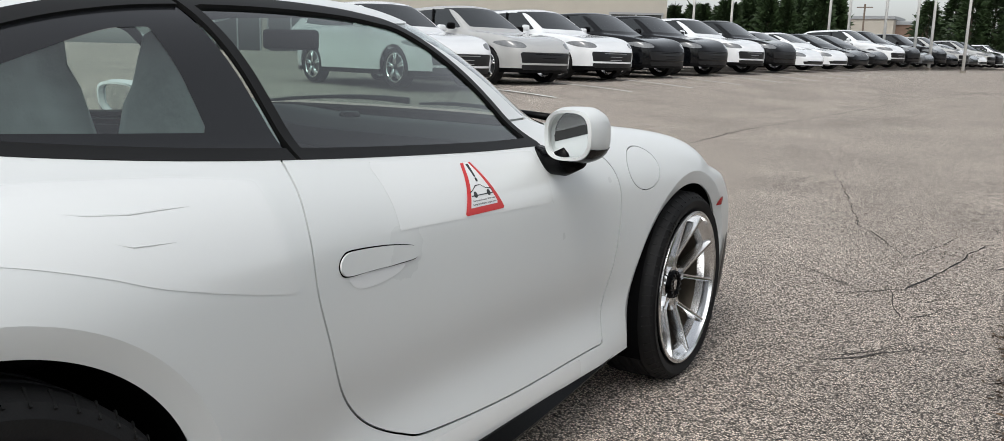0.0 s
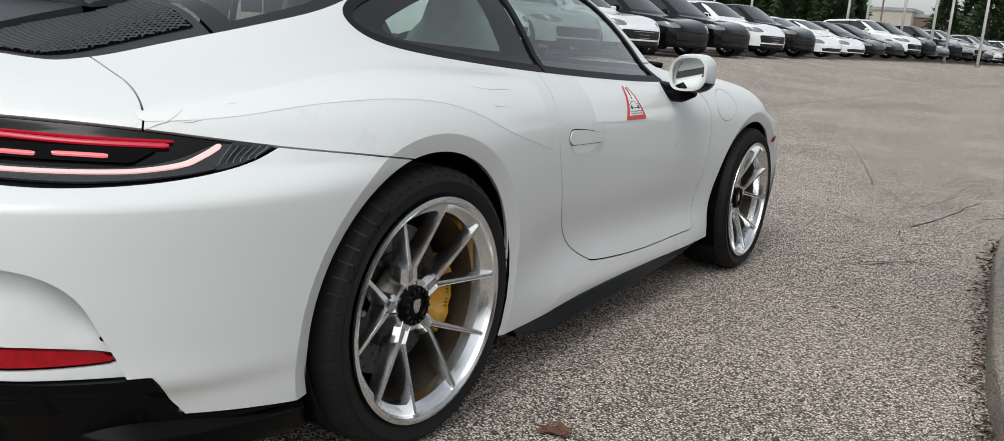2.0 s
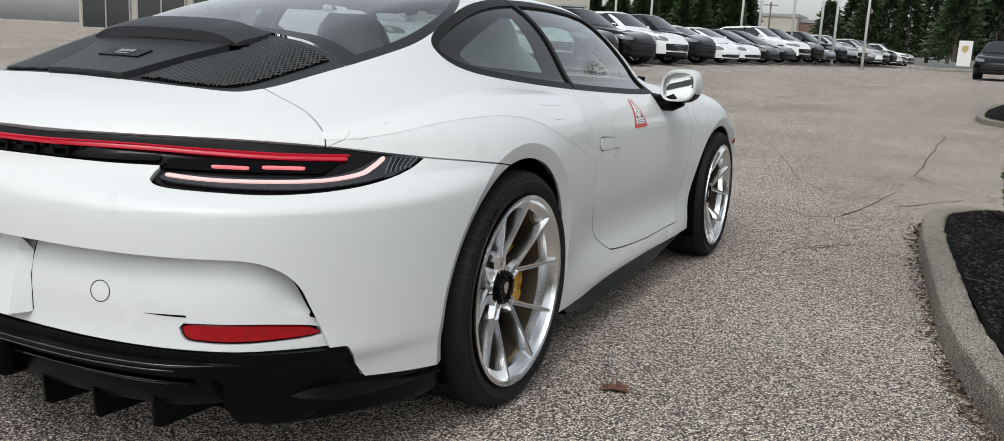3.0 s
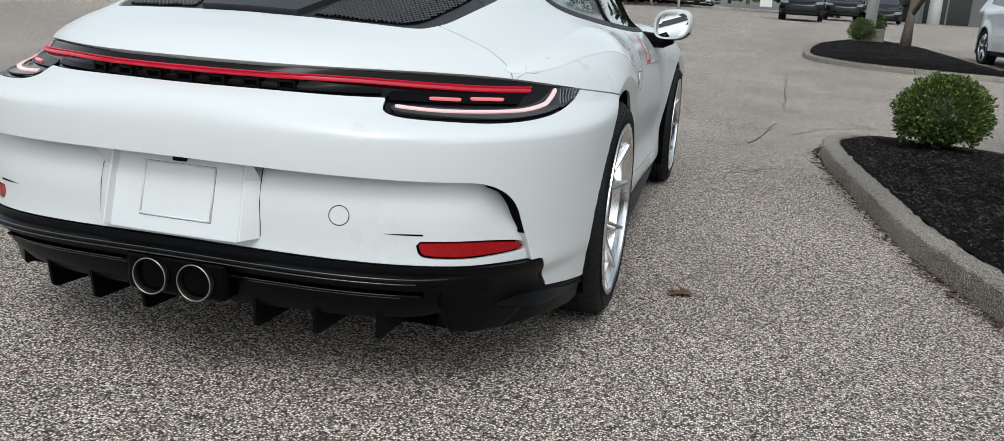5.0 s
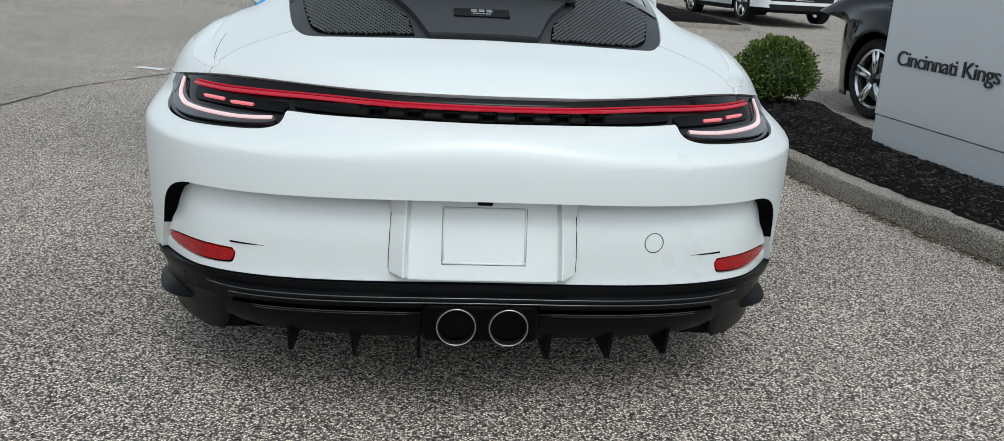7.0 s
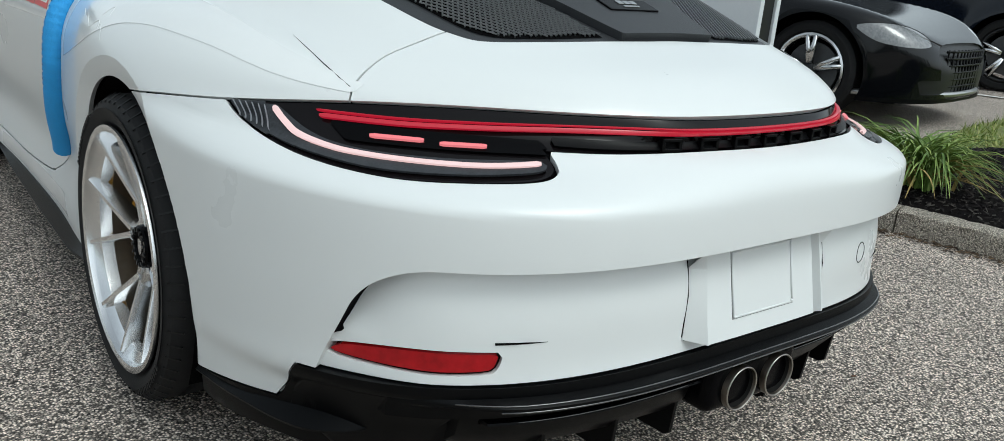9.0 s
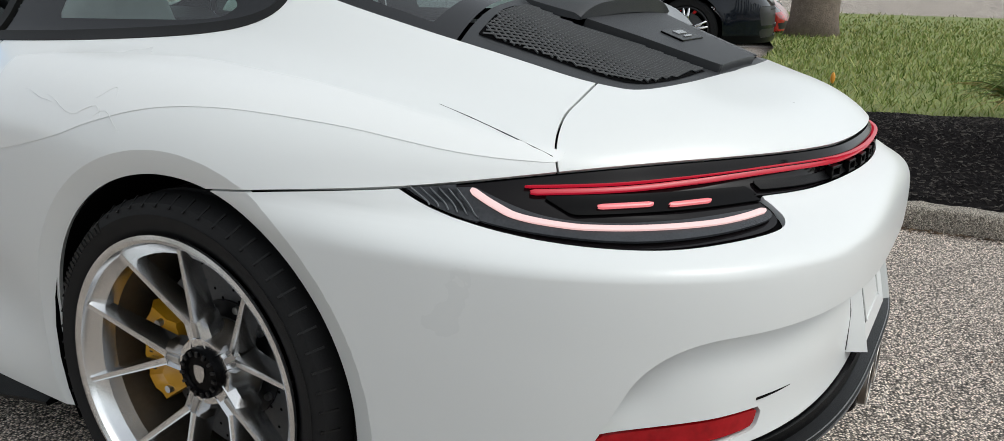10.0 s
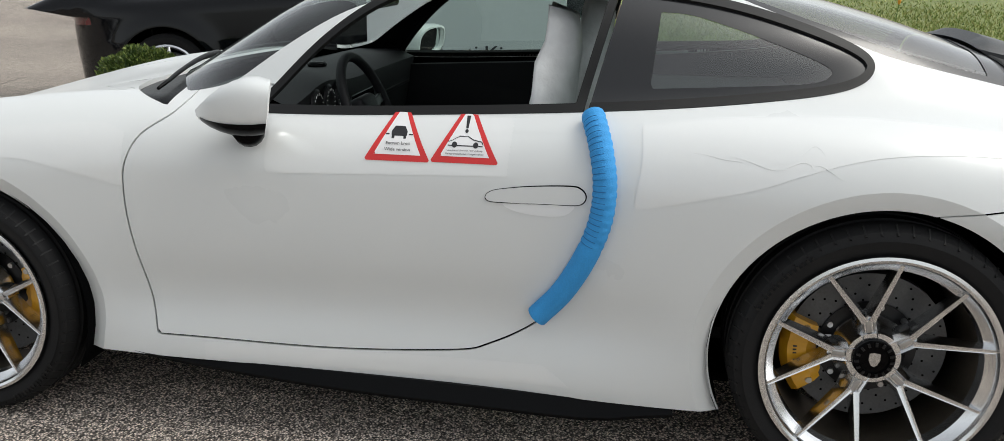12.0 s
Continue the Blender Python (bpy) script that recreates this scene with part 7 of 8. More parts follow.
def bush(x, y, z, r, h, seed, count=7000, label="clipped round evergreen bush in dark mulch", leaf=0.034):
    b = empty("bush", label, "bush", (0, 0, 0))
    leaf_cloud("leaves", (x, y, z + h * 0.52), (r, r, h * 0.52), count, leaf, M_BOX, b, seed)
    bm = bmesh.new()
    bmesh.ops.create_icosphere(bm, subdivisions=3, radius=1, matrix=Matrix.Translation((x, y, z + h * 0.5)) @ Matrix.Diagonal((r * 0.72, r * 0.72, h * 0.40, 1)))
    for v in bm.verts:
        v.co += Vector((noise.noise(v.co * 7), noise.noise(v.co * 7 + Vector((5, 0, 0))), noise.noise(v.co * 7 + Vector((0, 5, 0))))) * 0.06
    part("twig_core", bm, M_DARKLEAF, b)
    for k in range(6):
        a = k * 1.05
        part("stem", tube(bmesh.new(), [(x, y, z - 0.02), (x + 0.3 * r * math.cos(a), y + 0.3 * r * math.sin(a), z + h * 0.35)], [0.012, 0.006], 6), M_BARK, b)
    return b


bush(2.66, 3.90, at_h(2.66, 3.90) - 0.01, 0.318, 0.50, 4, 13000, leaf=0.025)
bush(3.72, 18.9, ground_z(3.72, 18.9) + 0.20, 0.30, 0.50, 6, 2500, "clipped evergreen bush by the lamp post")
bush(4.05, 19.5, ground_z(4.05, 19.5) + 0.30, 0.24, 0.52, 8, 2500, "taller clipped evergreen bush by the lamp post")


def clump(x, y, z, r, h, n, seed, flower=False):
    """A tuft of arching strap leaves, some of them dry."""
    rnd = random.Random(seed)
    c = empty("strap_leaf_plant", "arching green strap-leaved plant with dry tips in mulch", "plant")
    for name, share, material in (("green_leaves", 0.8, M_LILY), ("dry_leaves", 0.2, M_DRYLEAF)):
        vs, fs = [], []
        for k in range(int(n * share)):
            a = rnd.uniform(0, 2 * math.pi)
            reach, top = r * rnd.uniform(0.35, 1.1), h * rnd.uniform(0.55, 1.1)
            if name == "dry_leaves":
                top *= 0.6
                reach *= 1.05
            bx, by = x + rnd.gauss(0, 0.05), y + rnd.gauss(0, 0.05)
            w = rnd.uniform(0.005, 0.010)
            dx, dy = math.cos(a), math.sin(a)
            base = len(vs)
            droop = rnd.uniform(0.2, 0.95)
            m = 6
            for i in range(m + 1):
                t = i / m
                px, py = bx + dx * reach * t ** 1.2, by + dy * reach * t ** 1.2
                pz = z + top * (1.9 * t - (0.9 + droop) * t * t)
                ww = w * (1 - t ** 2) + 0.0006
                vs += [(px - dy * ww, py + dx * ww, pz + ww * 0.4), (px, py, pz - ww * 0.3), (px + dy * ww, py - dx * ww, pz + ww * 0.4)]
            for i in range(m):
                q = base + 3 * i
                fs += [(q, q + 1, q + 4, q + 3), (q + 1, q + 2, q + 5, q + 4)]
        part_ob = mesh_object(name, vs, np.array(fs), material, c, smooth=True)
    if flower:
        part("flower_stalk", tube(bmesh.new(), [(x, y, z), (x + 0.03, y - 0.05, z + h * 1.35)], 0.004, 6), M_LILY, c)
        bm = bmesh.new()
        bmesh.ops.create_uvsphere(bm, u_segments=8, v_segments=6, radius=0.018, matrix=Matrix.Translation((x + 0.03, y - 0.05, z + h * 1.38)) @ Matrix.Diagonal((0.8, 0.8, 2.0, 1)))
        part("flower_bud", bm, mat("orange_petals", (0.75, 0.32, 0.03), 0.5, vary=0.1), c, "orange bud", smooth=True)
    return c


clump(2.88, 0.02, at_h(2.88, 0.02), 0.42, 0.36, 420, 2)
clump(5.15, -1.55, at_h(4.9, -1.55), 0.62, 0.52, 380, 5, True)
clump(3.75, -0.35, at_h(3.75, -0.35), 0.2, 0.22, 60, 9, True)

# ---- lawn ----
lawn_poly = [(5.6, -8.0), (5.2, -3.0), (5.0, -1.3), (4.4, -0.2), (3.75, 0.35), (4.9, 0.75), (7.5, 1.0), (10.0, 1.3), (13.5, 2.3), (19.0, 3.6), (22.0, -2.0), (20.0, -12.0)]


def lawn_h(x, y):
    d = np.clip(-inside(lawn_poly, x, y), 0, None)
    return 0.17 + 0.09 * (1 - np.exp(-d / 0.8)) + 0.018 * np.clip(x - 5, 0, None)


gx, gy = np.arange(3.6, 22.2, 0.3), np.arange(-12.0, 4.0, 0.3)
X, Y = np.meshgrid(gx, gy)
lv = np.stack([X.ravel(), Y.ravel(), lawn_h(X.ravel(), Y.ravel())], 1)
nxx = X.shape[1]
q = np.array([(j * nxx + i, j * nxx + i + 1, (j + 1) * nxx + i + 1, (j + 1) * nxx + i) for j in range(X.shape[0] - 1) for i in range(nxx - 1)])
lv, lt = clip(lv, np.concatenate([q[:, [0, 1, 2]], q[:, [0, 2, 3]]]), inside(lawn_poly, lv[:, 0], lv[:, 1]))
lawn = tagged(mesh_object("lawn", lv, lt, M_LAWN), "patchy mown green lawn with dry spots", "lawn", kind="structure")
rnd = np.random.default_rng(11)
cnt = 70000
dist = rnd.beta(1.2, 3.0, cnt)
bx = 3.7 + dist * 17
by = rnd.uniform(-11, 3.6, cnt)
ok = inside(lawn_poly, bx, by) < -0.01
bx, by = bx[ok], by[ok]
n = len(bx)
bz = lawn_h(bx, by)
a, hgt, ww, lean = rnd.uniform(0, 6.28, n), rnd.uniform(0.03, 0.075, n), rnd.uniform(0.003, 0.007, n) * (1 + 0.15 * (bx - 4)), rnd.normal(0, 0.03, (n, 2))
bv = np.stack([np.stack([bx - ww * np.cos(a), by - ww * np.sin(a), bz], 1), np.stack([bx + ww * np.cos(a), by + ww * np.sin(a), bz], 1), np.stack([bx + lean[:, 0], by + lean[:, 1], bz + hgt], 1)], 1)
tagged(mesh_object("grass_blades", bv.reshape(-1, 3), np.arange(3 * n).reshape(-1, 3), M_BLADE, lawn, smooth=False), kind="stuff")

# ---- the dealer's sign ----
p0, p1 = Vector((2.715, 2.345, 0)), Vector((2.80, 1.05, 0))
along = (p1 - p0).normalized()
nrm = Vector((along.y, -along.x, 0))
if nrm.x > 0:
    nrm = -nrm
z0 = at_h(2.8, 1.7) - 0.06
sign = empty("monument_sign", "grey metal monument sign with dark lettering on mulch", "sign")
sm = Matrix((along, -nrm, Vector((0, 0, 1)))).transposed().to_4x4()
sm.translation = p0
length = (p1 - p0).length
HS = 2.05
part("sign_plinth", boxed((length, 0.20, 0.33 - z0 + 0.0), (length / 2, 0.11, z0 + (0.33 - z0) / 2), None, 0.004), M_SIGN, sign, "grey base panel").matrix_basis = sm
face = part("sign_face", boxed((length, 0.04, HS - 0.336), (length / 2, 0.022, 0.336 + (HS - 0.336) / 2), None, 0.004), M_SIGN, sign, "grey front panel")
face.matrix_basis = sm
part("sign_core", boxed((length - 0.03, 0.12, HS - 0.35), (length / 2, 0.105, 0.34 + (HS - 0.35) / 2), None, 0.003), M_HAT, sign, "dark recessed edge").matrix_basis = sm
part("sign_back", boxed((length, 0.04, HS - 0.336), (length / 2, 0.188, 0.336 + (HS - 0.336) / 2), None, 0.004), M_SIGN, sign, "grey back panel").matrix_basis = sm
cu = bpy.data.curves.new("sign_lettering", "FONT")
cu.body, cu.size, cu.extrude = "Cincinnati Kings", 0.125, 0.003
cu.space_character = 0.93
cu.materials.append(mat("dark_letters", (0.018, 0.02, 0.025), 0.4))
tx = new("sign_lettering", cu)
tx.parent = sign
tx.matrix_basis = sm @ (Matrix.Translation((0.152, -0.004, 0.662)) @ Matrix.Rotation(math.pi / 2, 4, "X"))
tagged(tx, "dark raised letters")
bpy.context.view_layer.update()
tw = max(tx.dimensions.x, 0.01)
tx.scale = (0.925 / tw, 1.0, 1.0)

# ---- parked cars ----
saloon = parked_car("saloon", "black", "glossy black hatchback saloon parked in a marked bay", 2.0)
saloon.matrix_basis = pose(4.58, 4.42, 0.005, 2.7, 0, -171)
for shape, paint, label, x, y in (("suv", "navy", "dark blue-black sport utility car parked in a bay", 8.9, 5.0), ("electric saloon", "red", "red low sports saloon parked in a bay", 12.6, 5.6), ("saloon", "white", "white saloon parked at the end of the bays", 16.0, 6.2)):
    parked_car(shape, paint, label, 1.0).matrix_basis = pose(x, y, 0.02, 2.2, 0, -171)
stand(parked_car("crossover", "white", "white crossover car standing beyond the mulch island", 1.5), 6.95, 16.5, 185, None)
wsuv = parked_car("suv", "white", "white sport utility car in a row of parked cars", 1.2)
bsuv = parked_car("suv", "black", "glossy black sport utility car in a row of parked cars", 1.2)
gsuv = parked_car("suv", "grey", "chalk grey sport utility car in a row of parked cars", 1.2)
wev = parked_car("electric saloon", "white", "white electric saloon in a row of parked cars", 1.2)
bev = parked_car("electric saloon", "black", "black electric saloon in a row of parked cars", 1.0)
dev = parked_car("electric saloon", "dark grey", "dark grey saloon in a row of parked cars", 1.0)
row = [wsuv, gsuv, wsuv, bsuv, bsuv, wsuv, bsuv, wev, wev, bev, bev, wsuv, bsuv, dev, bsuv, bev, gsuv, dev, wev, gsuv, bsuv, wev, dev, wsuv]
used = set()
HEAD = -104.0
for k, base in enumerate(row):
    y = 14.0 + 2.7 * k
    x = -9.9 + 0.1 * (y - 17)
    thing = base
    if id(base) in used:
        thing = copy_thing(base, Matrix())
    used.add(id(base))
    stand(thing, x, y, HEAD)
    thing["group"] = "row of parked cars"
    a, b = (x + 1.6, y + 0.25), (x + 4.4, y - 0.45)
    ribbon("bay_line", [a, b], 0.10, M_LINE, 0.014, "worn white parking bay line", "road marking", kind="")
ribbon("bay_line", [(7.75, 0.9), (7.6, 2.2), (7.2, 4.6)], 0.10, M_LINE, 0.012, "worn white parking bay line", "road marking", kind="")
ribbon("bay_line", [(11.9, 1.5), (11.6, 2.7), (11.1, 5.2)], 0.10, M_LINE, 0.012, "worn white parking bay line", "road marking", kind="")
ribbon("bay_line", [(-2.88, 5.74), (-2.6, 5.62)], 0.12, M_LINE, 0.006, "short worn patch of white road paint", "road marking", kind="")
stand(copy_thing(bsuv, Matrix()), 3.6, 43.0, 176)
stand(copy_thing(bsuv, Matrix()), 6.0, 50.0, 178)
stand(copy_thing(bev, Matrix()), 8.1, 50.0, 172)
box_ = empty("planter_box", "pale concrete planter at the lamp post's foot", "planter")
part("box", boxed((0.62, 0.62, 0.34), (3.9, 19.2, ground_z(3.9, 19.2) + 0.33), None, 0.02), M_CONCRETE, box_)

# ---- trees ----
def tree(x, y, z, height, trunk_r, crown, seed, label, leaves=5000, leaf=0.12, material=None, first=0.35, bend=0.0):
    t = empty("tree", label, "tree")
    rnd = random.Random(seed)
    bm = bmesh.new()
    pts = [Vector((x + bend * math.sin(k * 0.8) * min(k, 2) + 0.10 * math.sin(k * 1.3 + seed) * k / 4, y + 0.08 * math.cos(k * 1.7 + seed) * k / 4, z + height * 0.75 * k / 6)) for k in range(7)]
    tube(bm, pts, [trunk_r * (1.25 if k == 0 else 1 - 0.12 * k) for k in range(7)], 12)
    for v in bm.verts:
        v.co += Vector((noise.noise(v.co * 9), noise.noise(v.co * 9 + Vector((3, 0, 0))), 0)) * trunk_r * 0.22
    part("trunk", bm, M_BARK, t, "rough grey-brown trunk", smooth=True)
    for k in range(7):
        s = pts[(2 if bend == 0 else 1) + k % 4]
        a = rnd.uniform(0, 6.28)
        e = s + Vector((math.cos(a) * crown[0] * 0.7, math.sin(a) * crown[0] * 0.7, height * rnd.uniform(0.1, 0.3)))
        m = s.lerp(e, 0.5) + Vector((0, 0, 0.1 * height * rnd.random()))
        part("limb", tube(bmesh.new(), [s, m, e], [trunk_r * 0.55, trunk_r * 0.38, trunk_r * 0.15], 7), M_BARK, t, smooth=True)
    for k in range(7):
        a, rr = rnd.uniform(0, 6.28), crown[0] * rnd.uniform(0.15, 0.62)
        c = (x + rr * math.cos(a), y + rr * math.sin(a), z + height * rnd.uniform(first + 0.12, 0.9))
        f = rnd.uniform(0.4, 0.62)
        leaf_cloud("crown_clump", c, (crown[0] * f, crown[0] * f, crown[1] * f), leaves // 7, leaf, material or M_DARKLEAF, t, seed * 10 + k, shell=0.3)
    return t


def conifer(x, y, z, height, r, seed, leaves=2600):
    """A dense dark conifer: tapered trunk, drooping tiers of sprays."""
    t = empty("conifer", "dense dark green conifer at the edge of the car park", "tree")
    part("trunk", tube(bmesh.new(), [(x, y, z), (x, y, z + height * 0.95)], [0.18, 0.03], 7), M_BARK, t)
    rnd = np.random.default_rng(seed)
    f = rnd.uniform(0.03, 1, leaves) ** 0.8
    tier = np.floor(f * 11) / 11
    a = rnd.uniform(0, 6.28, leaves)
    lobes = 1 + 0.30 * np.sin(a * 5 + tier * 40 + seed) + rnd.normal(0, 0.08, leaves)
    rad = r * (1 - f * 0.93) * lobes * (0.65 + 0.5 * (1 - (f * 11 - np.floor(f * 11)))) * rnd.uniform(0.55, 1.05, leaves)
    p = np.stack([x + rad * np.cos(a), y + rad * np.sin(a), z + height * f], 1)
    out = np.stack([np.cos(a), np.sin(a), rnd.normal(0.15, 0.35, leaves)], 1)
    side = np.cross(out, rnd.normal(size=(leaves, 3)))
    side /= np.linalg.norm(side, axis=1)[:, None]
    s = rnd.uniform(0.35, 0.8, leaves)[:, None] * (0.45 + 0.05 * height)
    v = np.stack([p - side * s * 0.25, p + side * s * 0.25, p + out * s], 1)
    mesh_object("sprays", v.reshape(-1, 3), np.arange(3 * leaves).reshape(-1, 3), M_DARKLEAF, t, smooth=False)
    return t


tree(4.48, 17.7, ground_z(4.48, 17.7) + 0.2, 5.2, 0.098, (1.9, 1.5), 3, "small street tree with rough trunk in the mulch island", 6000, 0.11, None, 0.30, 0.06)
k = 0
rn = random.Random(8)
for i in range(24):
    x = -25.0 + i * 0.57
    conifer(x, 62 + rn.uniform(-1.5, 1.5), 1.4, rn.uniform(3.0, 3.7) + 0.9 * float(step(-22.0, -17.0, x)), rn.uniform(0.95, 1.5), 100 + i)
for i in range(9):
    conifer(-10.0 + i * 1.8, 92 + rn.uniform(-3, 3), 1.8, rn.uniform(5.2, 6.4) + 1.6 * min(1, i / 2), rn.uniform(1.9, 2.6), 200 + i)
for i in range(5):
    conifer(1.5 + i * 2.6, 70 + rn.uniform(-3, 3), 1.8, rn.uniform(5.5, 7.5), rn.uniform(1.8, 2.4), 250 + i)
# unseen row behind the viewpoint, added so mirrors and glass reflect dark green
for i in range(12):
    conifer(-30 + i * 5.2, -38 + rn.uniform(-3, 3), -0.1, rn.uniform(7.0, 10.0), rn.uniform(2.6, 3.4), 300 + i, 1500)
trunk = empty("old_tree", "broad weathered grey tree trunk standing in the lawn", "tree")
bm = bmesh.new()
tube(bm, [(12.2, 1.25, 0.15), (12.2, 1.25, 0.6), (12.25, 1.25, 2.5), (12.3, 1.3, 5.0)], [0.46, 0.36, 0.33, 0.28], 20)
for v in bm.verts:
    v.co += Vector((noise.noise(v.co * 5), noise.noise(v.co * 5 + Vector((3, 0, 0))), 0)) * 0.05
part("trunk", bm, M_BARK, trunk, smooth=True)
for j in range(5):
    leaf_cloud("crown_clump", (12.3 + 1.2 * math.cos(j * 1.3), 1.3 + 1.2 * math.sin(j * 1.3), 5.5 + 0.4 * j), (1.6, 1.6, 1.2), 700, 0.16, M_DARKLEAF, trunk, 60 + j)

# ---- flag and lamp poles, far buildings ----
M_POLE = mat("white_pole_paint", (0.72, 0.72, 0.70), 0.4, vary=0.05)
def pole(x, y, h=9.0, r=0.075, label="white metal flagpole beyond the parked cars"):
    p = empty("flagpole", label, "pole")
    z = ground_z(x, y)
    part("shaft", tube(bmesh.new(), [(x, y, z), (x, y, z + h)], [r, r * 0.7], 12), M_POLE, p, smooth=True)
    part("foot", tube(bmesh.new(), [(x, y, z), (x, y, z + 0.12)], r * 1.9, 12), M_CONCRETE, p)
    bm = bmesh.new()
    bmesh.ops.create_uvsphere(bm, u_segments=10, v_segments=8, radius=r * 1.3, matrix=Matrix.Translation((x, y, z + h)))
    part("finial", bm, M_POLE, p, smooth=True)


for x in (-17.1, -14.84, -9.46, -8.45, -6.63, -5.12, -4.36, -2.78):
    pole(x, 50)
pole(3.92, 19.3, 7.0, 0.13, "white lamp post standing in the mulch island")

M_STUCCO = mat("beige_cladding", (0.40, 0.37, 0.32), 0.8, vary=0.1, scale=0.7, bump=0.003, bscale=40)
M_PANEL = mat("grey_metal_cladding", (0.30, 0.31, 0.32), 0.4, metal=0.4, vary=0.06, scale=0.5)
M_SHOP = mat("dark_showroom_glass", (0.02, 0.023, 0.025), 0.06, coat=0.5)


def building(x0, y0, w, d, h, heading, label, bays, wall, base=0.0, glass=0.62, flat=True):
    """A low commercial building: walls, parapet, glazed bays with frames."""
    b = empty("building", label, "building")
    b.matrix_basis = pose(x0, y0, base, 0, 0, heading)
    part("wall", boxed((w, d, h), (0, d / 2, h / 2 - 0.5)), wall, b)
    part("parapet", boxed((w + 0.3, d + 0.3, 0.45), (0, d / 2, h - 0.5 + 0.1), None, 0.03), M_PANEL, b)
    bw = w / bays
    for k in range(bays):
        cx = -w / 2 + bw * (k + 0.5)
        if k % 4 == 3:
            continue
        gh = h * glass
        win = part("window", boxed((bw * 0.86, 0.08, gh), (cx, -0.03, gh / 2 - 0.1)), M_SHOP, b)
        for s in (-0.43, 0, 0.43):
            part("window_frame", boxed((0.10, 0.06, gh), (cx + s * bw, -0.09, gh / 2 - 0.1)), M_PANEL, win)
        part("window_head", boxed((bw * 0.9, 0.10, 0.12), (cx, -0.09, gh - 0.06)), M_PANEL, win)
    return b


building(-35.5, 46, 34, 14, 6.2, 24, "low beige dealership building behind the parked cars", 9, M_STUCCO, 1.0, 0.5)
building(-21.6, 125, 6.2, 8, 5.9, 0, "small distant beige building among trees", 4, M_STUCCO, 2.0, 0.4)
building(-16.6, 127, 5.4, 8, 5.3, 0, "small distant brick-brown building", 3, mat("brown_cladding", (0.18, 0.12, 0.09), 0.85, vary=0.15), 2.0, 0.4)
building(-13.2, 126, 3.0, 8, 5.0, 0, "small distant dark grey building", 2, M_PANEL, 2.0, 0.4)
mast = empty("utility_pole", "far wooden utility pole with a crossarm", "pole")
part("shaft", tube(bmesh.new(), [(-21.2, 120, 1.8), (-21.2, 120, 8.9)], 0.11, 8), M_BARK, mast)
part("crossarm", boxed((1.9, 0.12, 0.12), (-21.2, 120, 8.5)), M_BARK, mast)
show = building(22, 62, 34, 14, 6.5, 0, "dark glazed showroom with grey columns", 10, M_PANEL, 1.0, 0.8)
for k in range(6):
    part("column", tube(bmesh.new(), [(-15 + 5.0 * k, -4.5, -0.3), (-15 + 5.0 * k, -4.5, 4.6)], 0.36, 20), M_POLE, show, "white round column", smooth=True)
part("canopy", boxed((32, 6.0, 0.8), (0, -2.8, 4.9), None, 0.05), M_PANEL, show, "grey canopy")
bill = empty("notice_board", "white free-standing notice board with a plain emblem", "sign")
bz = 1.45
part("board", boxed((0.75, 0.12, 1.5), (2.1, 58, bz + 0.75), None, 0.02), M_POLE, bill)
part("emblem", prism([(-0.16, 0.2), (0.16, 0.2), (0.16, -0.05), (0, -0.22), (-0.16, -0.05)], 0.02, lambda u, v, w: (2.1 + u, 57.93 - w, bz + 1.0 + v)), mat("faded_gold", (0.45, 0.33, 0.12), 0.5), bill, "plain gold shield")

# ---- debris swept against the kerb ----
foot = outline(near_kerb, 10, closed=False)
foot = foot[(foot[:, 1] > -4) & (foot[:, 1] < 4.9)]
rd = np.random.default_rng(21)
n = 1500
i = rd.integers(0, len(foot) - 1, n)
p = foot[i] + (foot[i + 1] - foot[i]) * rd.uniform(0, 1, n)[:, None]
t = foot[i + 1] - foot[i]
t /= np.linalg.norm(t, axis=1)[:, None]
p = p + np.stack([t[:, 1], -t[:, 0]], 1) * (np.abs(rd.normal(0, 0.035, n)) + 0.004)[:, None]
a, ln, wd = rd.uniform(0, 3.14, n), rd.uniform(0.004, 0.022, n), rd.uniform(0.002, 0.007, n)
c, s_ = np.cos(a), np.sin(a)
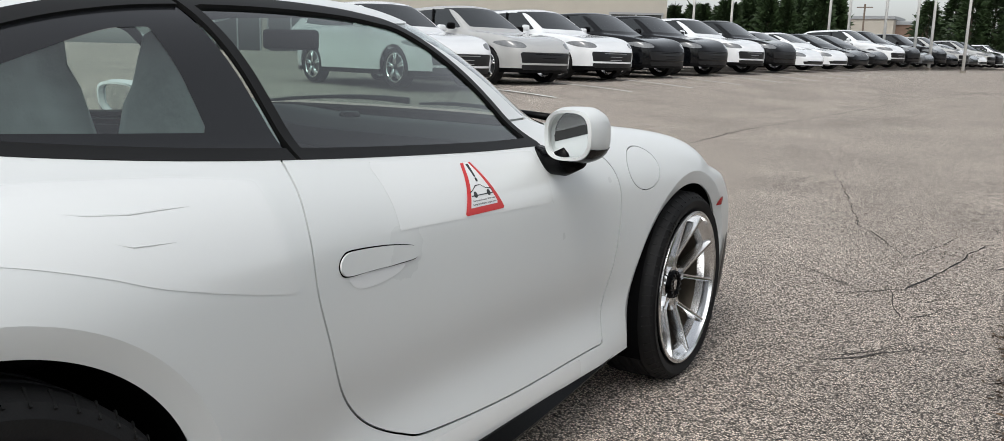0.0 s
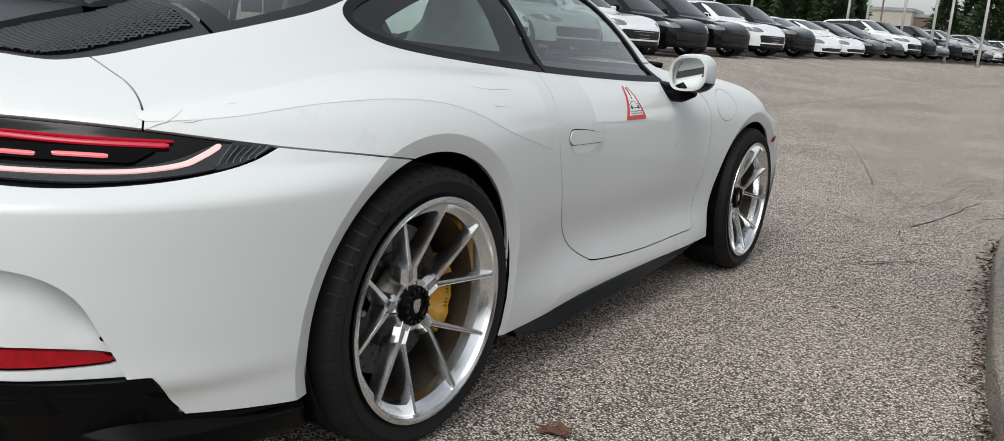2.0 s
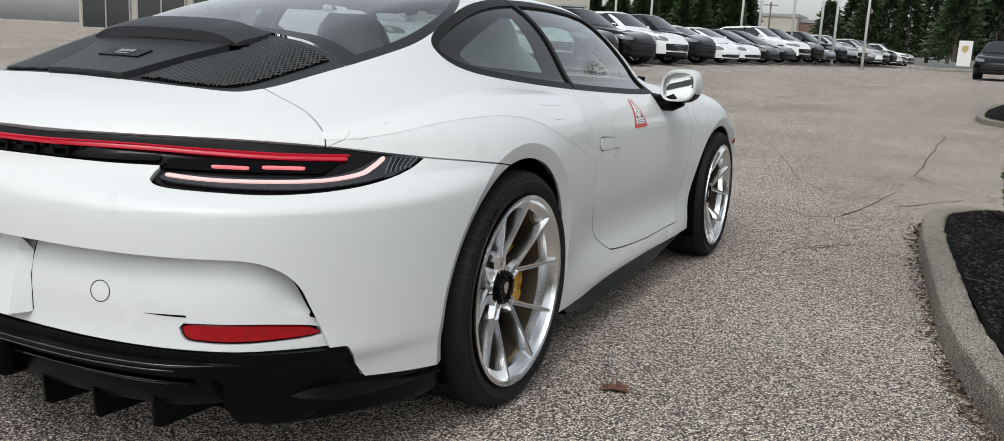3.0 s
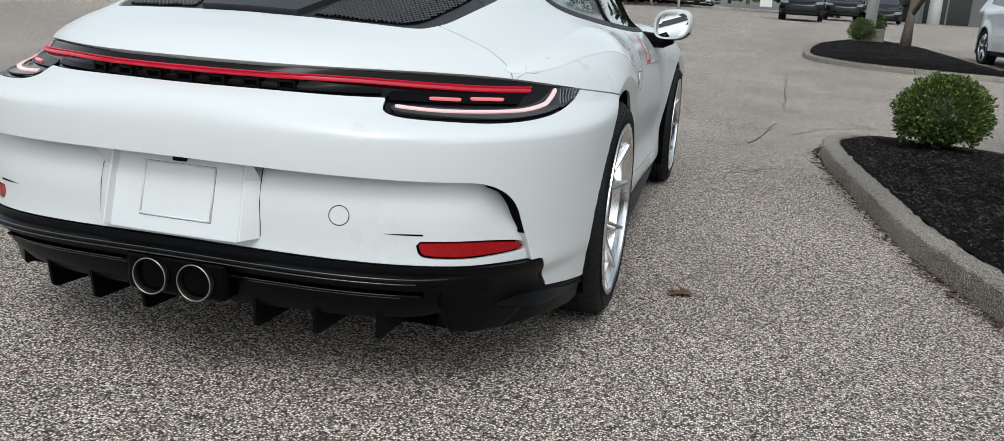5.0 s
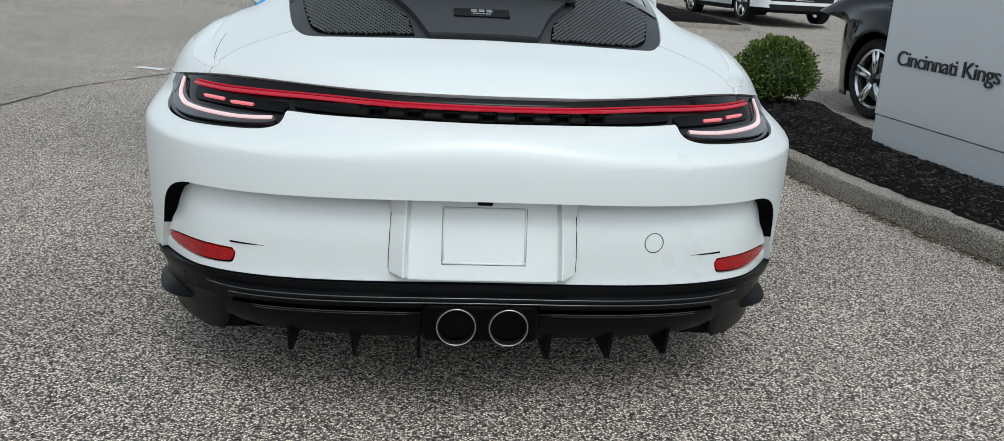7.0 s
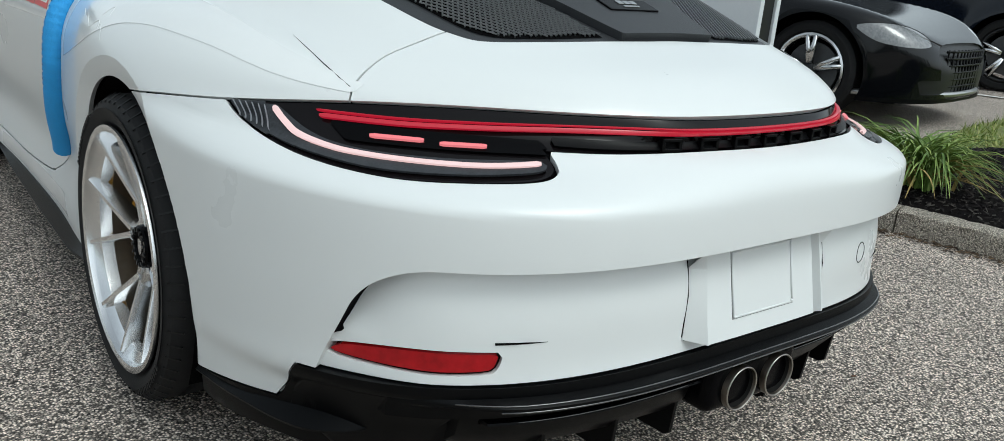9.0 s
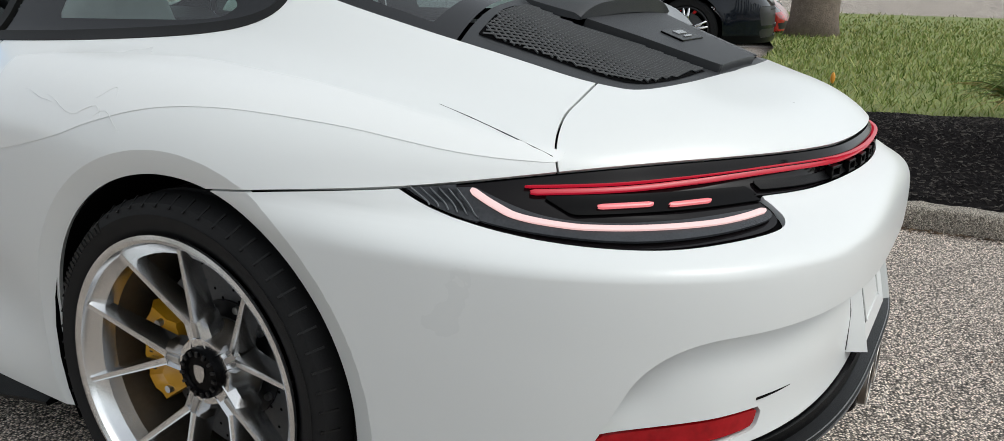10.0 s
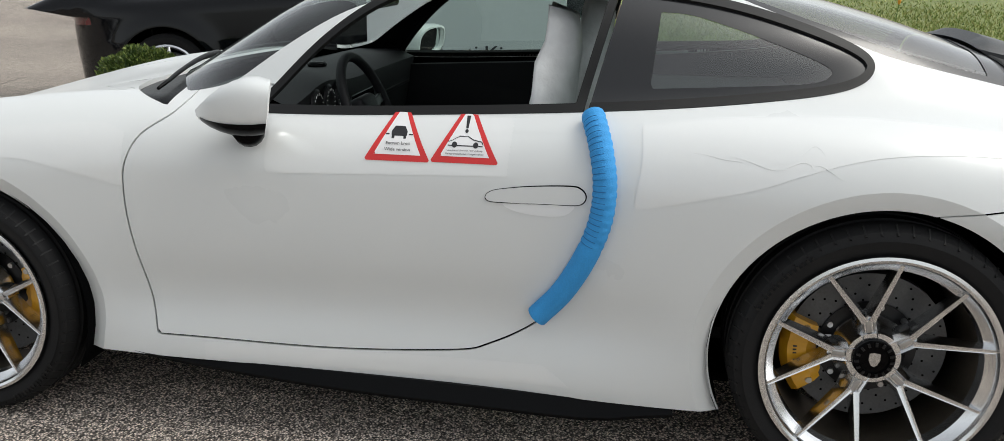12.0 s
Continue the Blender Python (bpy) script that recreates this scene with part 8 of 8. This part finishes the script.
z = rd.uniform(0.002, 0.012, n)
dv = np.stack([np.stack([p[:, 0] + u * ln * c - w * wd * s_, p[:, 1] + u * ln * s_ + w * wd * c, z + h * 0.006], 1) for u, w, h in ((-1, 0, 0), (0, -1, 1), (1, 0, 0), (0, 1, 0.3))], 1)
base = np.arange(n)[:, None] * 4
M_DEBRIS = speckled("leaf_debris", [(0.02, 0.014, 0.01), (0.07, 0.045, 0.028), (0.14, 0.09, 0.05), (0.05, 0.045, 0.04)], 0.85)
tagged(mesh_object("leaf_debris", dv.reshape(-1, 3), np.concatenate([base + np.array((0, 1, 2)), base + np.array((0, 2, 3))]), M_DEBRIS, smooth=False), "fine brown leaf debris along the kerb foot", "debris", kind="stuff")

# ---- litter on the asphalt ----
M_LEAFDRY = mat("dead_brown_leaf", (0.13, 0.06, 0.035), 0.8, vary=0.4, scale=40)
rl = random.Random(5)
for x, y, s in ((1.153, 0.25, 0.035), (1.17, 0.28, 0.02), (1.13, 0.22, 0.022), (1.593, 0.13, 0.014), (0.836, -0.91, 0.012), (-0.4, -1.19, 0.012), (1.45, 2.1, 0.014), (1.8, 1.5, 0.013), (1.3, -0.6, 0.011), (0.2, -1.9, 0.012), (-0.7, -1.7, 0.012), (1.0, -1.4, 0.011), (1.62, 0.95, 0.012)):
    for j in range(4 if s > 0.03 else 1):
        bm = bmesh.new()
        pts = []
        for k in range(7):
            a = 2 * math.pi * k / 7
            rr = s * rl.uniform(0.6, 1.2)
            pts.append(bm.verts.new((x + rl.uniform(-1, 1) * s * 0.8 * (j > 0) + rr * math.cos(a), y + rl.uniform(-1, 1) * s * 0.3 * (j > 0) + rr * 0.6 * math.sin(a), 0.006 + rl.uniform(0, s * 0.35))))
        bm.faces.new(pts)
        bmesh.ops.triangulate(bm, faces=bm.faces)
        bmesh.ops.solidify(bm, geom=bm.faces, thickness=0.0012)
        tagged(part("dead_leaf", bm, M_LEAFDRY), "small curled brown dead leaf on asphalt", "leaf", "leaves on the asphalt")
